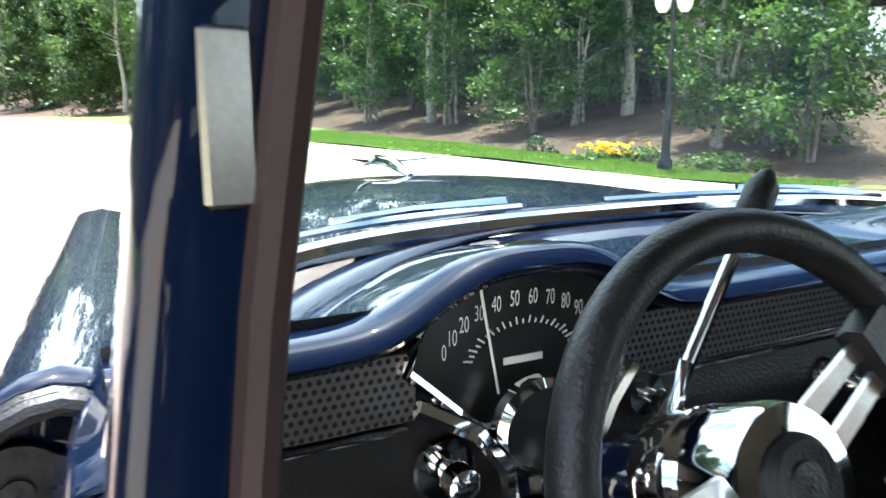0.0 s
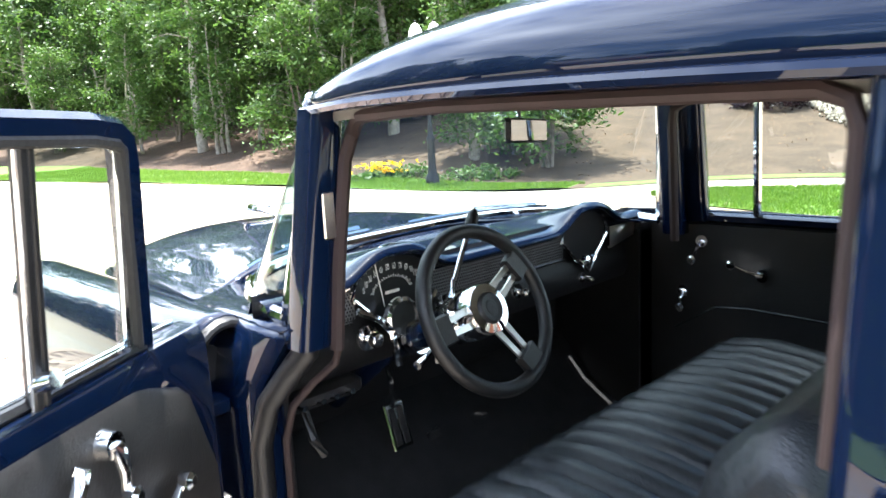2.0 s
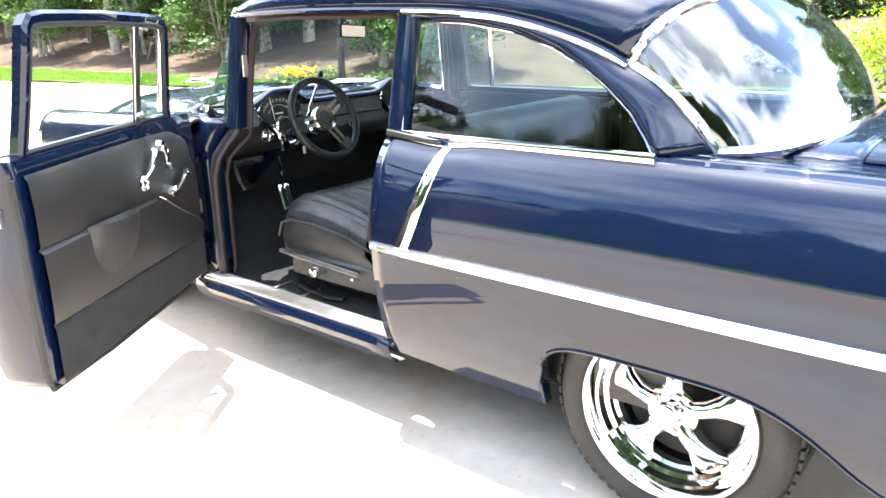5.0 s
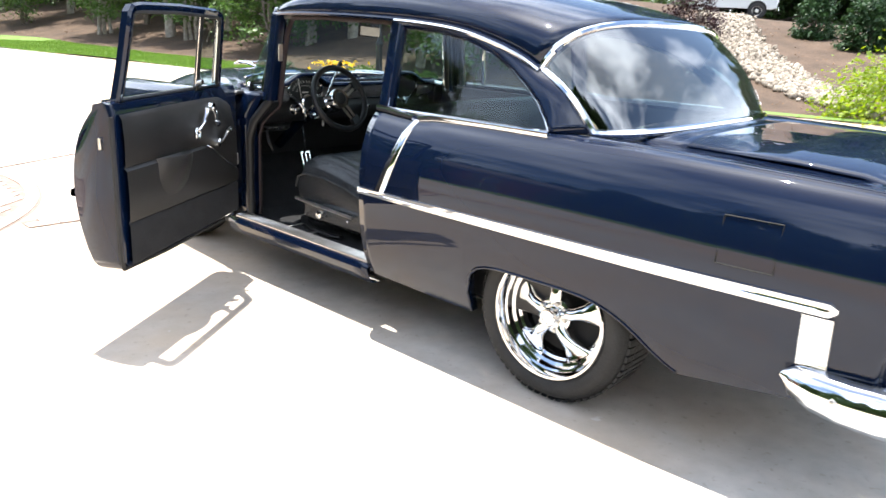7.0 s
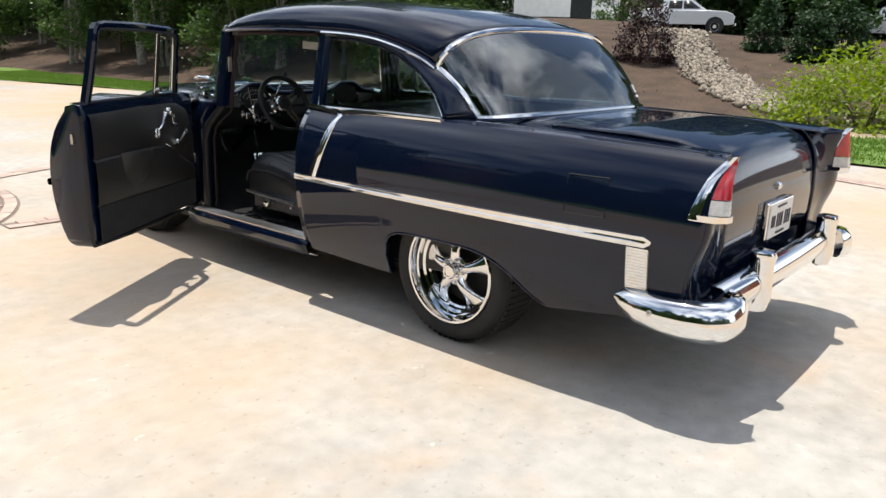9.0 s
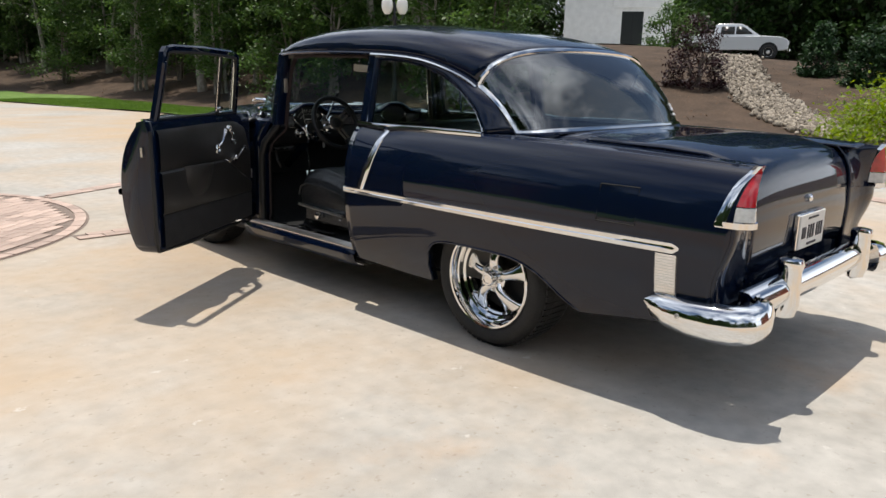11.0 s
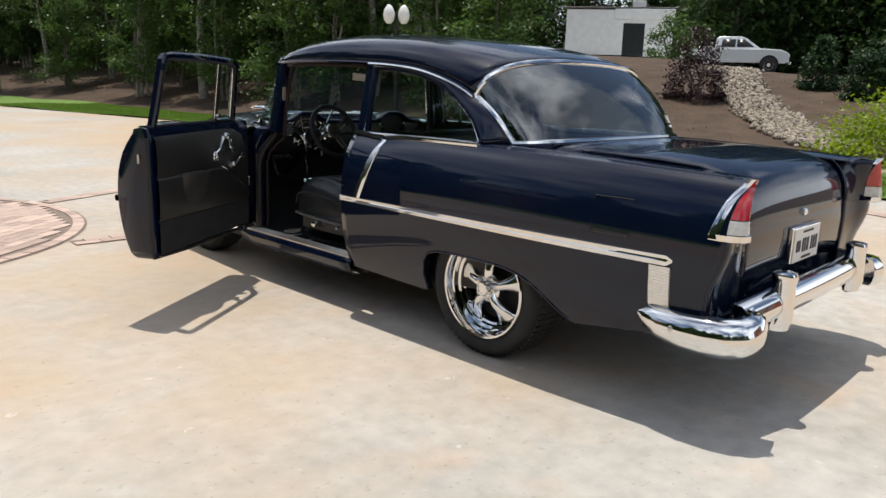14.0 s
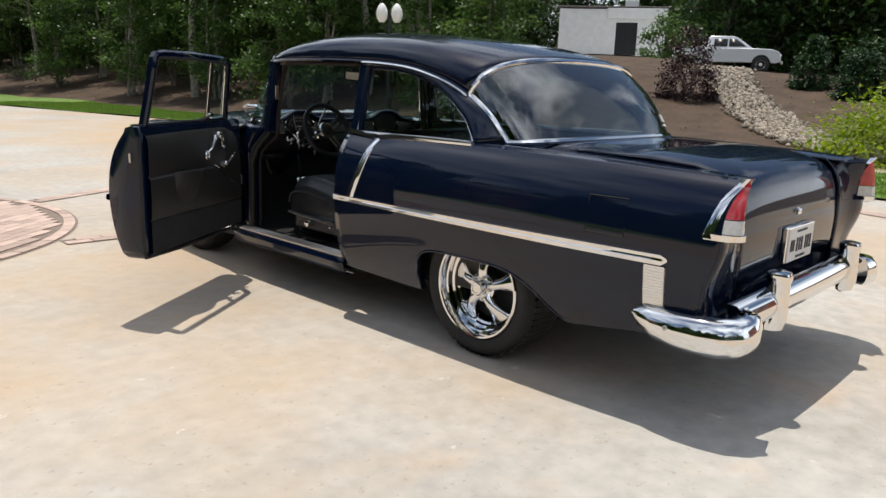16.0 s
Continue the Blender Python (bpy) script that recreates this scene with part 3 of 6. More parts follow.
# grille, front bumper
m = Mesh().box((-0.46, 3.70, 0.50), (0.46, 3.74, 0.80), 0.02)
for k in range(12):
    m.box((-0.44 + k * 0.078, 3.74, 0.52), (-0.43 + k * 0.078, 3.755, 0.78))
part("grille", m, CHROME, car)
m = Mesh().tube([(-0.73, 3.62, 0.46), (-0.72, 3.72, 0.46), (-0.6, 3.79, 0.46), (0, 3.83, 0.46), (0.6, 3.79, 0.46), (0.72, 3.72, 0.46), (0.73, 3.62, 0.46)], 0.06, 10)
part("front_bumper", m, CHROME, car)
# hood ornament: a swept bird-like jet
m = Mesh().tube([(0, 3.16, 1.035), (0, 3.26, 1.056), (0, 3.36, 1.058), (0, 3.46, 1.035)], [0.008, 0.020, 0.022, 0.004], 8, flat=0.7)
for sg in (-1, 1):
    m.tube([(0, 3.40, 1.05), (sg * 0.07, 3.30, 1.062), (sg * 0.13, 3.20, 1.075)], [0.014, 0.012, 0.004], 6, flat=0.4)
part("hood_ornament", m, CHROME, car, "chrome bird-shaped hood ornament")

# ---- roof ----
DRIP = [(0.20, 1.228), (0.225, 1.248), (0.30, 1.288), (0.42, 1.331), (0.60, 1.374), (0.80, 1.395), (1.03, 1.405), (1.4, 1.412), (1.75, 1.410), (2.0, 1.400)]
DRIPX = [(0.2, 0.714), (0.45, 0.728), (1.03, 0.735), (1.5, 0.725), (1.8, 0.695), (1.93, 0.672), (2.0, 0.648)]
ROOFC = [(0.08, 1.430), (0.2, 1.468), (0.45, 1.522), (0.8, 1.562), (1.2, 1.578), (1.6, 1.562), (1.85, 1.525), (2.02, 1.475), (2.10, 1.440)]


def roof_point(u, v):
    """u from the rear window to the windshield, v from -1 to 1 across."""
    a = abs(v)
    ye = 0.225 + (2.0 - 0.225) * u
    yc = 0.085 + (2.11 - 0.085) * u
    xe, ze, zc = lerp(DRIPX, ye), lerp(DRIP, ye), lerp(ROOFC, yc)
    y = ye + (yc - ye) * (1 - a**2.2)
    x = xe * math.sin(a * math.pi / 2) ** 0.92
    z = ze + (zc - ze) * max(0.0, 1 - a**2.55) ** 0.80
    return (math.copysign(x, v), y, z)


vs = [math.copysign(1 - (1 - abs(t)) ** 1.25, t) for t in span(-1, 1, 41)]
rows = [[roof_point(u, v) for v in vs] for u in [1 - (1 - t) ** 1.0 for t in span(0, 1, 36)]]
part("roof", Mesh().sheet(rows), PAINT, car, thick=0.008)
rows = [[(p[0] * 0.965, p[1], p[2] - 0.03) for p in r] for r in rows]
part("headliner", Mesh().sheet(rows), HEADLINER, car, "pale fabric headliner")
for sg in (-1, 1):
    pts = [(sg * (lerp(DRIPX, y) + 0.010), y, lerp(DRIP, y) - 0.006) for y in [2.01] + span(1.98, 0.225, 34)]
    m = Mesh().tube(pts, 0.013, 8, flat=0.8)
    part("drip_rail", m, PAINT, car)
    pts = [(sg * (lerp(DRIPX, y) + 0.021), y, lerp(DRIP, y) - 0.012) for y in span(0.99, 0.225, 22)]
    part("drip_moulding", Mesh().tube(pts, 0.008, 6), CHROME, car, "bright drip rail moulding")

# ---- glass: windshield, rear window ----


def shield(t, s, d=0.0):
    """Windshield: t from -1 to 1 across, s from base to top."""
    a = abs(t)
    bx, by, bz = 0.715 * math.sin(a * math.pi / 2) ** 0.85, 2.03 + 0.43 * (1 - a**2.6), 0.995 + 0.040 * (1 - a * a)
    tx, ty, tz = 0.642 * math.sin(a * math.pi / 2) ** 0.9, 2.0 + 0.115 * (1 - a**2.2), 1.402 + 0.045 * (1 - a**2.4)
    return (math.copysign(bx + (tx - bx) * s, t), by + (ty - by) * s, bz + (tz - bz) * s)


ts = span(-1, 1, 41)
glass = part("windshield", Mesh().sheet([[shield(t, s) for t in ts] for s in span(0, 1, 10)]), GLASS, car, "clear wraparound windshield glass")
glass.visible_shadow = False
m = Mesh().tube([shield(t, 0.0) for t in ts], 0.016, 8)
part("windshield_base_trim", m, CHROME, car)
m = Mesh().tube([Vector(shield(t, 1.0)) + Vector((0, 0, -0.004)) for t in ts], 0.016, 6)
part("windshield_header", m, PAINT, car)


def rear_glass(t, s):
    """Rear window: t from -1 to 1 across, s from base to top."""
    a = abs(t)
    bx = 0.718 * math.sin(a * math.pi / 2) ** 0.82
    by = -0.03 - 0.185 * (1 - a**2.4)
    bz = 1.030 + 0.016 * (1 - a**2)
    q = roof_point(0.0, t)
    tx, ty, tz = abs(q[0]), q[1] - 0.002, q[2] - 0.006
    bulge = 0.05 * math.sin(math.pi * s) * (1 - 0.35 * a)
    return (math.copysign(bx + (tx - bx) * s + 0.018 * a**4 * math.sin(math.pi * s), t), by + (ty - by) * s - bulge * 0.6, bz + (tz - bz) * s + bulge * 0.6)


rg = part("rear_window", Mesh().sheet([[rear_glass(t, s) for t in ts] for s in span(0, 1, 12)]), TINTED, car, "wraparound rear window glass reflecting sky")
rg.visible_shadow = False
ring = [rear_glass(t, 0.0) for t in ts] + [rear_glass(1, s) for s in span(0.05, 0.95, 9)] + [rear_glass(t, 1.0) for t in ts[::-1]] + [rear_glass(-1, s) for s in span(0.95, 0.05, 9)]
m = Mesh()
ring.append(ring[0])
m.tube(ring, 0.015, 8, caps=False)
part("rear_window_trim", m, CHROME, rg, "bright chrome rear window surround")
# decal inside the rear glass
m = Mesh()
for k in range(3):
    a = 0.50 + 0.04 * k
    m.sheet([[Vector(rear_glass(t, s)) + Vector((0, -0.004, 0.003)) for t in (a, a + 0.028)] for s in (0.17, 0.27)])
m.sheet([[Vector(rear_glass(t, s)) + Vector((0, -0.004, 0.003)) for t in span(0.50, 0.62, 4)] for s in (0.11, 0.14)])
part("window_decal", m, KRAFT, rg, "white sticker with unreadable marks")


# ---- pillars and side windows ----
ROUNDED = [(math.copysign(abs(math.cos(a)) ** 0.45, math.cos(a)), math.copysign(abs(math.sin(a)) ** 0.45, math.sin(a))) for a in span(0, 2 * math.pi * 23 / 24, 24)]


def post(p0, p1, wy, wx, m=None):
    """A square pillar between two points."""
    m = m or Mesh()
    p0, p1 = Vector(p0), Vector(p1)
    rows = []
    for t in span(0, 1, 5):
        p = p0.lerp(p1, t)
        rows.append([p + Vector((sx * wx, sy * wy, 0)) for sx, sy in ROUNDED])
    m.sheet(rows, wrap=True)
    m.face(rows[0])
    m.face(rows[-1])
    return m


for sg in (-1, 1):
    # A pillar: near upright, with the weatherstrip facing the door opening
    wide = 0.035 if sg > 0 else 0.0
    m = post((sg * 0.712 + wide, 1.985, 0.95), (sg * 0.648 + wide, 1.975, 1.398), 0.036, 0.035)
    part("windshield_pillar", m, PAINT, car)
    pts = [(sg * 0.672, 1.950, 0.94), (sg * 0.656, 1.946, 1.1), (sg * 0.628, 1.938, 1.30), (sg * 0.616, 1.925, 1.350), (sg * 0.626, 1.895, 1.372), (sg * 0.652, 1.85, 1.382), (sg * 0.705, 1.6, 1.388), (sg * 0.712, 1.2, 1.384), (sg * 0.712, 1.075, 1.382), (sg * 0.714, 1.045, 1.370), (sg * 0.722, 1.035, 1.340), (sg * 0.760, 1.032, 1.15), (sg * 0.785, 1.03, 1.03)]
    part("weatherstrip", Mesh().tube(pts, [0.014] * 6 + [0.011] * 7, 8), WEATHERSTRIP, car, "brownish rubber weatherstrip round the door opening")
    part("windshield_side_trim", Mesh().tube([Vector(shield(sg * 1.0, s)) + Vector((0.03 * (sg > 0), 0, 0)) for s in span(0, 1, 6)], [0.024, 0.022, 0.019, 0.017, 0.016, 0.016], 8), CHROME, car)
    # B pillar
    m = post((sg * 0.800, 0.985, 0.98), (sg * 0.722, 0.985, 1.395), 0.040, 0.022)
    part("door_pillar", m, PAINT, car)
    # sail panel behind and above the quarter window
    win = [(0.10, 1.02), (0.135, 1.066), (0.185, 1.125), (0.256, 1.182), (0.335, 1.235), (0.44, 1.287), (0.58, 1.331), (0.75, 1.357), (0.955, 1.366)]

    def win_x(z):
        return 0.812 - 0.080 * max(0.0, (z - 1.02) / 0.35) ** 0.8

    def rim(i):
        if i <= 4:
            return Vector(rear_glass(sg, i / 4))
        yy = (0.34, 0.50, 0.70, 0.955)[i - 5]
        return Vector((sg * lerp(DRIPX, yy), yy, lerp(DRIP, yy) - 0.004))

    rows = []
    for i in range(9):
        for q in ((0, 0.5) if i < 8 else (0,)):
            k = min(i + 1, 8)
            y0 = win[i][0] + (win[k][0] - win[i][0]) * q
            z0 = win[i][1] + (win[k][1] - win[i][1]) * q
            p0 = Vector((sg * win_x(z0), y0, z0))
            p1 = rim(i).lerp(rim(k), q)
            rows.append([p0.lerp(p1, t) + Vector((sg * 0.014 * math.sin(math.pi * t), 0, 0)) for t in span(0, 1, 7)])
    part("sail_panel", Mesh().sheet(rows), PAINT, car, thick=0.010)
    # quarter window pane with frame
    loop = [(sg * (win_x(z) - 0.004), y, z) for y, z in win] + [(sg * win_x(1.2), 0.957, 1.2), (sg * 0.808, 0.957, 1.02)]
    m = Mesh()
    m.face([Vector(p) - Vector((sg * 0.012, 0, 0)) for p in loop])
    pane = part("quarter_window", m, GLASS, car)
    pane.visible_shadow = False
    part("window_frame", Mesh().tube(loop + [loop[0]], 0.008, 6), CHROME, pane, "thin bright window frame")
    # belt moulding: door edge to the dip and on to the rear window corner
    pts = [(sg * (side_x(y, 1.012 + shift(y)) + 0.004), y, 1.018 + shift(y) + lerp([(0.70, 0.0), (0.76, 0.004), (0.99, 0.006)], y)) for y in span(0.99, 0.765, 8)]
    part("belt_moulding", Mesh().tube(pts, 0.012, 8, flat=1.2), CHROME, car)
    pts = [(sg * (side_x(y, 1.012 + shift(y)) + 0.004), y, 1.020 + shift(y)) for y in span(0.735, 0.085, 16)]
    part("belt_moulding", Mesh().tube(pts, 0.012, 8, flat=1.2), CHROME, car)
    # side spear, slanted dip moulding, ribbed tail piece
    rows = []
    for y in span(0.992, -0.955, 40):
        h = lerp([(-0.96, 0.026), (0.5, 0.020), (0.99, 0.016)], y)
        rows.append([(sg * (side_x(y, 0.665 + dz * h) + o), y, 0.665 + dz * h) for dz, o in ((-1, 0.0), (-0.8, 0.009), (-0.1, 0.013), (0.1, 0.010), (0.8, 0.013), (1, 0.0))])
    rows.append([(sg * side_x(-0.985, 0.665), -0.985, 0.665)] * 6)
    part("side_moulding", Mesh().sheet(rows), CHROME, car, "long chrome side spear")
    rows = []
    for t in span(0, 1, 18):
        y = 0.745 + 0.095 * t + 0.028 * t**3
        z = 0.998 - (0.998 - 0.672) * t
        w = 0.022 + 0.008 * t
        rows.append([(sg * (side_x(y + d * w, z) + o), y + d * w, z) for d, o in ((-1, 0.0), (-0.85, 0.007), (-0.4, 0.011), (0.4, 0.011), (0.85, 0.007), (1, 0.0))])
    part("dip_moulding", Mesh().sheet(rows), CHROME, car, "slanted chrome strip below the window")
    m = Mesh()
    rows = []
    for k in range(56):
        z = 0.640 - (0.640 - 0.478) * k / 55
        o = 0.006 + 0.005 * (k % 4 < 2)
        rows.append([(sg * (side_x(y, z) + oo), y, z) for y, oo in ((-0.885 - 0.02 * (0.64 - z), 0.0), (-0.888 - 0.02 * (0.64 - z), o), (-0.972 - 0.02 * (0.64 - z), o), (-0.975 - 0.02 * (0.64 - z), 0.0))])
    m.sheet(rows)
    part("ribbed_trim", m, CHROME, car, "ribbed bright trim below the side spear", angle=20)
# fuel door on the left rear fender
m = Mesh().sheet([[(-(side_x(y, z) + 0.0035), y, z) for y in span(-0.625, -0.785, 6)] for z in span(0.735, 0.872, 6)])
fd = part("fuel_door", m, PAINT, car, "flush rectangular fuel door")
loop = [(-(side_x(y, z) + 0.0045), y, z) for y, z in [(-0.62, 0.73), (-0.79, 0.73), (-0.79, 0.877), (-0.62, 0.877), (-0.62, 0.73)]]
part("fuel_door_gap", Mesh().tube(loop, 0.0028, 4), HOLE_SHADE, car)


# ---- tail lights ----
def tail_light(sg):
    """A slanted chrome housing with a wedge lens standing out of it, red above clear."""
    def front(z):
        return lerp([(0.775, -1.092), (0.80, -1.098), (0.916, -1.132), (0.96, -1.158), (0.995, -1.184)], z)

    def half(z):
        return lerp([(0.775, 0.055), (0.83, 0.048), (0.91, 0.034), (0.97, 0.017), (0.995, 0.008)], z)

    rows, rows2 = [], []
    for z in span(0.775, 0.995, 16):
        yf, h = front(z), half(z)
        xo = side_x(yf, min(z, 1.0 + shift(yf))) + 0.006
        band = 0.030 + 0.016 * (0.99 - z) / 0.255
        rows.append([(sg * (xo - 0.006), yf, z), (sg * xo, yf - 0.004, z), (sg * (xo + 0.002), yf - band * 0.6, z), (sg * (xo - 0.004), yf - band, z), (sg * (xo - 0.014), yf - band + 0.004, z)])
        xi = xo - 2 * h - 0.008
        rows2.append([(sg * (xi - 0.010), yf - 0.01, z), (sg * (xi - 0.006), yf - band - 0.004, z), (sg * (xi + 0.006), yf - band - 0.006, z), (sg * (xi + 0.010), yf - 0.02, z)])
    m = Mesh().sheet(rows)
    m.sheet(rows2)
    base_row = []
    for y, w in ((-1.10, 0.0), (-1.14, 0.003), (-1.19, 0.0), (-1.222, -0.03), (-1.228, -0.06), (-1.19, -0.10)):
        xx = side_x(y, 0.775) + 0.005 + w
        base_row.append([(sg * (xx - 0.012), y + 0.006, 0.766), (sg * xx, y, 0.770), (sg * xx, y, 0.792), (sg * (xx - 0.012), y + 0.006, 0.796)])
    m.sheet(base_row)
    bezel = part("tail_light_bezel", m, CHROME, car, "chrome tail light housing")
    for nm, z0, z1, mt, lb in (("red_lens", 0.850, 0.984, RED_LENS, "red tail light lens"), ("reverse_lens", 0.796, 0.846, WHITE_LENS, "clear reversing lens")):
        rows = []
        for z in span(z0, z1, 12):
            yf, h = front(z), half(z)
            band = 0.030 + 0.016 * (0.99 - z) / 0.255
            xo = side_x(yf, min(z, 1.0 + shift(yf))) - 0.005
            xi = xo - 2 * h
            yr = lerp([(0.775, -1.226), (0.9, -1.214), (0.995, -1.208)], z)
            y0 = yf - band + 0.006
            rows.append([(sg * xo, y0, z), (sg * (xo - 0.003), y0 + (yr - y0) * 0.5, z), (sg * (xo - 0.3 * h), yr + 0.012, z), (sg * (xo - 0.75 * h), yr, z), (sg * (xo - 1.3 * h), yr + 0.006, z), (sg * (xi + 0.1 * h), y0 + (yr - y0) * 0.4, z), (sg * xi, y0, z)])
        m = Mesh().sheet(rows)
        m.face(rows[-1])
        m.face(rows[0])
        part(nm, m, mt, bezel, lb)


tail_light(-1)
tail_light(1)

# ---- rear bumper: wrapped blade, centre bar, two guards ----


def bumper_y(x):
    return -1.235 - 0.025 * (1 - (abs(x) / 0.9) ** 2)


def section(p, out, h, tz=0.0):
    """The curved face of a bumper at a point, with its outward direction."""
    prof = [(-0.035, 0.5), (0.0, 0.48), (0.018, 0.36), (0.032, 0.12), (0.034, -0.1), (0.022, -0.34), (0.0, -0.48), (-0.035, -0.5)]
    return [(p[0] + out[0] * o, p[1] + out[1] * o, p[2] + dz * h + tz) for o, dz in prof]


bumper = part("rear_bumper", Mesh().sheet([section((x, bumper_y(x) + 0.02 + 0.03 * max(0.0, abs(x) - 0.48) / 0.2, 0.475 - 0.02 * max(0.0, abs(x) - 0.46) / 0.15), (0, -1), 0.125) for x in span(-0.72, 0.72, 30)]), CHROME, car, "polished chrome rear bumper with two guards", angle=60)
for sg in (-1, 1):
    path = [(sg * 0.690, -1.200), (sg * 0.705, -1.258), (sg * 0.77, -1.272), (sg * 0.845, -1.255), (sg * 0.893, -1.205), (sg * 0.915, -1.13), (sg * 0.922, -1.05), (sg * 0.918, -0.96), (sg * 0.905, -0.90), (sg * 0.895, -0.875)]
    rows = []
    for i, (x, y) in enumerate(path):
        a, b = path[max(0, i - 1)], path[min(len(path) - 1, i + 1)]
        dx, dy = b[0] - a[0], b[1] - a[1]
        n = math.hypot(dx, dy)
        out = (dy / n, -dx / n)
        if out[0] * x - out[1] < 0:
            out = (-out[0], -out[1])
        h = lerp([(0, 0.140), (2, 0.148), (4, 0.150), (6, 0.140), (8, 0.110), (9, 0.03)], i)
        z = lerp([(0, 0.425), (1, 0.420), (2, 0.412), (3, 0.408), (5, 0.408), (7, 0.415), (9, 0.445)], i)
        rows.append(section((x, y, z), out, h))
    part("bumper_wing", Mesh().sheet(rows), CHROME, bumper, angle=60)
    # guard
    rows = []
    for z, w, d in ((0.362, 0.040, 0.015), (0.37, 0.048, 0.045), (0.42, 0.046, 0.060), (0.50, 0.042, 0.058), (0.555, 0.045, 0.055), (0.585, 0.055, 0.062), (0.604, 0.052, 0.055), (0.610, 0.030, 0.03)):
        xc, yb = sg * 0.46, -1.232
        rows.append([(xc + w * math.cos(a), yb - 0.0 - d * math.sin(a) * (1 if math.sin(a) > 0 else 0.6), z) for a in [2 * math.pi * k / 16 for k in range(16)]])
    m = Mesh().sheet(rows, wrap=True)
    m.face(rows[-1])
    m.face(rows[0])
    part("bumper_guard", m, CHROME, bumper)
    part("bumper_bolt", Mesh().lathe([(0.012, 0.0), (0.010, 0.006), (0.001, 0.009)], (sg * 0.951, -1.02, 0.42), "x", 10, m=Matrix.Scale(sg, 3, (1, 0, 0))), STEEL, bumper)
    part("bumper_bracket", Mesh().box((sg * 0.42 - 0.03, -1.22, 0.40), (sg * 0.42 + 0.03, -1.08, 0.45), 0.005), RUBBER, bumper)
m = Mesh().sheet([[(x, -1.08, 0.44), (x, -1.15, 0.43), (x, (-1.24 if abs(x) < 0.7 else -1.20), 0.425)] for x in span(-0.86, 0.86, 14)])
part("splash_pan", m, PAINT, car, thick=0.006)
# licence plate in its holder, unreadable marks
m = Mesh().box((-0.160, -1.152, 0.572), (0.160, -1.130, 0.732), 0.004)
plate_frame = part("plate_frame", m, CHROME, car)
plate = part("licence_plate", Mesh().box((-0.154, -1.158, 0.576), (0.154, -1.150, 0.728), 0.002), WHITE_PAINT, plate_frame, "white licence plate with dark marks")
m = Mesh()
for k, (x, w, h) in enumerate(((-0.125, 0.045, 0.05), (-0.055, 0.016, 0.062), (-0.026, 0.016, 0.062), (0.003, 0.016, 0.062), (0.05, 0.016, 0.062), (0.079, 0.016, 0.062), (0.108, 0.016, 0.062))):
    m.box((x, -1.1605, 0.648 - h / 2), (x + w, -1.158, 0.648 + h / 2), 0.0)
m.box((-0.05, -1.1605, 0.588), (0.06, -1.158, 0.598))
m.box((-0.06, -1.1605, 0.704), (0.06, -1.158, 0.713))
part("plate_marks", m, PLATE_MARK, plate_frame)
part("trunk_handle", Mesh().lathe([(0.018, 0.0), (0.018, 0.012), (0.010, 0.02), (0.001, 0.021)], (0.0, -1.124, 0.79), "y", 14, m=Matrix.Scale(-1, 3, (0, 1, 0))), CHROME, car)


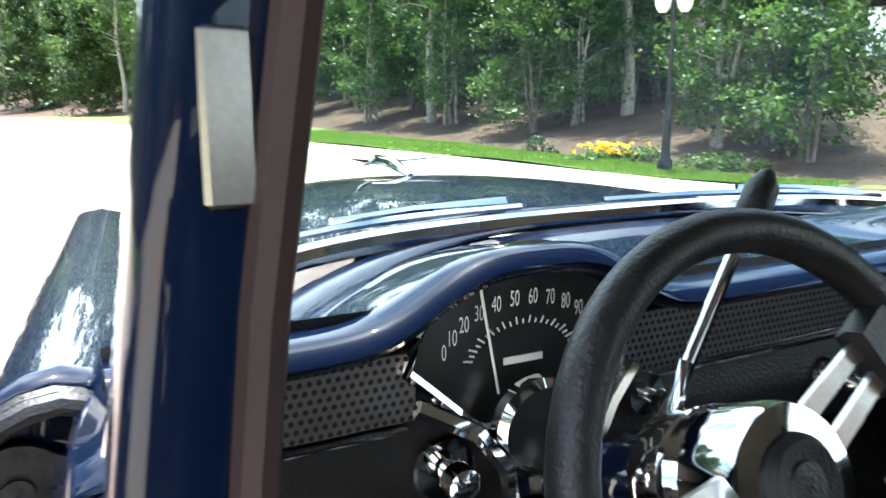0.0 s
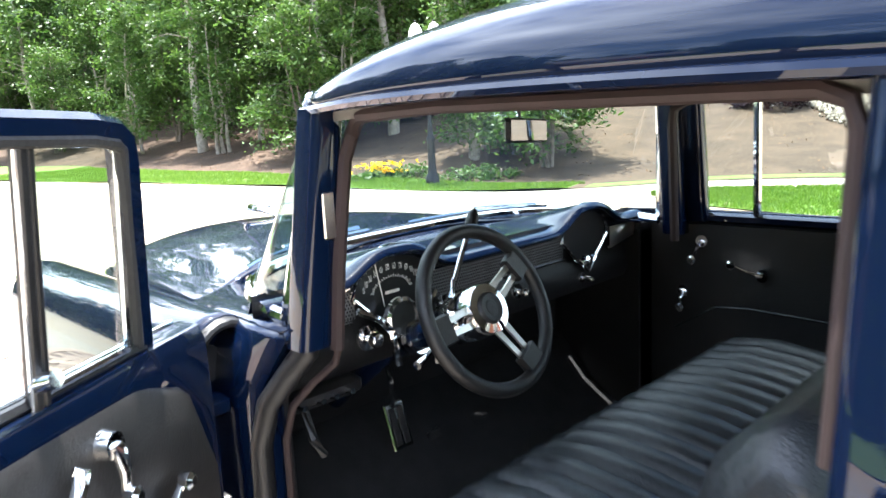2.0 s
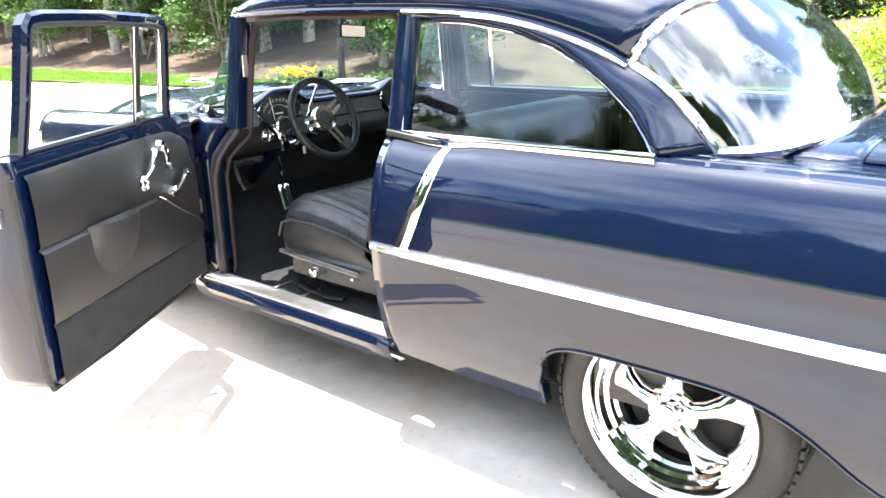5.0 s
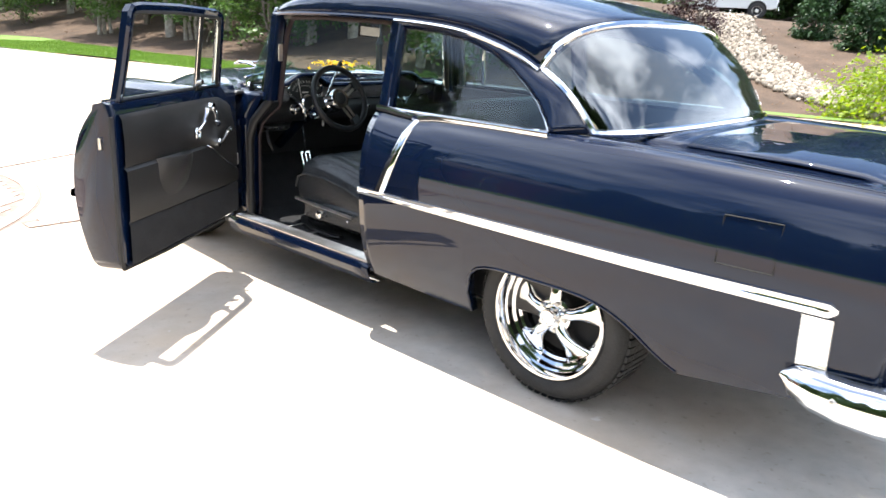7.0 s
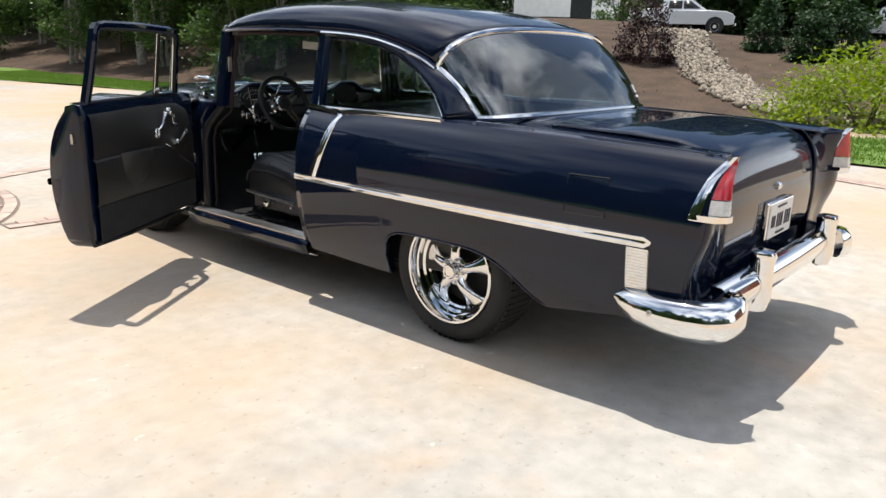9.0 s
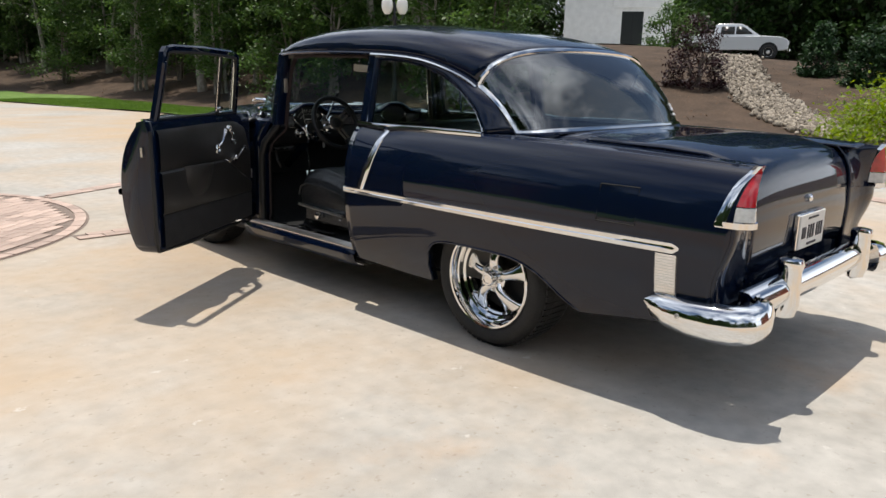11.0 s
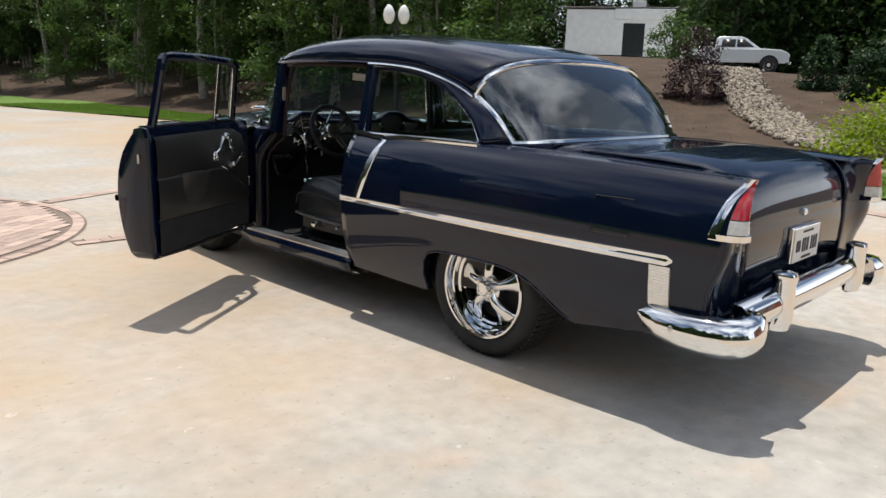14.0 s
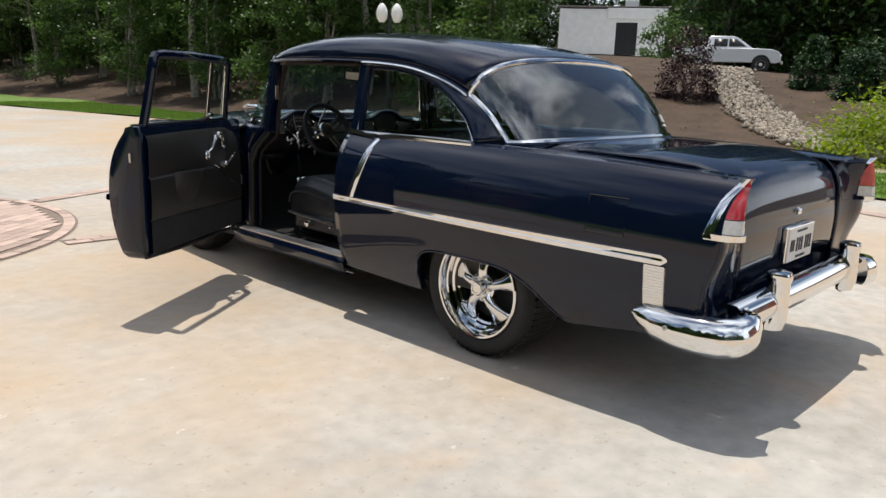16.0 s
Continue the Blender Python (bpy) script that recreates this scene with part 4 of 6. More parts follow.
# ---- wheels ----
def wheel(sg, yc, xo, width, name="wheel"):
    """Five-spoke polished wheel on a wide tyre; xo is the outer face of the tyre."""
    base = new(name)
    base.parent = car
    base.location = (sg * xo, yc, 0.338)
    base.empty_display_size = 0.1
    f = Matrix.Scale(sg, 4, (1, 0, 0))
    R, r = 0.338, 0.243
    prof = [(r - 0.006, -0.02), (r + 0.008, -0.002), (r + 0.018, 0.006), (r + 0.045, 0.010), (r + 0.062, 0.006), (R - 0.024, -0.006), (R - 0.014, -0.022), (R - 0.003, -0.045), (R, -0.07), (R, -width + 0.07), (R - 0.014, -width + 0.02), (r, -width)]
    tyre = part("tyre", Mesh().lathe(prof, (0, 0, 0), "x", 56, m=f), RUBBER, base, "black radial tyre")
    m = Mesh()
    for k in range(64):
        a = 2 * math.pi * k / 64
        mm = f @ Matrix.Rotation(a, 4, "X")
        m.box((-0.075, -0.011, R - 0.006), (-0.028, 0.011, R + 0.003), 0.0, mm)
        m.box((-width + 0.07, -0.011, R - 0.004), (-0.085, 0.009, R + 0.003), 0.0, mm)
    part("tread", m, RUBBER, tyre)
    prof = [(r - 0.002, -0.012), (r + 0.003, 0.000), (r - 0.001, 0.005), (r - 0.010, 0.003), (r - 0.016, -0.010), (r - 0.022, -0.030), (r - 0.030, -0.034), (r - 0.034, -0.060), (r - 0.046, -0.066), (r - 0.050, -0.082), (r - 0.060, -0.088), (r - 0.064, -0.20)]
    part("rim", Mesh().lathe(prof, (0, 0, 0), "x", 56, m=f), CHROME, base, "polished deep-dish wheel rim")
    # drum coloured near-black, which paints in the shade behind the spokes
    part("brake_drum", Mesh().lathe([(0.17, -0.22), (0.17, -0.13), (0.14, -0.115), (0.001, -0.115)], (0, 0, 0), "x", 32, m=f), HOLE_SHADE, base)
    for k in range(5):
        mm = f @ Matrix.Rotation(2 * math.pi * k / 5, 4, "X")
        rows = []
        for rr, w, h, t in ((0.040, 0.034, -0.058, 0.022), (0.068, 0.026, -0.052, 0.026), (0.100, 0.025, -0.056, 0.027), (0.135, 0.034, -0.068, 0.023), (0.165, 0.050, -0.078, 0.018), (0.186, 0.070, -0.084, 0.014)):
            rows.append([mm @ Vector((h + dx * t, dy * w, rr)) for dx, dy in ((0.0, -1.0), (0.42, -0.86), (0.78, -0.52), (1.0, 0.0), (0.78, 0.52), (0.42, 0.86), (0.0, 1.0), (-1.4, 0.9), (-1.4, -0.9))])
        m = Mesh().sheet(rows, wrap=True)
        m.face(rows[0])
        m.face(rows[-1])
        part("spoke", m, CHROME, base, angle=60)
    part("hub", Mesh().lathe([(0.074, -0.085), (0.072, -0.052), (0.060, -0.046), (0.038, -0.046), (0.036, -0.030), (0.035, -0.006), (0.030, 0.000), (0.022, 0.001), (0.020, -0.003), (0.001, -0.004)], (0, 0, 0), "x", 28, m=f), CHROME, base, "chrome hub cap")
    for k in range(5):
        a = 2 * math.pi * (k + 0.5) / 5
        part("lug_nut", Mesh().lathe([(0.011, -0.06), (0.011, -0.034), (0.008, -0.028), (0.001, -0.026)], (0, 0.056 * math.cos(a), 0.056 * math.sin(a)), "x", 6, m=f), STEEL, base)
    return base


wheel(-1, 0.0, 0.870, 0.28)
wheel(1, 0.0, 0.870, 0.28)
wheel(-1, 2.92, 0.775, 0.22)
wheel(1, 2.92, 0.775, 0.22)


# ---- the open driver's door: d along it from the hinge, o inwards, z up ----
HINGE, SWING = Vector((-0.84, 2.25, 0)), radians(57)
ALONG, INWARD = Vector((-math.sin(SWING), -math.cos(SWING), 0)), Vector((math.cos(SWING), -math.sin(SWING), 0))


def dp(d, o, z):
    return HINGE + ALONG * d + INWARD * o + Vector((0, 0, z))


def skin(z):
    return lerp([(0.33, 0.020), (0.42, -0.020), (0.55, -0.050), (0.69, -0.060), (0.82, -0.045), (0.92, -0.010), (0.98, 0.030), (1.0, 0.045)], z)


def door_front(z):
    return lerp([(0.33, 0.150), (0.80, 0.150), (0.97, 0.150), (1.03, 0.156)], z)


def trim_front(z):
    return lerp([(0.33, 0.150), (0.80, 0.155), (0.90, 0.190), (0.97, 0.240), (1.03, 0.272)], z)


rows = []
for u in [0.0, 0.008] + span(0.03, 0.93, 12) + [0.95, 0.965, 0.978, 0.988, 0.994, 1.0]:
    zb = 0.335 + 0.055 * (max(0.0, u - 0.94) / 0.06) ** 2.2
    pinch = 0.010 * max(0.0, (u - 0.985) / 0.015) ** 2
    sec = [(skin(z), z) for z in span(zb, 1.0, 14)]
    sec += [(0.06, 1.024), (0.10, 1.034), (0.135, 1.028), (0.143, 1.0), (0.143, 0.9), (0.143, 0.5), (0.14, zb + 0.02), (0.11, zb)]
    rows.append([dp(door_front(z) + (1.252 - door_front(z)) * u, o + (pinch if o < 0.05 else -pinch if o > 0.12 else 0), z) for o, z in sec])
m = Mesh().sheet(rows, wrap=True)
m.face(rows[0])
m.face(rows[-1])
door = part("driver_door", m, PAINT, car, "open navy driver door with black vinyl trim", angle=50)
# chrome edge and side spear on its outer face
rows = [[dp(d, skin(z) - o, z) for z, o in ((0.648, 0.0), (0.652, 0.010), (0.665, 0.013), (0.678, 0.010), (0.682, 0.0))] for d in span(0.15, 1.25, 8)]
part("side_moulding", Mesh().sheet(rows), CHROME, door)
# vinyl trim: padded upper field, folded middle seam, lower kick field
trim_rows = []
for u in span(0, 1, 32):
    row = []
    d = 0.20 + 1.015 * u
    zs = lerp([(0.20, 0.60), (0.316, 0.655), (0.50, 0.757), (0.53, 0.766), (1.25, 0.772)], d)
    zl = lerp([(0.2, 0.522), (1.25, 0.545)], d)
    top = lerp([(0.20, 0.95), (0.30, 0.985), (1.25, 0.985)], d)
    for z, o in ((0.365, 0.150), (0.37, 0.155), (zl - 0.012, 0.157), (zl, 0.151), (zl + 0.012, 0.160), ((zl + zs) / 2, 0.165), (zs - 0.012, 0.163), (zs, 0.150), (zs + 0.012, 0.158), ((zs + top) / 2, 0.161), (top - 0.02, 0.157), (top, 0.146)):
        f = trim_front(z) + 0.035
        row.append(dp(f + (1.215 - f) * u, o, z))
    trim_rows.append(row)
part("kick_pad", Mesh().sheet([[p + INWARD * 0.002 for p in r[:4]] for r in trim_rows]), CARPET, door, "black carpeted kick field of the door")
trim = part("door_trim", Mesh().sheet([r[3:] for r in trim_rows]), DOOR_TRIM, door, "black vinyl door trim with stitched seams")
part("trim_bead", Mesh().tube([dp(d, 0.160, lerp([(0.20, 0.60), (0.316, 0.655), (0.50, 0.757), (0.53, 0.766)], d)) for d in (0.22, 0.3, 0.4, 0.48, 0.515, 0.53)], 0.004, 6), CHROME, door)
# armrest: a boat-shaped pull with a scoop
rows = []
for t in span(0, 1, 15):
    d = 0.725 + 0.26 * t
    w = 0.060 * math.sin(math.pi * min(1, 0.12 + t * 0.88)) ** 0.6 + 0.004
    zc = 0.765 + 0.006 * t
    rows.append([dp(d, 0.155 + w * a, zc + b) for a, b in ((0.0, 0.004), (0.35, -0.012 * math.sin(math.pi * t)), (0.65, -0.012 * math.sin(math.pi * t)), (0.92, 0.006), (1.0, -0.012), (0.85, -0.045 - 0.015 * math.sin(math.pi * t)), (0.4, -0.10 - 0.03 * math.sin(math.pi * t)), (0.0, -0.16 - 0.03 * math.sin(math.pi * t)))])
m = Mesh().sheet(rows)
part("armrest", m, DOOR_TRIM, door, "moulded black armrest")


def crank(parent, at, end, ring=False, flip=False):
    """A chrome winder: round base, tapering arm, round knob. at and end are places; the knob stands off."""
    a, b = Vector(at), Vector(end)
    n = INWARD if not flip else Vector((-1, 0, 0))
    m = Mesh().tube([a - n * 0.012, a + n * 0.012], [0.024, 0.020], 16)
    mid = a.lerp(b, 0.5) + n * 0.022
    m.tube([a + n * 0.012, a.lerp(b, 0.15) + n * 0.018, mid, b + n * 0.018], [0.012, 0.011, 0.009, 0.007], 8, flat=0.6)
    h = part("window_crank", m, CHROME, parent, "chrome window crank")
    if not ring:
        part("knob", Mesh().tube([b + n * 0.012, b + n * 0.02, b + n * 0.034, b + n * 0.040], [0.008, 0.014, 0.015, 0.008], 12), CHROME, h)
    return h


crank(door, dp(0.47, 0.165, 0.945), dp(0.468, 0.165, 0.868))
crank(door, dp(0.418, 0.165, 0.765), dp(0.334, 0.165, 0.822))
m = Mesh().tube([dp(0.631 + 0.018 * math.cos(a), 0.172, 0.839 + 0.022 * math.sin(a)) for a in span(0, 2 * math.pi, 17)], 0.008, 8, caps=False)
m.tube([dp(0.625, 0.172, 0.855), dp(0.600, 0.185, 0.885), dp(0.566, 0.188, 0.925), dp(0.549, 0.182, 0.944), dp(0.556, 0.176, 0.952)], [0.010, 0.011, 0.012, 0.012, 0.006], 8, flat=0.6)
part("door_handle", m, CHROME, door, "curved chrome inside door handle")
# window frame: slanted front post, header, rear post, with vent division bar
loop = [dp(0.275, 0.105, 1.02), dp(0.315, 0.14, 1.18), dp(0.350, 0.172, 1.33), dp(0.365, 0.180, 1.372), dp(0.40, 0.186, 1.392), dp(0.46, 0.188, 1.400), dp(0.8, 0.188, 1.412), dp(1.10, 0.188, 1.410), dp(1.150, 0.186, 1.402), dp(1.172, 0.182, 1.375), dp(1.178, 0.170, 1.30), dp(1.180, 0.14, 1.16), dp(1.182, 0.105, 1.02)]
rows, run = [], []
for i, p in enumerate(loop):
    p = Vector(p)
    c = dp(0.74, 0.145, 1.20)
    inn = (c - p)
    tan = (Vector(loop[min(i + 1, len(loop) - 1)]) - Vector(loop[max(i - 1, 0)])).normalized()
    nin = INWARD.cross(tan).normalized()
    if nin.dot(inn) < 0:
        nin = -nin
    w = 0.027
    run.append(p + INWARD * 0.008 + nin * (w + 0.004))
    rows.append([p - INWARD * 0.018, p - INWARD * 0.020 + nin * w, p + INWARD * 0.002 + nin * (w + 0.006), p + INWARD * 0.016 + nin * w, p + INWARD * 0.020 + nin * 0.006, p + INWARD * 0.010 - nin * 0.004])
m = Mesh().sheet(rows, wrap=True)
m.face(rows[0])
m.face(rows[-1])
frame_part = part("window_frame", m, PAINT, door, "painted window frame of the open door", angle=30)
part("glass_run", Mesh().tube(run, 0.010, 8), RUBBER, frame_part, "black rubber glass channel")
m = Mesh().tube([dp(0.546, 0.125, 1.03), dp(0.576, 0.186, 1.375)], 0.011, 8)
m.tube([dp(0.530, 0.128, 1.03), dp(0.560, 0.186, 1.375)], 0.007, 8)
part("vent_division_bar", m, BLACK_TRIM, door)
part("division_bar_edge", Mesh().tube([dp(0.556, 0.130, 1.03), dp(0.586, 0.190, 1.375)], 0.003, 6), CHROME, door)
m = Mesh().tube([dp(0.345, 0.125, 1.045), dp(0.385, 0.178, 1.345), dp(0.42, 0.184, 1.362), dp(0.555, 0.186, 1.368)], 0.006, 6)
m.tube([dp(0.345, 0.125, 1.045), dp(0.53, 0.128, 1.045)], 0.006, 6)
part("vent_frame", m, CHROME, door)
part("vent_latch", Mesh().tube([dp(0.545, 0.135, 1.065), dp(0.548, 0.165, 1.072)], [0.016, 0.012], 10), CHROME, door)
m = Mesh()
m.face([dp(0.32, 0.115, 1.03), dp(0.385, 0.178, 1.36), dp(0.56, 0.182, 1.375), dp(0.535, 0.118, 1.03)])
vg = part("vent_glass", m, GLASS, door)
vg.visible_shadow = False
part("window_channel", Mesh().tube([dp(0.30, 0.118, 1.033), dp(0.7, 0.118, 1.036), dp(1.16, 0.118, 1.036)], 0.010, 6), BLACK_TRIM, door)
part("belt_strip", Mesh().tube([dp(0.165, 0.085, 1.034), dp(0.6, 0.085, 1.036), dp(1.24, 0.085, 1.036)], 0.007, 8, flat=0.7), CHROME, door, "bright strip along the window slot")
part("lock_plate", Mesh().box((-0.006, -0.015, -0.025), (0.006, 0.015, 0.025), 0.003, Matrix.Translation(dp(1.254, 0.085, 0.874)) @ Matrix.Rotation(-SWING, 4, "Z")), STEEL, door)
part("door_seal", Mesh().tube([dp(1.254, 0.135, 0.98), dp(1.256, 0.135, 0.7), dp(1.254, 0.13, 0.42), dp(1.23, 0.125, 0.352), dp(0.9, 0.125, 0.338), dp(0.3, 0.125, 0.338)], 0.010, 6), RUBBER, door)

# ---- hinge post, firewall, floor, kick panels ----
m = Mesh()
rows = [[(-0.70, 2.10, z), (-0.73, 2.088, z), (-0.755, 2.092, z), (-0.772, 2.115, z), (-0.778, 2.16, z), (-0.778, 2.26, z)] for z in span(0.27, 0.86, 6)]
rows += [[(-0.70, 2.07, 0.92), (-0.725, 2.05, 0.92), (-0.748, 2.05, 0.92), (-0.763, 2.075, 0.92), (-0.768, 2.13, 0.92), (-0.766, 2.26, 0.92)],
         [(-0.70, 2.02, 0.965), (-0.725, 2.01, 0.965), (-0.748, 2.01, 0.965), (-0.758, 2.03, 0.965), (-0.755, 2.11, 0.965), (-0.742, 2.26, 0.962)],
         [(-0.70, 2.015, 0.982), (-0.722, 2.01, 0.982), (-0.745, 2.01, 0.982), (-0.752, 2.03, 0.981), (-0.748, 2.11, 0.979), (-0.735, 2.205, 0.975)]]
m.sheet(rows)
part("hinge_pillar", m, PAINT, car, thick=0.008)
for z in (0.44, 0.82):
    m = Mesh().box((-0.905, 2.17, z - 0.030), (-0.785, 2.23, z + 0.010), 0.008)
    part("door_hinge", m, PAINT, car)
m = Mesh().tube([(-0.706, 1.985, 0.99), (-0.714, 1.992, 0.94), (-0.738, 2.025, 0.89), (-0.765, 2.065, 0.83), (-0.778, 2.085, 0.74), (-0.782, 2.09, 0.5), (-0.785, 2.08, 0.31)], [0.026, 0.026, 0.025, 0.024, 0.023, 0.023, 0.023], 12)
# navy post coloured black: the shade of the jamb is in its material
part("shaded_jamb_post", m, BLACK_TRIM, car)
part("hinge_check", Mesh().box((-0.856, 2.10, 0.595), (-0.846, 2.13, 0.655), 0.002), STEEL, car, "small steel door check plate")
m = Mesh()
m.sheet([[(-0.69, 2.02, 0.988), (-0.755, 2.01, 0.984)], [(-0.692, 2.10, 0.988), (-0.752, 2.10, 0.981)], [(-0.685, 2.20, 0.984), (-0.734, 2.205, 0.977)], [(-0.668, 2.36, 0.970), (-0.704, 2.36, 0.964)], [(-0.660, 2.53, 0.953), (-0.672, 2.53, 0.951)]])
part("cowl_side", m, PAINT, car, thick=0.005)
# the fender's turned-in rear edge, with a dark seal, and the wall behind it
outline = [(side_x(2.205, z) - 0.002, z) for z in span(0.30, 0.76, 8)] + fender_crown(2.205)
rows, wall, seal = [], [], []
for x, z in outline:
    ux, uz = 0.735 - x, min(0.0, 0.90 - z)
    n = math.hypot(ux, uz) or 1.0
    ux, uz = ux / n, uz / n
    rows.append([(-(x + ux * o), 2.205 + d, z + uz * o) for o, d in ((0.0, 0.0), (0.004, -0.006), (0.022, -0.006), (0.028, 0.0), (0.034, 0.05))])
    wall.append([(-(x + ux * 0.034), 2.252, z + uz * 0.034), (-0.735, 2.255, min(z, 0.90))])
    seal.append((-(x + ux * 0.014), 2.196, z + uz * 0.014))
part("fender_edge", Mesh().sheet(rows), BLACK_TRIM, car, "black rubber-lined rear edge of the fender")
part("fender_seal", Mesh().tube(seal, 0.010, 8), BLACK_TRIM, car, "black rubber seal along the fender edge")
part("jamb_wall", Mesh().sheet(wall), PAINT, car)
m = Mesh().lathe([(0.042, 0.0), (0.042, 0.006), (0.014, 0.007), (0.014, 0.012), (0.001, 0.013)], (-0.800, 2.246, 0.885), "y", 20, m=Matrix.Scale(-1, 3, (0, 1, 0)))
part("hinge_cover", m, IRON, car, "round dark metal plate with a bolt", angle=20)
part("door_opening_seal", Mesh().tube([(-0.664, 1.950, 0.95), (-0.672, 1.960, 0.91), (-0.700, 1.998, 0.87), (-0.728, 2.036, 0.82), (-0.740, 2.052, 0.75), (-0.742, 2.055, 0.5), (-0.748, 2.045, 0.36), (-0.77, 2.02, 0.32)], 0.008, 8), WEATHERSTRIP, car)
m = Mesh().box((-0.69, 2.44, 0.22), (0.72, 2.47, 0.915), 0.0)
part("firewall", m, BLACK_TRIM, car)
for sg in (-1, 1):
    part("kick_panel", Mesh().box((0.695 if sg > 0 else -0.73, 2.09, 0.20), (0.80 if sg > 0 else -0.70, 2.45, 0.96), 0.004), BLACK_TRIM, car)
m = Mesh().sheet([[(x, y, z + 0.003 * math.sin(x * 31 + y * 17)) for x in span(-0.775, 0.775, 20)] for y, z in ((0.30, 0.285), (0.95, 0.283), (1.4, 0.283), (2.0, 0.285), (2.15, 0.30), (2.30, 0.40), (2.44, 0.56))])
part("carpet", m, CARPET, car, "black carpet on the cabin floor", thick=0.012)
for y in (1.60, 1.78):
    part("carpet_binding", Mesh().box((-0.775, y - 0.012, 0.292), (-0.66, y + 0.002, 0.298), 0.002, Matrix.Translation((0, 0, 0))), STEEL, car)
m = Mesh().tube([(-0.60, 1.84, 0.315), (-0.66, 1.76, 0.31), (-0.70, 1.62, 0.305), (-0.715, 1.48, 0.305), (-0.70, 1.40, 0.31)], 0.020, 8, flat=0.35)
part("seat_belt", m, BLACK_TRIM, car, "black seat belt strap lying on the floor")

# ---- front bench seat ----
m = Mesh().box((-0.70, 1.16, 0.335), (0.70, 1.735, 0.48), 0.03)
seat = part("bench_seat", m, BLACK_LEATHER, car, "black leather bench seat with pleats")


def pleat(x, n=19):
    return 0.020 * abs(math.sin(math.pi * (x + 0.70) / 1.40 * n)) ** 0.6


xs = span(-0.69, 0.69, 241)
CUSH = [(1.785, 0.45), (1.798, 0.52), (1.795, 0.585), (1.770, 0.632), (1.72, 0.660), (1.62, 0.672), (1.50, 0.662), (1.38, 0.640), (1.25, 0.605), (1.20, 0.58)]
rows = []
for x in xs:
    e = max(0.0, (abs(x) - 0.60) / 0.09)
    rows.append([(x, y - 0.03 * e**2 * (i < 4), z - 0.045 * e**2.2 * min(1, max(0, (z - 0.45) / 0.1)) + (pleat(x) * (0.3 if e > 0.55 else 1) if 3 <= i <= 8 else 0)) for i, (y, z) in enumerate(CUSH)])
m = Mesh().sheet(rows)
for i in (0, -1):
    m.face(rows[i] + [(rows[i][0][0], 1.20, 0.45)])
part("seat_cushion", m, BLACK_LEATHER, seat, "pleated black leather cushion", angle=60)
part("piping", Mesh().tube([(-0.695, y, z) for y, z in ((1.20, 0.515), (1.38, 0.57), (1.55, 0.592), (1.70, 0.592), (1.765, 0.57), (1.788, 0.51))], 0.006, 6), BLACK_LEATHER, seat)
BACK = [(1.315, 0.50), (1.290, 0.62), (1.255, 0.78), (1.205, 0.92), (1.165, 0.985), (1.12, 1.01), (1.07, 0.995), (1.045, 0.94), (1.06, 0.70), (1.09, 0.40)]
rows = []
for x in xs:
    e = max(0.0, (abs(x) - 0.60) / 0.09)
    rows.append([(x, y + (-0.03 * e**2.2 if i < 5 else 0.0) + (pleat(x) * (0.2 if e > 0.5 else 1) if i < 4 else 0), z - 0.05 * e**2 * (z > 0.9)) for i, (y, z) in enumerate(BACK)])
m = Mesh().sheet(rows)
for i in (0, -1):
    m.face(rows[i])
part("backrest", m, BLACK_LEATHER, seat, "pleated black leather backrest", angle=60)
part("chrome_strip", Mesh().tube([(-0.712, 1.765, 0.452), (-0.716, 1.70, 0.450), (-0.716, 1.30, 0.432)], 0.009, 8), STEEL, seat, "bright metal strip along the seat base")
part("seat_knob", Mesh().lathe([(0.020, 0.0), (0.018, 0.02), (0.022, 0.03), (0.020, 0.045), (0.001, 0.048)], (-0.705, 1.527, 0.408), "x", 16, m=Matrix.Scale(-1, 3, (1, 0, 0))), CHROME, seat, "chrome seat adjuster knob")
part("seat_screw", Mesh().lathe([(0.008, 0.0), (0.001, 0.006)], (-0.705, 1.35, 0.40), "x", 10, m=Matrix.Scale(-1, 3, (1, 0, 0))), CHROME, seat)
# rear seat and shelf
m = Mesh()
rows = []
for x in span(-0.66, 0.66, 121):
    rows.append([(x, y + (pleat(x, 18) if i < 3 else 0), z) for i, (y, z) in enumerate(((0.36, 0.42), (0.30, 0.60), (0.22, 0.82), (0.17, 0.92), (0.12, 0.95), (0.06, 0.92), (0.06, 0.5)))])
m.sheet(rows)
rear = part("rear_seat", m, BLACK_LEATHER, car, "black pleated rear seat")
rows = []
for x in span(-0.66, 0.66, 121):
    rows.append([(x, y, z + (pleat(x, 18) if 1 < i < 5 else 0)) for i, (y, z) in enumerate(((0.88, 0.34), (0.90, 0.46), (0.86, 0.52), (0.70, 0.53), (0.45, 0.49), (0.30, 0.45)))])
part("rear_cushion", Mesh().sheet(rows), BLACK_LEATHER, rear)
part("package_shelf", Mesh().box((-0.70, -0.16, 0.975), (0.70, 0.12, 0.99), 0.004), BLACK_TRIM, car)
for sg in (-1, 1):
    part("rear_side_trim", Mesh().box((min(sg * 0.775, sg * 0.80), 0.0, 0.30), (max(sg * 0.775, sg * 0.80), 0.965, 1.0), 0.006), BLACK_TRIM, car)

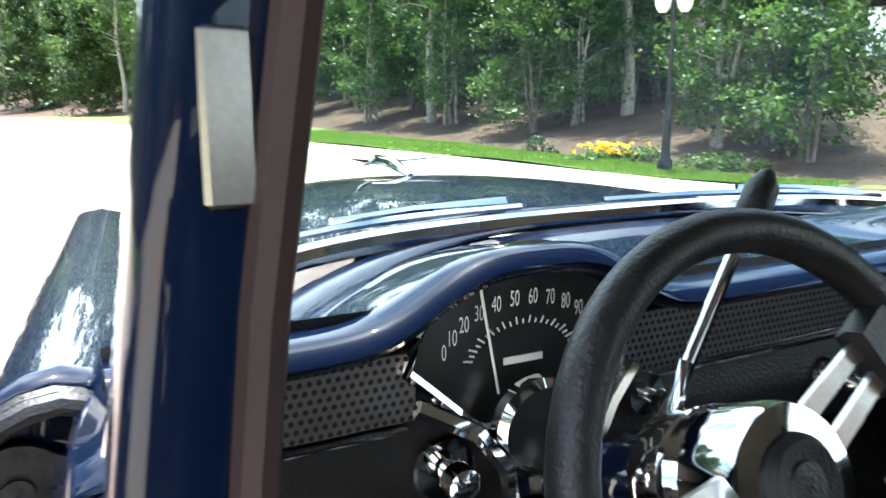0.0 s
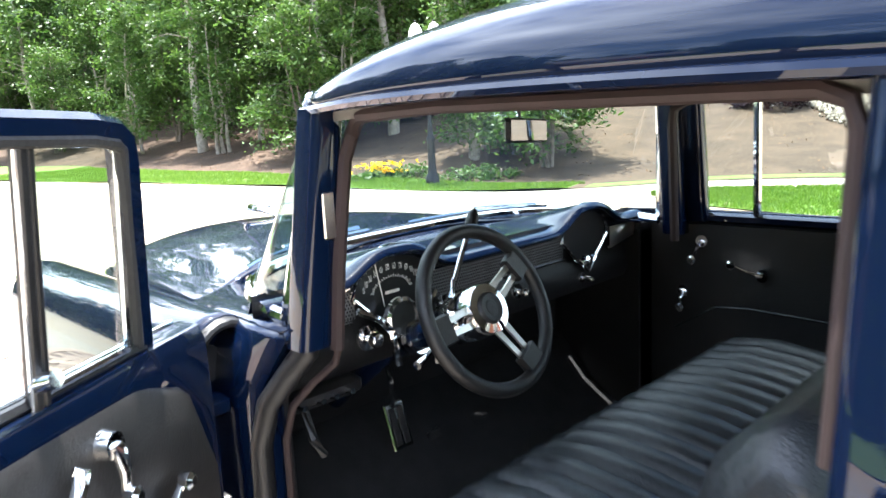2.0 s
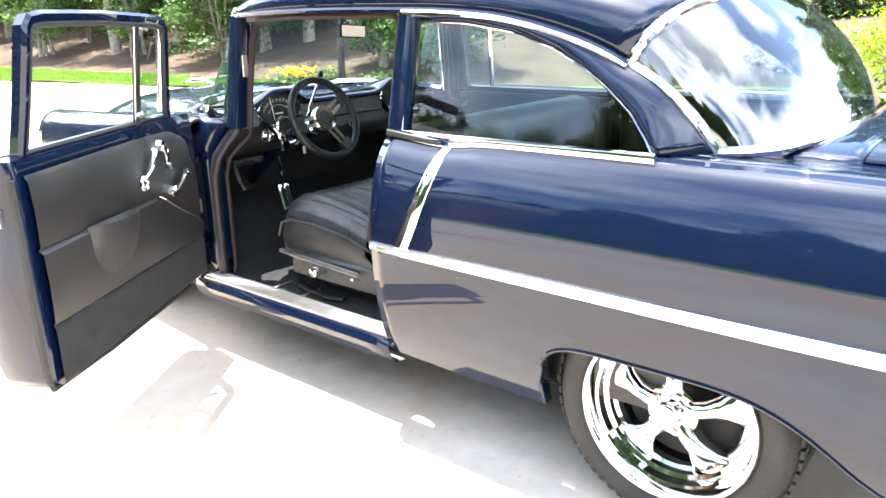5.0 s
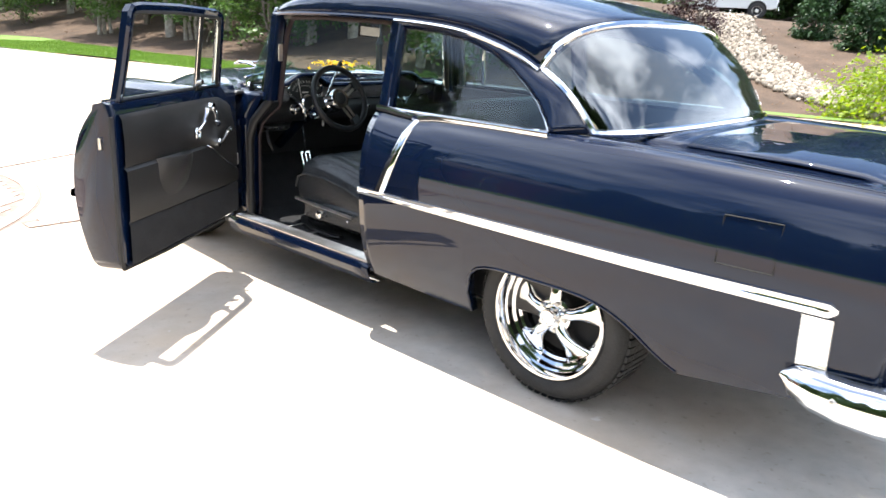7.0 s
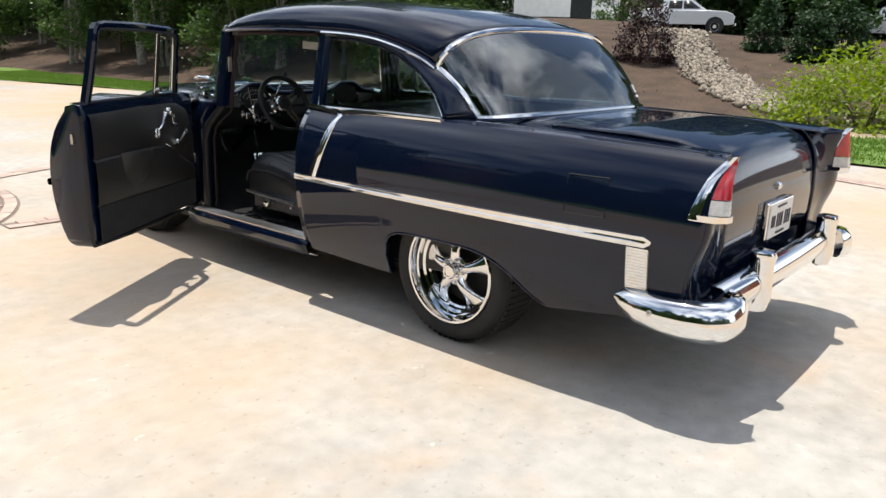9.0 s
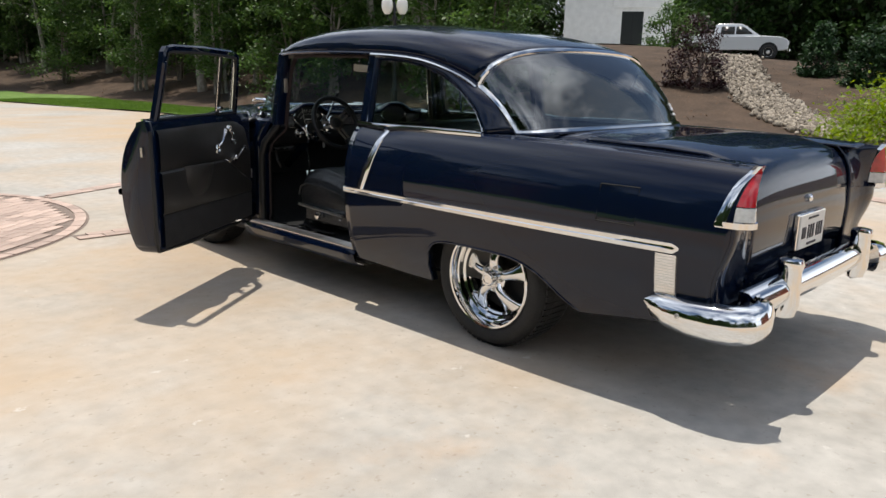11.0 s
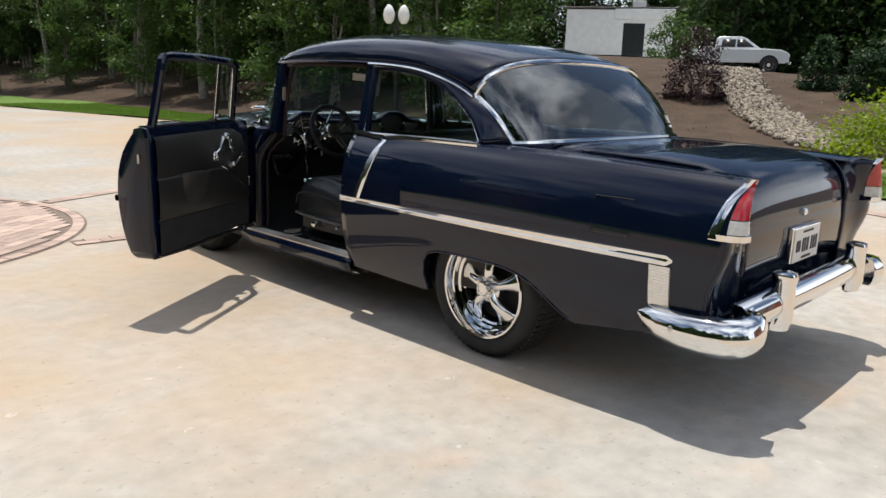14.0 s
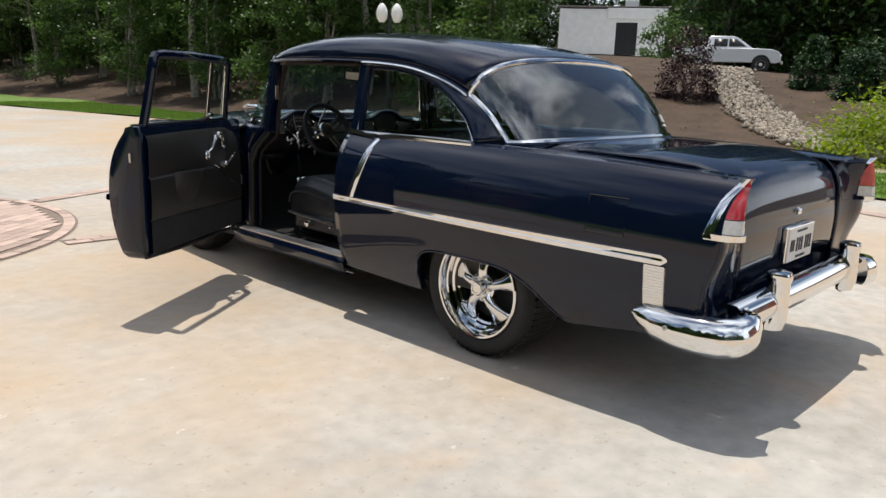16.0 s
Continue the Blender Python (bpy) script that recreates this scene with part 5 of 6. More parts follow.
# ---- passenger door, seen from inside ----
rows = [[(side_x(y, z), y, z) for z in span(0.33, 1.02, 14)] for y in span(0.998, 2.20, 16)]
pd = part("passenger_door", Mesh().sheet(rows), PAINT, car, "closed navy passenger door with black trim", thick=0.006)
part("door_trim", Mesh().box((0.775, 1.02, 0.30), (0.80, 2.10, 0.985), 0.006), BLACK_TRIM, pd)
part("hinge_pillar", Mesh().box((0.70, 2.09, 0.24), (0.83, 2.20, 0.985), 0.006), BLACK_TRIM, car)
part("sill_step", Mesh().box((0.74, 0.95, 0.24), (0.83, 2.12, 0.31), 0.006), BLACK_TRIM, car)
part("window_sill_rail", Mesh().box((0.775, 0.10, 0.985), (0.86, 2.06, 1.018), 0.008), PAINT, pd)
part("trim_bead", Mesh().tube([(0.772, 2.0, 0.62), (0.772, 1.86, 0.71), (0.772, 1.75, 0.72), (0.772, 1.1, 0.70)], 0.004, 6), BLACK_LEATHER, pd)
crank(pd, (0.775, 1.905, 0.925), (0.775, 1.93, 0.865), flip=True)
crank(pd, (0.775, 1.709, 0.832), (0.775, 1.80, 0.860), flip=True)
crank(pd, (0.775, 1.968, 0.753), (0.775, 1.97, 0.70), flip=True)
m = Mesh().tube([(0.79, 1.738, 1.015), (0.735, 1.722, 1.385)], 0.012, 8)
part("vent_division_bar", m, CHROME, pd)
m = Mesh()
m.face([(0.80, 1.90, 1.015), (0.80, 1.03, 1.015), (0.73, 1.03, 1.39), (0.715, 1.93, 1.39)])
pg = part("passenger_glass", m, GLASS, pd)
pg.visible_shadow = False
m = Mesh().tube([(0.735, 1.96, 1.38), (0.745, 1.5, 1.392), (0.745, 1.04, 1.385)], 0.016, 8)
part("window_header", m, PAINT, pd)
part("window_front_post", post((0.785, 1.930, 0.99), (0.718, 1.925, 1.39), 0.040, 0.024), PAINT, pd)

# ---- dashboard ----
PODS = (-0.363, 0.44)


def brow(x):
    return sum(0.060 * math.exp(-((abs(x - c) / 0.125) ** 3.2)) for c in PODS)


rows = []
for x in span(-0.73, 0.73, 98):
    b = brow(x)
    t = min(1, abs(x) / 0.74)
    yb = 2.05 + 0.40 * (1 - t**2.6)
    zb = 0.985 + 0.038 * (1 - t * t)
    rows.append([(x, max(yb - 0.005, 2.17), zb + 0.002), (x, max(yb * 0.5 + 2.15 * 0.5, 2.155), 1.014 + 0.62 * b), (x, 2.150, 1.020 + 0.92 * b), (x, 2.118, 1.022 + b), (x, 2.102, 1.018 + b), (x, 2.096, 1.006 + b), (x, 2.104, 0.996 + b), (x, 2.135, 0.992 + 0.95 * b)])
dash = part("dashboard", Mesh().sheet(rows), PAINT, car, "navy painted dashboard with twin pods", angle=60)
m = Mesh().sheet([[(x, y, z) for x in span(-0.73, 0.73, 20)] for y, z in ((2.150, 1.03), (2.152, 0.99), (2.152, 0.91), (2.14, 0.885), (2.135, 0.83), (2.15, 0.80), (2.25, 0.80))])
part("dash_face", m, BLACK_TRIM, dash)
part("chrome_rail", Mesh().box((-0.22, 2.132, 0.914), (0.335, 2.15, 0.922), 0.002), CHROME, dash)
part("chrome_rail", Mesh().box((-0.22, 2.134, 0.990), (0.335, 2.15, 0.995), 0.002), CHROME, dash)
part("chrome_rail", Mesh().box((-0.70, 2.132, 0.914), (-0.485, 2.15, 0.920), 0.002), CHROME, dash)
for x0, x1, nm in ((-0.70, -0.475, "perforated_panel"), (-0.235, 0.335, "perforated_panel")):
    pp = part(nm, Mesh().box((x0, 2.140, 0.922), (x1, 2.150, 0.990), 0.002), PERFORATED, dash, "grey perforated speaker trim")
    hm = Mesh()
    for j in range(8):
        for i in range(int((x1 - x0) / 0.0085)):
            cx, cz = x0 + 0.006 + 0.0085 * i + 0.00425 * (j % 2), 0.927 + 0.0082 * j
            if cx < x1 - 0.004:
                hm.face([(cx + 0.0028 * math.cos(a), 2.1392, cz + 0.0028 * math.sin(a)) for a in (0, 1.05, 2.1, 3.14, 4.19, 5.24)])
    tagged(part("perforation", hm, HOLE_SHADE, pp, smooth=False), kind="stuff")
m = Mesh().face([(0.562, 2.118, 0.918), (0.735, 2.112, 0.952), (0.745, 2.112, 0.978), (0.70, 2.114, 0.988), (0.562, 2.118, 0.988)])
part("chrome_panel", m, STEEL, dash, "bright dash end panel", thick=0.004)
part("chrome_rail", Mesh().tube([(0.56, 2.13, 0.918), (0.66, 2.128, 0.93), (0.745, 2.125, 0.955)], 0.006, 6), CHROME, dash)


def fan(cx, mt, name, label, y=2.138):
    """The fan-shaped instrument opening with a chrome lip."""
    arc = [(cx + 0.126 * math.cos(a), 0.955 + 0.122 * math.sin(a)) for a in span(radians(8), radians(172), 21)]
    pts = arc + [(cx - 0.055, 0.908), (cx, 0.895), (cx + 0.055, 0.908)]
    m = Mesh()
    m.face([(x, y, z) for x, z in pts])
    f = part(name, m, mt, dash, label)
    part("bezel", Mesh().tube([(x, y - 0.006, z) for x, z in pts + [pts[0]]], 0.006, 6), CHROME, f)
    return f


speedo = fan(PODS[0], DIAL, "speedometer", "fan-shaped speedometer with white numerals")
for k in range(12):
    a = radians(163 - 146 * k / 11)
    cu = bpy.data.curves.new("numeral", "FONT")
    cu.body, cu.size, cu.align_x, cu.align_y = str(k * 10), 0.0175, "CENTER", "CENTER"
    tmp = bpy.data.objects.new("numeral", cu)
    me = bpy.data.meshes.new_from_object(tmp)
    bpy.data.objects.remove(tmp)
    me.materials.clear()
    me.materials.append(DIAL_MARK)
    ob = new("numeral", me)
    ob.parent = speedo
    ob.matrix_basis = pose(PODS[0] + 0.090 * math.cos(a), 2.136, 0.966 + 0.060 * math.sin(a), 90, 0, 0) @ Matrix.Diagonal((0.62, 1.25, 1, 1))
for k in range(45):
    a = radians(165 - 150 * k / 44)
    r0, r1 = 0.058, (0.064 if k % 4 else 0.068)
    if k % 2 == 0:
        part("tick", Mesh().tube([(PODS[0] + r * math.cos(a), 2.1365, 0.960 + r * 0.70 * math.sin(a)) for r in (r0, r1)], 0.0010, 4), DIAL_MARK, speedo)
part("needle", Mesh().tube([(PODS[0] - 0.028, 2.134, 0.935), (PODS[0] - 0.050, 2.134, 1.045)], 0.0016, 4), DIAL_MARK, speedo)
part("odometer", Mesh().box((PODS[0] - 0.022, 2.1345, 0.962), (PODS[0] + 0.022, 2.1365, 0.969), 0.0), DIAL_MARK, speedo)
fan(PODS[1], BLACK_TRIM, "passenger_pod", "black blank pod on the passenger side")
m = Mesh().tube([(PODS[1] - 0.045, 2.126, 0.905), (PODS[1], 2.122, 0.865), (PODS[1] + 0.045, 2.126, 0.905)], 0.007, 6)
m.lathe([(0.026, 0.0), (0.022, 0.012), (0.010, 0.018), (0.001, 0.02)], (PODS[1] - 0.005, 2.126, 0.895), "y", 18, m=Matrix.Scale(-1, 3, (0, 1, 0)))
part("pod_emblem", m, CHROME, dash, "chrome crest under the pod")
# chrome V below the speedometer, gear dial, knobs
for pts in ([(-0.485, 2.118, 0.945), (-0.43, 2.108, 0.915), (-0.405, 2.096, 0.88), (-0.395, 2.09, 0.80)], [(-0.24, 2.118, 0.945), (-0.275, 2.108, 0.915), (-0.30, 2.096, 0.89)]):
    part("column_bracket", Mesh().tube(pts, 0.009, 6), CHROME, dash, "chrome bracket beside the steering column")
m = Mesh().lathe([(0.050, 0.0), (0.050, 0.012), (0.042, 0.018), (0.040, 0.010), (0.001, 0.010)], (-0.36, 2.118, 0.905), "y", 28, m=Matrix.Scale(-1, 3, (0, 1, 0)))
gd = part("gear_dial", m, CHROME, dash)
part("dial_face", Mesh().lathe([(0.040, 0.0), (0.001, 0.001)], (-0.36, 2.107, 0.905), "y", 24), DIAL, gd)
for x, z, r in ((-0.449, 0.872, 0.017), (-0.205, 0.90, 0.013), (0.10, 0.868, 0.012), (0.42, 0.845, 0.009)):
    k1 = part("dash_knob", Mesh().lathe([(r * 1.9, 0.0), (r * 1.8, 0.006), (r * 0.6, 0.008), (r * 0.6, 0.02), (r, 0.024), (r * 0.95, 0.042), (r * 0.5, 0.048), (0.001, 0.048)], (x, 2.136, z), "y", 18, m=Matrix.Scale(-1, 3, (0, 1, 0))), CHROME, dash, "chrome dashboard knob")
m = Mesh().tube([(-0.26, 2.10, 0.80), (-0.262, 2.095, 0.765)], 0.008, 6)
part("key", m, STEEL, dash)
m = Mesh().box((-0.68, 2.12, 0.755), (-0.48, 2.20, 0.795), 0.01)
ub = part("under_dash_panel", m, BLACK_TRIM, dash)
for x in (-0.66, -0.61, -0.575, -0.53):
    part("switch", Mesh().tube([(x, 2.118, 0.775), (x, 2.098, 0.775)], [0.010, 0.007], 8), CHROME, dash)
m = Mesh().tube([(-0.64, 2.13, 0.76), (-0.645, 2.10, 0.70), (-0.62, 2.10, 0.655)], 0.010, 6)
part("brake_release", m, BLACK_TRIM, dash)

# ---- steering wheel and column ----
TILT_W = radians(24)
CW = Vector((-0.328, 1.862, 0.956))
AX = Vector((0, math.cos(TILT_W), -math.sin(TILT_W)))
UPW = Vector((0, math.sin(TILT_W), math.cos(TILT_W)))
RW = Vector((1, 0, 0))


def wp(x, u, a=0.0):
    return CW + RW * x + UPW * u + AX * a


ring = [wp(0.178 * math.cos(a), 0.178 * math.sin(a)) for a in span(0, 2 * math.pi, 49)]
sw = part("steering_wheel", Mesh().tube(ring, 0.0165, 12, caps=False, up=tuple(AX)), BLACK_TRIM, car, "black three-spoke sports steering wheel")
for ang in (30, -62, 186):
    a = radians(ang)
    dr, dn = (math.cos(a), math.sin(a)), (-math.sin(a), math.cos(a))

    def sp(r, w, ax):
        return wp(dr[0] * r + dn[0] * w, dr[1] * r + dn[1] * w, ax)

    m = Mesh()
    for s in (-1, 1):
        rows = []
        for r, w0, w1, ax in ((0.035, 0.004, 0.026, 0.010), (0.055, 0.009, 0.024, 0.008), (0.12, 0.008, 0.021, 0.004), (0.138, 0.004, 0.021, 0.002), (0.165, 0.0, 0.024, 0.0)):
            rows.append([sp(r, s * w0, ax - 0.003), sp(r, s * w1, ax - 0.003), sp(r, s * w1, ax + 0.003), sp(r, s * w0, ax + 0.003)])
        m.sheet(rows, wrap=True)
    part("spoke", m, STEEL, sw, "slotted brushed spoke", angle=30)
    rows = [[sp(r, w, ax) for w, ax in ((-0.032, 0.0), (-0.028, -0.012), (0.028, -0.012), (0.032, 0.0), (0.028, 0.012), (-0.028, 0.012))] for r in (0.128, 0.172)]
    m = Mesh().sheet(rows, wrap=True)
    m.face(rows[0])
    part("spoke_sleeve", m, BLACK_TRIM, sw)
m = Mesh()
rows = []
for r, ax in ((0.036, -0.006), (0.055, -0.004), (0.058, 0.004), (0.058, 0.048), (0.054, 0.051), (0.058, 0.055), (0.054, 0.059), (0.058, 0.063), (0.054, 0.067), (0.057, 0.071), (0.055, 0.105), (0.046, 0.118), (0.030, 0.120)):
    rows.append([wp(r * math.cos(t), r * math.sin(t), ax) for t in span(0, 2 * math.pi, 29)[:-1]])
m.sheet(rows, wrap=True)
part("hub_adapter", m, CHROME, sw, "polished hub adapter")
rows = []
for r, ax in ((0.036, 0.0), (0.035, -0.010), (0.030, -0.014), (0.018, -0.012), (0.016, -0.014), (0.001, -0.015)):
    rows.append([wp(r * math.cos(t), r * math.sin(t), ax) for t in span(0, 2 * math.pi, 25)[:-1]])
part("horn_cap", Mesh().sheet(rows, wrap=True), BLACK_TRIM, sw, "black horn button")
cs, ce = wp(0, 0, 0.08), Vector((-0.34, 2.20, 0.80))
part("steering_column", Mesh().tube([cs, cs.lerp(ce, 0.25), cs.lerp(ce, 0.3), ce, Vector((-0.345, 2.43, 0.62))], [0.043, 0.043, 0.034, 0.032, 0.030], 16), PAINT, car, "navy painted steering column")
m = Mesh().tube([cs.lerp(ce, 0.55) + Vector((0, 0, 0.0)), cs.lerp(ce, 0.62)], 0.042, 16)
part("column_collar", m, CHROME, car)
shf = part("gear_lever", Mesh().tube([(-0.320, 1.985, 0.925), (-0.318, 1.985, 0.965), (-0.300, 1.988, 0.998), (-0.225, 2.0, 1.115)], [0.013, 0.011, 0.007, 0.006], 10), CHROME, car, "chrome column gear lever")
part("lever_knob", Mesh().tube([(-0.232, 2.0, 1.098), (-0.222, 2.001, 1.115), (-0.210, 2.002, 1.138), (-0.204, 2.003, 1.150)], [0.008, 0.015, 0.014, 0.006], 12), BLACK_TRIM, shf, "black lever knob")
part("lever_boss", Mesh().tube([(-0.328, 1.975, 0.90), (-0.318, 1.985, 0.945)], 0.022, 12), BLACK_TRIM, shf)
part("indicator_lever", Mesh().tube([(-0.345, 1.99, 0.875), (-0.43, 1.955, 0.858), (-0.475, 1.94, 0.852)], [0.006, 0.006, 0.010], 8), CHROME, car)

# ---- pedals ----
m = Mesh().box((-0.232, -0.006, -0.068), (-0.232 + 0.072, 0.006, 0.068), 0.004, Matrix.Translation((0.0, 2.345, 0.508)) @ Matrix.Rotation(radians(-18), 4, "X"))
pdl = part("brake_pedal", m, CHROME, car, "chrome-framed brake pedal")
for k in range(2):
    part("pedal_pad", Mesh().box((-0.222 + 0.030 * k, -0.010, -0.054), (-0.200 + 0.030 * k, -0.004, 0.054), 0.003, Matrix.Translation((0.0, 2.345, 0.508)) @ Matrix.Rotation(radians(-18), 4, "X")), RUBBER, pdl)
part("pedal_arm", Mesh().tube([(-0.20, 2.36, 0.56), (-0.215, 2.34, 0.62), (-0.225, 2.33, 0.66), (-0.23, 2.36, 0.78)], 0.008, 8), CHROME, pdl)
part("accelerator", Mesh().box((-0.10, 2.32, 0.32), (-0.05, 2.335, 0.46), 0.005, None), RUBBER, car)

# ---- interior mirror, pillar plate, wipers, antenna ----
m = Mesh().box((-0.095, -0.016, -0.031), (0.095, 0.004, 0.031), 0.010, pose(0.03, 2.035, 1.322, 0, 3, 8))
mir = part("rear_view_mirror", m, BLACK_TRIM, car, "rectangular interior mirror on a chrome stalk")
part("mirror_face", Mesh().box((-0.091, -0.0185, -0.027), (0.091, -0.015, 0.027), 0.002, pose(0.03, 2.035, 1.322, 0, 3, 8)), MIRROR_BACK, mir)
part("mirror_stalk", Mesh().tube([(0.03, 2.045, 1.345), (0.035, 2.055, 1.375), (0.055, 2.06, 1.41), (0.06, 2.055, 1.44)], 0.006, 6), CHROME, mir)
part("pillar_plate", Mesh().box((-0.684, 1.9405, 1.156), (-0.656, 1.949, 1.246), 0.003, None), STEEL, car, "small bare metal plate on the windshield pillar")
for x0, x1 in ((-0.60, -0.08), (0.02, 0.60)):
    pts = [Vector(shield(t, 0.02)) + Vector((0, 0.055, 0.008)) for t in span(x0, x1, 8)]
    w = part("wiper", Mesh().tube(pts, 0.006, 6), CHROME, car, "chrome windshield wiper")
    part("wiper_arm", Mesh().tube([pts[3] + Vector((0, 0.004, 0.01)), pts[5] + Vector((0, 0.03, 0.006)), pts[7] + Vector((0, 0.05, 0.0))], [0.005, 0.007, 0.012], 6), CHROME, w)


# ---- trees ----
def leaf_cloud(m, centre, radius, count, size, rnd, droop=0.0):
    """Small pointed leaves scattered round a twig end."""
    for _ in range(count):
        p = Vector((rnd.gauss(0, 1), rnd.gauss(0, 1), rnd.gauss(0, 0.7))) * radius * 0.55 + centre
        a = Vector((rnd.gauss(0, 1), rnd.gauss(0, 1), rnd.gauss(-droop, 0.6))).normalized()
        b = a.cross(Vector((rnd.gauss(0, 0.6), rnd.gauss(0, 0.6), 1))).normalized()
        s = size * rnd.uniform(0.6, 1.3)
        o = len(m.v)
        m.v.extend([tuple(p - a * s * 0.5), tuple(p + b * s * 0.26), tuple(p + a * s * 0.55), tuple(p - b * s * 0.26)])
        m.f.append((o, o + 1, o + 2, o + 3))


def fast(name, m, material, parent=None):
    me = bpy.data.meshes.new(name)
    me.from_pydata(m.v, [], m.f)
    me.materials.append(material)
    ob = new(name, me)
    ob.parent = parent
    return ob


def tree(name, label, height, trunk_r, low, spread, clusters, per, size, leaf, bark, seed, stems=1, category="tree", group=""):
    """A tapered, slightly crooked trunk with limbs and a loose crown of single leaves."""
    rnd = random.Random(seed)
    base = thing(name, label, category, group)
    wood, crown = Mesh(), Mesh()
    ends = []
    for s in range(stems):
        lean = Vector((rnd.uniform(-1, 1), rnd.uniform(-1, 1), 0)) * (0.05 if stems == 1 else 0.16)
        foot = Vector((rnd.uniform(-1, 1), rnd.uniform(-1, 1), 0)) * (0.0 if stems == 1 else 0.22)
        pts = [foot + lean * height * t + Vector((rnd.uniform(-1, 1), rnd.uniform(-1, 1), 0)) * trunk_r * 0.8 + Vector((0, 0, height * 0.92 * t - 0.1)) for t in span(0, 1, 9)]
        wood.tube(pts, [trunk_r * (1.25 if i == 0 else 1) * (1 - 0.85 * i / 8) for i in range(9)], 8)
        for k in range(clusters // stems):
            t = low + (1 - low) * ((k + rnd.random()) / (clusters / stems))
            f = t * 8
            i = min(7, int(f))
            root = pts[i].lerp(pts[i + 1], f - i)
            reach = spread * (1 - 0.72 * ((t - low) / (1 - low)) ** 1.4) * rnd.uniform(0.45, 1.1)
            a = rnd.uniform(0, 2 * math.pi)
            tip = root + Vector((math.cos(a) * reach, math.sin(a) * reach, reach * rnd.uniform(-0.15, 0.5)))
            if k % 2 == 0:
                wood.tube([root, root.lerp(tip, 0.5) + Vector((0, 0, reach * 0.12)), tip], [trunk_r * 0.28 * (1.1 - t) + 0.008, trunk_r * 0.16 * (1.1 - t) + 0.006, 0.004], 5, caps=False)
            ends.append((root, tip, reach))
    for root, tip, reach in ends:
        for q in (0.55, 0.8, 1.0):
            leaf_cloud(crown, root.lerp(tip, q), 0.16 * spread * rnd.uniform(0.7, 1.3) + 0.12, per // 3, size, rnd, 0.4)
    tr = fast("trunk", wood, bark, base)
    smooth_mesh(tr.data, 60)
    fast("crown", crown, leaf, base)
    return base


def on_bank(ax, ay, az, s):
    """The place on a bearing from (ax, ay) that lies s metres beyond the foot of the bank."""
    r = 3.0
    while toe_distance(ax + r * math.sin(radians(az)), ay + r * math.cos(radians(az))) < s and r < 120:
        r += 0.1
    x, y = ax + r * math.sin(radians(az)), ay + r * math.cos(radians(az))
    return x, y, land(x, y) - 0.05


kinds = [
    tree("bank_tree", "slender young tree with light green leaves on the bank", 6.5, 0.075, 0.12, 1.8, 72, 110, 0.16, LEAF, BARK_PALE, 11, 3, group="trees on the bank"),
    tree("bank_tree", "slender young tree with light green leaves on the bank", 7.5, 0.085, 0.16, 2.0, 76, 110, 0.17, LEAF, BARK_PALE, 12, 2, group="trees on the bank"),
    tree("bank_tree", "multi-stemmed light green tree on the bank", 5.6, 0.060, 0.10, 2.0, 72, 110, 0.16, LEAF, BARK, 13, 4, group="trees on the bank"),
]
tall = [
    tree("tall_tree", "tall grey-trunked tree on the wooded bank", 15.0, 0.20, 0.30, 3.2, 80, 70, 0.26, LEAF, BARK_PALE, 21, 1, group="tall trees on the bank"),
    tree("tall_tree", "tall grey-trunked tree on the wooded bank", 17.0, 0.16, 0.34, 3.0, 80, 70, 0.26, LEAF, BARK, 22, 1, group="tall trees on the bank"),
]
woods = [
    tree("forest_tree", "dense dark green forest tree", 13.0, 0.17, 0.03, 3.8, 120, 80, 0.36, LEAF_DARK, BARK, 31, 1, group="forest"),
    tree("forest_tree", "dense dark green forest tree", 15.0, 0.20, 0.04, 4.2, 120, 80, 0.38, LEAF_DARK, BARK, 32, 1, group="forest"),
]
rt = random.Random(5)
first = {}


def plant(kind, x, y, z, turn, scale):
    m = pose(x, y, z, 0, 0, turn) @ Matrix.Scale(scale, 4)
    if kind.name not in first:
        first[kind.name] = True
        kind.matrix_basis = m
        return kind
    c = copy_thing(kind, pose(x, y, z, 0, 0, turn))
    c.scale = (scale, scale, scale)
    return c


EYE0 = (-1.05, 1.15)
for i, (az, s, k, sc) in enumerate(((4.6, 3.0, 1, 1.1), (7.0, 6.0, 0, 1.0), (10.5, 5.0, 2, 1.1), (15.5, 7.0, 0, 1.0), (17.5, 3.0, 2, 0.9), (20.5, 5.5, 1, 1.0), (22.6, 2.4, 0, 0.95), (25.5, 4.5, 2, 1.0), (28.5, 2.6, 0, 0.9), (31.5, 4.5, 1, 0.95), (34.5, 2.2, 2, 0.85), (38.0, 3.4, 0, 0.85), (41.5, 5.0, 2, 0.9), (47.5, 2.0, 0, 0.80), (50.5, 2.6, 2, 0.80), (53.0, 1.6, 2, 0.80), (51.8, 4.0, 0, 0.75), (1.0, 4.0, 2, 1.1), (-3.0, 6.0, 1, 1.2))):
    x, y, z = on_bank(*EYE0, az, s)
    plant(kinds[k], x, y, z, rt.uniform(0, 360), sc)
for az, s, k, sc in ((5.2, 2.6, 0, 1.0), (8.6, 2.2, 1, 0.9), (13.2, 1.8, 0, 1.0), (12.0, 8.0, 1, 1.0), (19.0, 9.0, 0, 0.9), (26.8, 3.0, 0, 0.9), (37.0, 8.0, 1, 0.9), (44.0, 9.0, 0, 0.8), (-2.0, 3.0, 1, 1.0)):
    x, y, z = on_bank(*EYE0, az, s)
    plant(tall[k], x, y, z, rt.uniform(0, 360), sc)
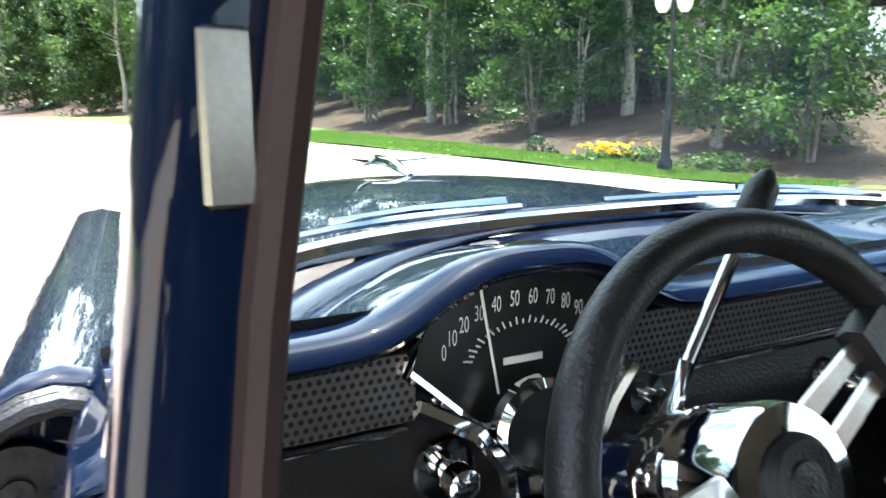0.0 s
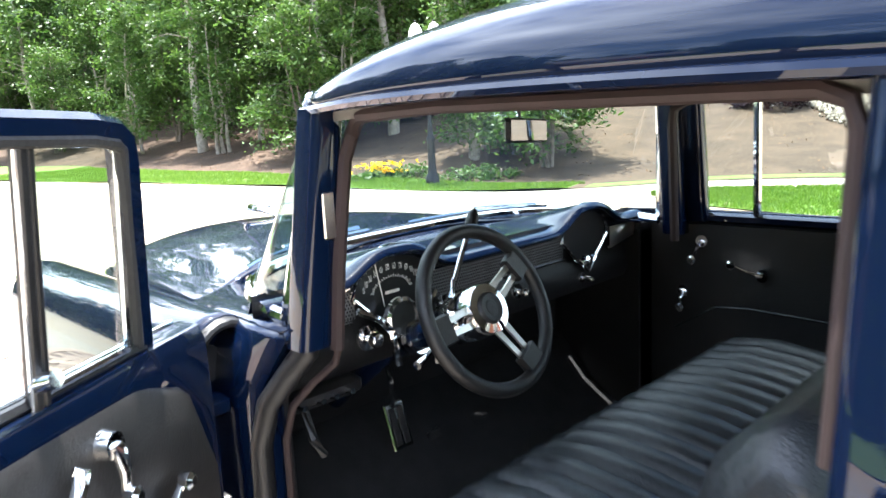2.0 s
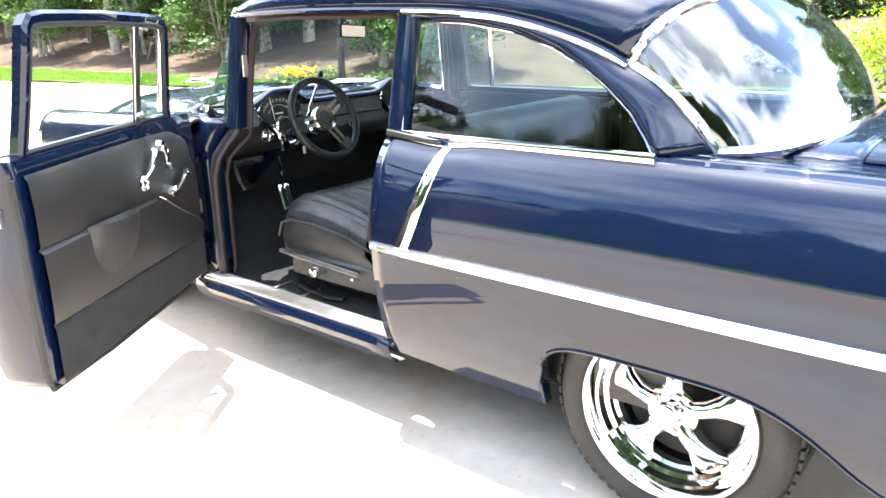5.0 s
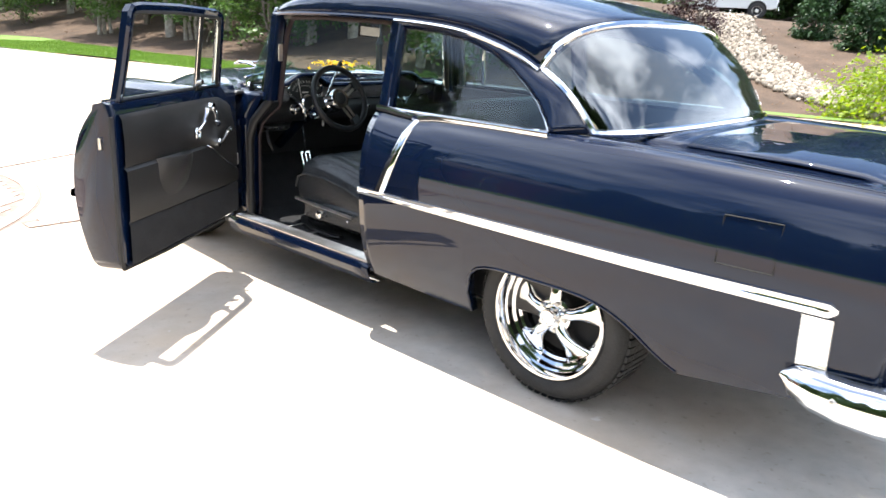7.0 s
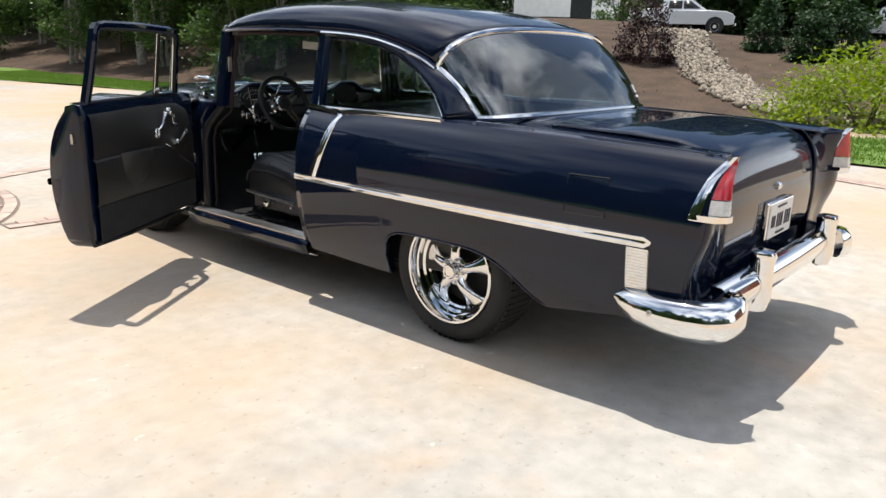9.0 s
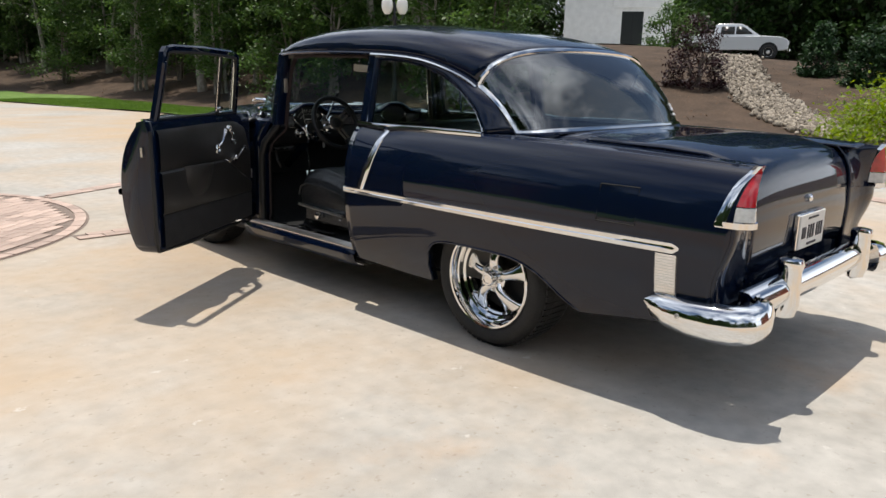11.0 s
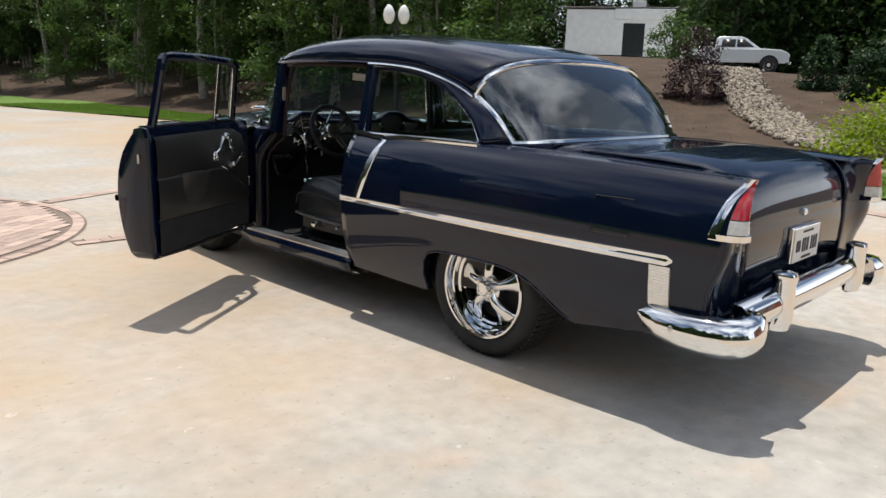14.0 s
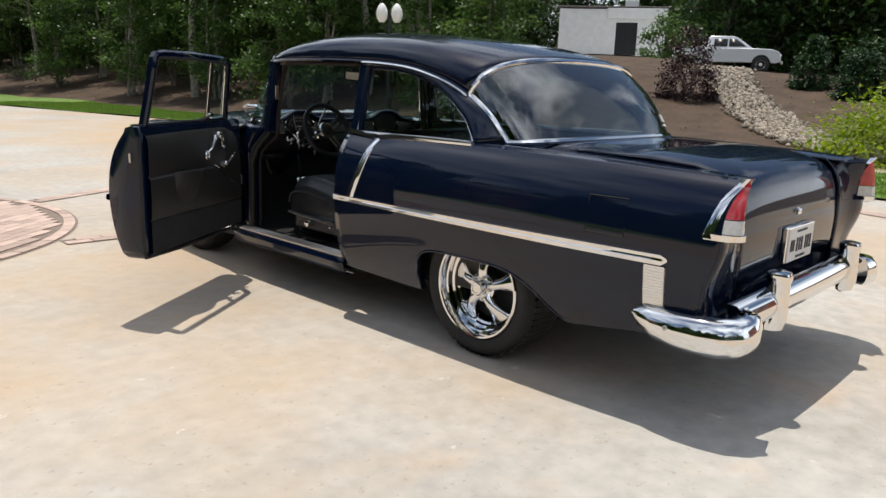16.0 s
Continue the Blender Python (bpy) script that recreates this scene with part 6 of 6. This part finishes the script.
for i, az in enumerate(span(-6, 50, 30)):
    x, y, z = on_bank(*EYE0, az + rt.uniform(-0.8, 0.8), rt.uniform(6.5, 12.5))
    plant(kinds[i % 3], x, y, z, rt.uniform(0, 360), rt.uniform(0.85, 1.15))
for i, az in enumerate(span(-15, 4, 18)):
    x, y, z = on_bank(*EYE0, az, rt.uniform(1.0, 9.0))
    plant(woods[i % 2], x, y, z - 0.2, rt.uniform(0, 360), rt.uniform(0.6, 0.9))
for i, az in enumerate(span(-4, 47, 26)):
    x, y, z = on_bank(*EYE0, az + rt.uniform(-0.7, 0.7), rt.uniform(3.5, 11.0))
    plant(tall[i % 2], x, y, z, rt.uniform(0, 360), rt.uniform(0.7, 0.95))
for i in range(34):
    a = radians(235 + 115 * i / 33)
    r = rt.uniform(23, 31)
    if abs(math.degrees(a) - 307) > 7:
        plant(woods[i % 2], r * math.sin(a), r * math.cos(a), -0.3, rt.uniform(0, 360), rt.uniform(0.7, 1.0))
for i, az in enumerate(span(6, 46, 26)):
    x, y, z = on_bank(*EYE0, az + rt.uniform(-0.7, 0.7), rt.uniform(7.0, 12.0))
    plant(woods[i % 2], x, y, z - 0.3, rt.uniform(0, 360), rt.uniform(0.55, 0.85))
# forest beyond the road, and woods on the other sides of the yard
for az in span(-14, 112, 58):
    for s0 in (21, 28, 37):
        if 51 < az < 64 and s0 < 37:
            continue
        wide = bank(20 * math.sin(radians(az)), 20 * math.cos(radians(az)))[0]
        x, y, z = on_bank(-3.4, -2.1, az + rt.uniform(-1, 1), s0 + wide - 5 + rt.uniform(-2, 3))
        if math.hypot(x, y) < (150 if az < 10 else 95):
            plant(woods[rt.randrange(2)], x, y, z - 0.3, rt.uniform(0, 360), rt.uniform(0.85, 1.25))
for i in range(40):
    a = radians(175 + 170 * i / 39)
    r = rt.uniform(38, 46)
    plant(woods[i % 2], r * math.sin(a) * 1.0, r * math.cos(a), -0.3, rt.uniform(0, 360), rt.uniform(0.8, 1.1))


def bush(name, label, x, y, z, r, h, n, size, leaf, seed):
    """A shrub: short stems and a lumpy shell of single leaves."""
    rnd = random.Random(seed)
    base = thing(name, label, "bush", at=(x, y, z))
    stems, crown = Mesh(), Mesh()
    for k in range(9):
        a = rnd.uniform(0, 6.28)
        tip = Vector((math.cos(a) * r * 0.55, math.sin(a) * r * 0.55, h * rnd.uniform(0.4, 0.75)))
        stems.tube([(0.05 * math.cos(a), 0.05 * math.sin(a), -0.1), tip * 0.5 + Vector((0, 0, 0.05)), tip], [0.03, 0.02, 0.008], 5)
    for k in range(n // 26):
        u, a = rnd.uniform(-0.15, 1), rnd.uniform(0, 6.28)
        q = math.sqrt(max(0.0, 1 - max(0, u) ** 2)) * rnd.uniform(0.55, 1.05)
        leaf_cloud(crown, Vector((math.cos(a) * q * r, math.sin(a) * q * r, max(0.05, u * h * rnd.uniform(0.6, 1.05)))), r * 0.22, 26, size, rnd, 0.2)
    fast("stem", stems, BARK, base)
    fast("crown", crown, leaf, base)
    return base


def bearing(az, r, z=None):
    x, y = -3.44 + r * math.sin(radians(az)), -2.2 + r * math.cos(radians(az))
    return x, y, (land(x, y) - 0.05 if z is None else z)


bush("maple_bush", "low spreading lime green weeping maple", 13.7, 1.25, 0.0, 2.05, 1.45, 9000, 0.11, LEAF_LIME, 41)
bush("plum_bush", "dark reddish purple plum bush on the bank", *bearing(64.0, 25.4), 0.95, 2.3, 5200, 0.10, LEAF_RED, 42)
bush("green_bush", "fresh green bush beside the white building", *bearing(62.0, 38.0), 1.2, 2.2, 3000, 0.16, LEAF, 43)
bush("evergreen_shrub", "dark green evergreen shrub on the mulch bank", *bearing(71.9, 29.2), 0.66, 1.75, 5200, 0.12, LEAF_SHRUB, 44)
bush("evergreen_shrub", "dark green evergreen shrub on the mulch bank", *bearing(74.7, 27.0), 0.70, 1.75, 5200, 0.12, LEAF_SHRUB, 45)
bush("evergreen_shrub", "dark green evergreen shrub on the mulch bank", *bearing(76.9, 27.5), 0.75, 1.75, 5200, 0.12, LEAF_SHRUB, 46)
bush("small_bush", "small dark green clipped bush at the lawn edge", *on_bank(*EYE0, 35.0, -0.2), 0.42, 0.42, 1000, 0.07, LEAF_SHRUB, 47)
for k, (az, s) in enumerate(((46.5, 0.2), (49.0, 0.5), (42.8, 0.3))):
    bush("ground_cover", "low leafy ground cover at the foot of the bank", *on_bank(*EYE0, az, s), 0.5, 0.28, 800, 0.08, LEAF, 50 + k)
# yellow flower clump left of the lamp post
rf = random.Random(9)
fx, fy, fz = on_bank(*EYE0, 40.3, -0.35)
flowers = thing("flower_bed", "clump of bright yellow daylilies at the lawn edge", "flowers", at=(fx, fy, fz))
m1, m2 = Mesh(), Mesh()
for k in range(70):
    c = Vector((rf.gauss(0, 0.30), rf.gauss(0, 0.22), 0))
    h = rf.uniform(0.18, 0.42)
    m2.tube([c, c + Vector((rf.uniform(-0.05, 0.05), rf.uniform(-0.05, 0.05), h))], [0.006, 0.003], 4)
    leaf_cloud(m1, c + Vector((0, 0, h)), 0.05, 7, 0.075, rf)
    leaf_cloud(m2, c + Vector((0, 0, h * 0.4)), 0.12, 8, 0.16, rf)
fast("blossom", m1, PETAL, flowers)
fast("foliage", m2, LEAF, flowers)

# ---- lamp post with two globes ----
lx, ly = 8.36, 10.92
lz = land(lx, ly)
lamp = thing("street_lamp", "black cast-iron lamp post with two white globes", "lamp post", at=(lx, ly, lz))
m = Mesh().lathe([(0.16, -0.05), (0.16, 0.05), (0.13, 0.07), (0.125, 0.20), (0.09, 0.26), (0.085, 0.30), (0.075, 0.36), (0.07, 0.85), (0.085, 0.88), (0.085, 0.92), (0.055, 0.97), (0.045, 1.05), (0.052, 1.07), (0.045, 1.10), (0.036, 1.4), (0.033, 2.45), (0.05, 2.48), (0.05, 2.54), (0.03, 2.58), (0.03, 2.75), (0.012, 2.85), (0.001, 2.90)], (0, 0, 0), "z", 20)
part("pole", m, IRON, lamp)
dirv = Vector((0.69, -0.72, 0))
for sg in (-1, 1):
    arm = dirv * sg * 0.17
    part("arm", Mesh().tube([(0, 0, 2.50), arm * 0.6 + Vector((0, 0, 2.46)), arm + Vector((0, 0, 2.52)), arm + Vector((0, 0, 2.60))], 0.015, 8), IRON, lamp)
    g = part("globe", Mesh().lathe([(0.06, 2.60), (0.115, 2.68), (0.135, 2.78), (0.12, 2.88), (0.075, 2.97), (0.03, 3.01), (0.001, 3.02)], arm, "z", 20), GLOBE, lamp, "white acorn lamp globe")
    part("finial", Mesh().lathe([(0.022, 3.00), (0.014, 3.03), (0.018, 3.045), (0.001, 3.07)], arm, "z", 10), IRON, g)

# ---- road on the bank, building, trucks ----
def offset_toe(s):
    """The line that runs s metres beyond the foot of the bank."""
    out = []
    for az in span(-20, 112, 90):
        x, y, z = on_bank(-3.4, -2.1, az, s + bank(20 * math.sin(radians(az)), 20 * math.cos(radians(az)))[0])
        if math.hypot(x, y) < 119:
            out.append((x, y, land(x, y)))
    return out


ra, rb = offset_toe(0.3), offset_toe(9.5)
n = min(len(ra), len(rb))
tagged(part("road", Mesh().sheet([[(a[0], a[1], a[2] + 0.01), (b[0], b[1], b[2] + 0.01)] for a, b in zip(ra[:n], rb[:n])]), ASPHALT), "pale road along the top of the bank", "road", kind="structure")

hx, hy, hz = bearing(58.6, 47.0)
house = thing("building", "low white stucco building with a dark glass door", "building")
house.matrix_basis = pose(hx, hy, hz - 0.3, 0, 0, -58.6)
m = Mesh()
for x0, x1, z0, z1 in ((-3.4, -0.05, 0.0, 3.3), (1.2, 2.8, 0.0, 3.3), (-0.05, 1.2, 2.55, 3.3)):
    m.box((x0, 0, z0), (x1, 0.25, z1), 0.0)
part("wall", m, WHITE_PAINT, house)
part("side_wall", Mesh().box((-3.4, 0.25, 0.0), (-3.15, 7.0, 3.3), 0.0), WHITE_PAINT, house)
part("side_wall", Mesh().box((2.55, 0.25, 0.0), (2.8, 7.0, 3.3), 0.0), WHITE_PAINT, house)
part("fascia", Mesh().box((-0.6, -0.12, 2.75), (2.85, -0.003, 3.35), 0.02), WHITE_PAINT, house)
part("roof", Mesh().box((-3.6, -0.1, 3.36), (3.0, 7.2, 3.46), 0.03), SHINGLE, house)
# white slab added before the wall to bounce light onto its dim front
part("bounce_pad", Mesh().box((-4.5, -7.0, 0.0), (4.5, -0.13, 0.36), 0.0), WHITE_PAINT, house, "white pad added to bounce light onto the wall")
part("chimney", Mesh().box((0.4, 1.2, 3.5), (1.2, 1.9, 3.95), 0.02), SIDING, house)
dr = part("door", Mesh().box((-0.04, 0.10, 0.3), (1.19, 0.16, 2.54), 0.0), DIAL, house, "dark glass double door")
part("door_frame", Mesh().box((0.55, 0.08, 0.3), (0.60, 0.099, 2.54), 0.0), BLACK_TRIM, dr)
part("step_wall", Mesh().box((-3.2, -1.2, 0.0), (2.9, -0.9, 0.55), 0.02), SIDING, house)


WALL_BRICK = mat("red_brick", (0.27, 0.075, 0.045), 0.85, color2=(0.36, 0.13, 0.085), scale=3.0, bump=0.5, bump_scale=40)


def brick_house(x, y, turn):
    """A red brick house with white windows and a gabled roof; its front faces -y of its own."""
    h = thing("brick_house", "red brick house with white windows beyond the yard", "house")
    h.matrix_basis = pose(x, y, 0.0, 0, 0, turn)
    part("wall", Mesh().box((-6.0, 0.0, -0.2), (6.0, 8.0, 5.6), 0.02), WALL_BRICK, h)
    rows = [[(px, -0.6, 5.5), (px, 4.0, 8.4), (px, 8.6, 5.5)] for px in (-6.5, 6.5)]
    m = Mesh().sheet(rows)
    part("roof", m, SHINGLE, h, thick=0.15)
    for px in (-4.0, 0.0, 4.0):
        for pz in (0.9, 3.5):
            w = part("window", Mesh().box((px - 0.7, -0.06, pz), (px + 0.7, -0.005, pz + 1.5), 0.02), WHITE_PAINT, h, "white framed window")
            for sx in (-0.33, 0.33):
                for sz in (0.38, 1.10):
                    part("pane", Mesh().box((px + sx - 0.27, -0.075, pz + sz - 0.30), (px + sx + 0.27, -0.061, pz + sz + 0.30), 0.004), DIAL, w)
    return h


brick_house(-23.5, 17.8, 53.0)
brick_house(14.5, -18.5, 218.0)


def pickup(label, x, y, z, heading):
    """A crew-cab pickup: nose towards +x of its own frame."""
    t = thing("pickup_truck", label, "truck")
    t.matrix_basis = pose(x, y, z, 0, 0, heading) @ Matrix.Scale(0.97, 4)
    lower = [(-2.9, 0.60), (-2.9, 1.34), (-1.12, 1.34), (-1.10, 1.26), (1.25, 1.26), (1.5, 1.28), (2.40, 1.22), (2.75, 1.10), (2.85, 0.90), (2.85, 0.55), (2.6, 0.48), (-2.7, 0.52)]
    rows = [[(px, yy, pz) for px, pz in lower] for yy in (-0.96, 0.96)]
    m = Mesh().sheet(rows, wrap=True)
    m.face(rows[0])
    m.face(rows[1])
    body = part("body", m, TRUCK_PAINT, t, bevel=0.05)
    cab = [(-1.06, 1.24, 0.92), (-1.00, 1.84, 0.78), (-0.85, 1.93, 0.72), (0.30, 1.93, 0.72), (0.52, 1.86, 0.74), (1.38, 1.26, 0.92)]
    rows = [[(px, s * w, pz) for px, pz, w in cab] for s in (-1, 1)]
    m = Mesh().sheet(rows)
    m.face(rows[0])
    m.face(rows[1])
    part("cab", m, TRUCK_PAINT, t, bevel=0.03)
    for s in (-1, 1):
        for nm, q in (("side_window", [(-0.72, 1.34, 0.900), (-0.68, 1.76, 0.800), (0.02, 1.76, 0.800), (0.02, 1.34, 0.900)]), ("side_window", [(0.10, 1.34, 0.900), (0.10, 1.76, 0.800), (0.46, 1.76, 0.800), (1.02, 1.36, 0.900)])):
            part(nm, Mesh().face([(a, s * (c + 0.012), b) for a, b, c in q]), DIAL, t, "dark side window", thick=0.01)
        for wx in (-1.85, 1.85):
            # flat near-black disc on the body paints the shade of the wheel arch
            part("wheel_opening", Mesh().lathe([(0.001, 0.0), (0.49, 0.0)], (wx, s * 0.964, 0.44), "y", 28), HOLE_SHADE, t)
            w = part("wheel", Mesh().lathe([(0.24, 0.0), (0.30, 0.02), (0.39, 0.0), (0.40, -0.06), (0.40, -0.24), (0.2, -0.26)], (wx, s * 0.98, 0.40), "y", 28, m=Matrix.Scale(s, 3, (0, 1, 0))), RUBBER, t)
            part("rim", Mesh().lathe([(0.25, 0.0), (0.22, -0.03), (0.08, -0.02), (0.001, 0.0)], (wx, s * 0.985, 0.40), "y", 20, m=Matrix.Scale(s, 3, (0, 1, 0))), STEEL, w)
        part("headlight", Mesh().box((2.70, s * 0.78 - 0.14, 0.80), (2.87, s * 0.78 + 0.14, 1.0), 0.02), WHITE_LENS, t)
    part("windshield", Mesh().face([(1.36, -0.82, 1.30), (0.60, -0.70, 1.84), (0.60, 0.70, 1.84), (1.36, 0.82, 1.30)]), DIAL, t, thick=0.01)
    part("bumper", Mesh().box((2.80, -0.95, 0.42), (2.95, 0.95, 0.62), 0.03), CHROME, t)
    part("grille", Mesh().box((2.82, -0.55, 0.68), (2.88, 0.55, 1.0), 0.02), BLACK_TRIM, t)
    return t


tx, ty, tz = bearing(66.25, 45.5)
pickup("silver crew-cab pickup parked on the bank road", tx, ty, tz + 0.06, -66.0)
tx, ty, tz = bearing(79.6, 49.0)
pickup("white pickup parked behind the shrubs", tx, ty, tz + 0.06, -75.0)

# ---- river stone swale down the bank ----
SWALE = [(13.6, 1.6), (15.1, 3.2), (16.0, 4.3), (17.2, 5.3), (18.7, 6.5), (21.3, 8.2), (24.9, 10.15), (27.8, 11.5)]
rs = random.Random(77)
ico = bmesh.new()
bmesh.ops.create_icosphere(ico, subdivisions=1, radius=1.0)
iv, jf = [v.co.copy() for v in ico.verts], [[v.index for v in f.verts] for f in ico.faces]
ico.free()
m = Mesh()
for k in range(4200):
    u = rs.random() ** 0.85 * (len(SWALE) - 1)
    i = int(u)
    (x0, y0), (x1, y1) = SWALE[i], SWALE[i + 1]
    d = Vector((x1 - x0, y1 - y0, 0)).normalized()
    off = (rs.uniform(-0.62, 0.62) + rs.gauss(0, 0.10)) * (0.8 + 0.08 * u)
    x, y = x0 + (x1 - x0) * (u - i) - d.y * off, y0 + (y1 - y0) * (u - i) + d.x * off
    s = rs.uniform(0.035, 0.105)
    mm = Matrix.Translation((x, y, land(x, y) - 0.02 + s * 0.3)) @ Euler((rs.uniform(0, 6), rs.uniform(0, 6), rs.uniform(0, 6))).to_matrix().to_4x4()
    sx, sy, sz = s * rs.uniform(0.8, 1.4), s * rs.uniform(0.7, 1.1), s * rs.uniform(0.3, 0.6)
    o = len(m.v)
    m.v.extend(tuple(mm @ Vector((v.x * sx, v.y * sy, v.z * sz))) for v in iv)
    m.f.extend(tuple(a + o for a in f) for f in jf)
stones = fast("river_stones", m, STONE)
smooth_mesh(stones.data, 80)
tagged(stones, "bed of pale river stones running down the bank", "stones", kind="stuff")
sn, sl = STONE.node_tree.nodes, STONE.node_tree.links
sg_ = sn.new("ShaderNodeNewGeometry")
sr = sn.new("ShaderNodeValToRGB")
sr.color_ramp.elements[0].color, sr.color_ramp.elements[1].color = (0.10, 0.080, 0.058, 1), (0.42, 0.36, 0.285, 1)
sl.new(sg_.outputs["Random Per Island"], sr.inputs["Fac"])
sl.new(sr.outputs["Color"], sn["Principled BSDF"].inputs["Base Color"])

# ---- grass blades on the lawns ----
rg_ = random.Random(3)


def blades(rows, count, keep, name):
    m = Mesh()
    while len(m.f) < count:
        i, j = rg_.randrange(len(rows) - 1), rg_.randrange(len(rows[0]) - 1)
        a, b = rg_.random(), rg_.random()
        p = Vector(rows[i][j]).lerp(Vector(rows[i][j + 1]), a).lerp(Vector(rows[i + 1][j]).lerp(Vector(rows[i + 1][j + 1]), a), b)
        if not keep(p):
            continue
        t = rg_.uniform(0, 6.28)
        w = Vector((math.cos(t), math.sin(t), 0)) * 0.010
        h = rg_.uniform(0.03, 0.07)
        o = len(m.v)
        m.v.extend([tuple(p - w), tuple(p + w), tuple(p + Vector((rg_.uniform(-0.03, 0.03), rg_.uniform(-0.03, 0.03), h)))])
        m.f.append((o, o + 1, o + 2))
    tagged(fast(name, m, BLADE), "mown green grass blades", "grass", kind="stuff")


blades(far_rows, 45000, lambda p: p.y < 30, "grass")
blades(near_rows, 30000, lambda p: p.y > -6 and p.x < 13, "grass")
# fallen leaf litter on the mulch bank
m = Mesh()
while len(m.f) < 5000:
    x, y = rg_.uniform(6, 36), rg_.uniform(0, 40)
    s = toe_distance(x, y)
    if 0.3 < s < 13:
        leaf_cloud(m, Vector((x, y, land(x, y) - 0.04)), 0.10, 3, 0.055, rg_)
tagged(fast("leaf_litter", m, mat("dry_leaves", (0.16, 0.085, 0.045), 0.9, color2=(0.27, 0.17, 0.10), scale=0.8)), "dry leaves and pine straw scattered on the bank", "leaf litter", kind="stuff")

# ---- brick roundel and bands laid in the driveway, pieces last ----
BC, BR = Vector((-3.05, 5.2, 0)), 2.06
mm = Mesh()
mm.face([(BC.x + (BR + 0.07) * math.cos(a), BC.y + (BR + 0.07) * math.sin(a), 0.003) for a in span(0, 2 * math.pi, 65)[:-1]])
roundel = tagged(part("pavement_roundel", mm, MORTAR), "round inlay of reddish brick pavers", "pavement", kind="structure")


def brick_mesh(l, w, h=0.009):
    return build("brick", Mesh().box((-l / 2, -w / 2, 0.0), (l / 2, w / 2, h), 0.0025), BRICK, smooth=False)


bmesh_long, bmesh_ring = brick_mesh(0.192, 0.093), brick_mesh(0.188, 0.092)
rest = Mesh()
spots = []
ca, sa = math.cos(radians(38)), math.sin(radians(38))
for j in range(-22, 23):
    for i in range(-12, 13):
        u, v = i * 0.20 + (0.10 if j % 2 else 0), j * 0.10
        if math.hypot(u, v) < BR - 0.10:
            spots.append((BC.x + u * ca - v * sa, BC.y + u * sa + v * ca, 38.0))
spots.sort(key=lambda p: (p[0] - 1.0) ** 2 + (p[1] - 2.6) ** 2)


def lay(x, y, a, me, parent):
    b = new("brick", me)
    b.parent = parent
    b.matrix_basis = pose(x, y, 0.0025 + rs.uniform(0, 0.0015), rs.uniform(-0.3, 0.3), rs.uniform(-0.3, 0.3), a + rs.uniform(-0.7, 0.7))


for x, y, a in spots[:240]:
    lay(x, y, a, bmesh_long, roundel)
for x, y, a in spots[240:]:
    rest.box((-0.096, -0.046, 0.0025), (0.096, 0.046, 0.0115), 0.0, pose(x, y, 0, 0, 0, a))
nring = int(2 * math.pi * BR / 0.2)
for k in range(nring):
    a = 2 * math.pi * k / nring
    lay(BC.x + BR * math.cos(a), BC.y + BR * math.sin(a), math.degrees(a) + 90, bmesh_ring, roundel) if -2.2 < a - math.pi * 2 * (a > math.pi) < 1.1 else rest.box((-0.094, -0.046, 0.0025), (0.094, 0.046, 0.0115), 0.0, pose(BC.x + BR * math.cos(a), BC.y + BR * math.sin(a), 0, 0, 0, math.degrees(a) + 90))
tagged(part("brick_rest", rest, BRICK, roundel, smooth=False), kind="stuff")


def band(x0, y0, x1, y1, rows_n):
    """A straight band of soldier bricks set in the concrete."""
    d = Vector((x1 - x0, y1 - y0, 0))
    ln = d.length
    d.normalize()
    nrm = Vector((-d.y, d.x, 0))
    w = 0.10 * rows_n
    p0, p1 = Vector((x0, y0, 0.003)), Vector((x1, y1, 0.003))
    strip = tagged(part("pavement_band", Mesh().face([p0 - nrm * w / 2, p1 - nrm * w / 2, p1 + nrm * w / 2, p0 + nrm * w / 2]), MORTAR), "narrow band of reddish brick pavers in the driveway", "pavement", kind="structure")
    a = math.degrees(math.atan2(d.y, d.x))
    for k in range(int(ln / 0.2)):
        for r in range(rows_n):
            p = p0 + d * (0.1 + 0.2 * k + (0.1 if r % 2 else 0)) + nrm * (r - (rows_n - 1) / 2) * 0.1
            lay(p.x, p.y, a, bmesh_long, strip)


band(-1.0, 5.78, 4.6, 8.2, 2)
band(-1.45, 3.70, 0.6, 3.62, 2)
band(7.0, 3.4, 5.5, -1.4, 3)
band(-4.6, 3.7, -9.0, 0.6, 2)
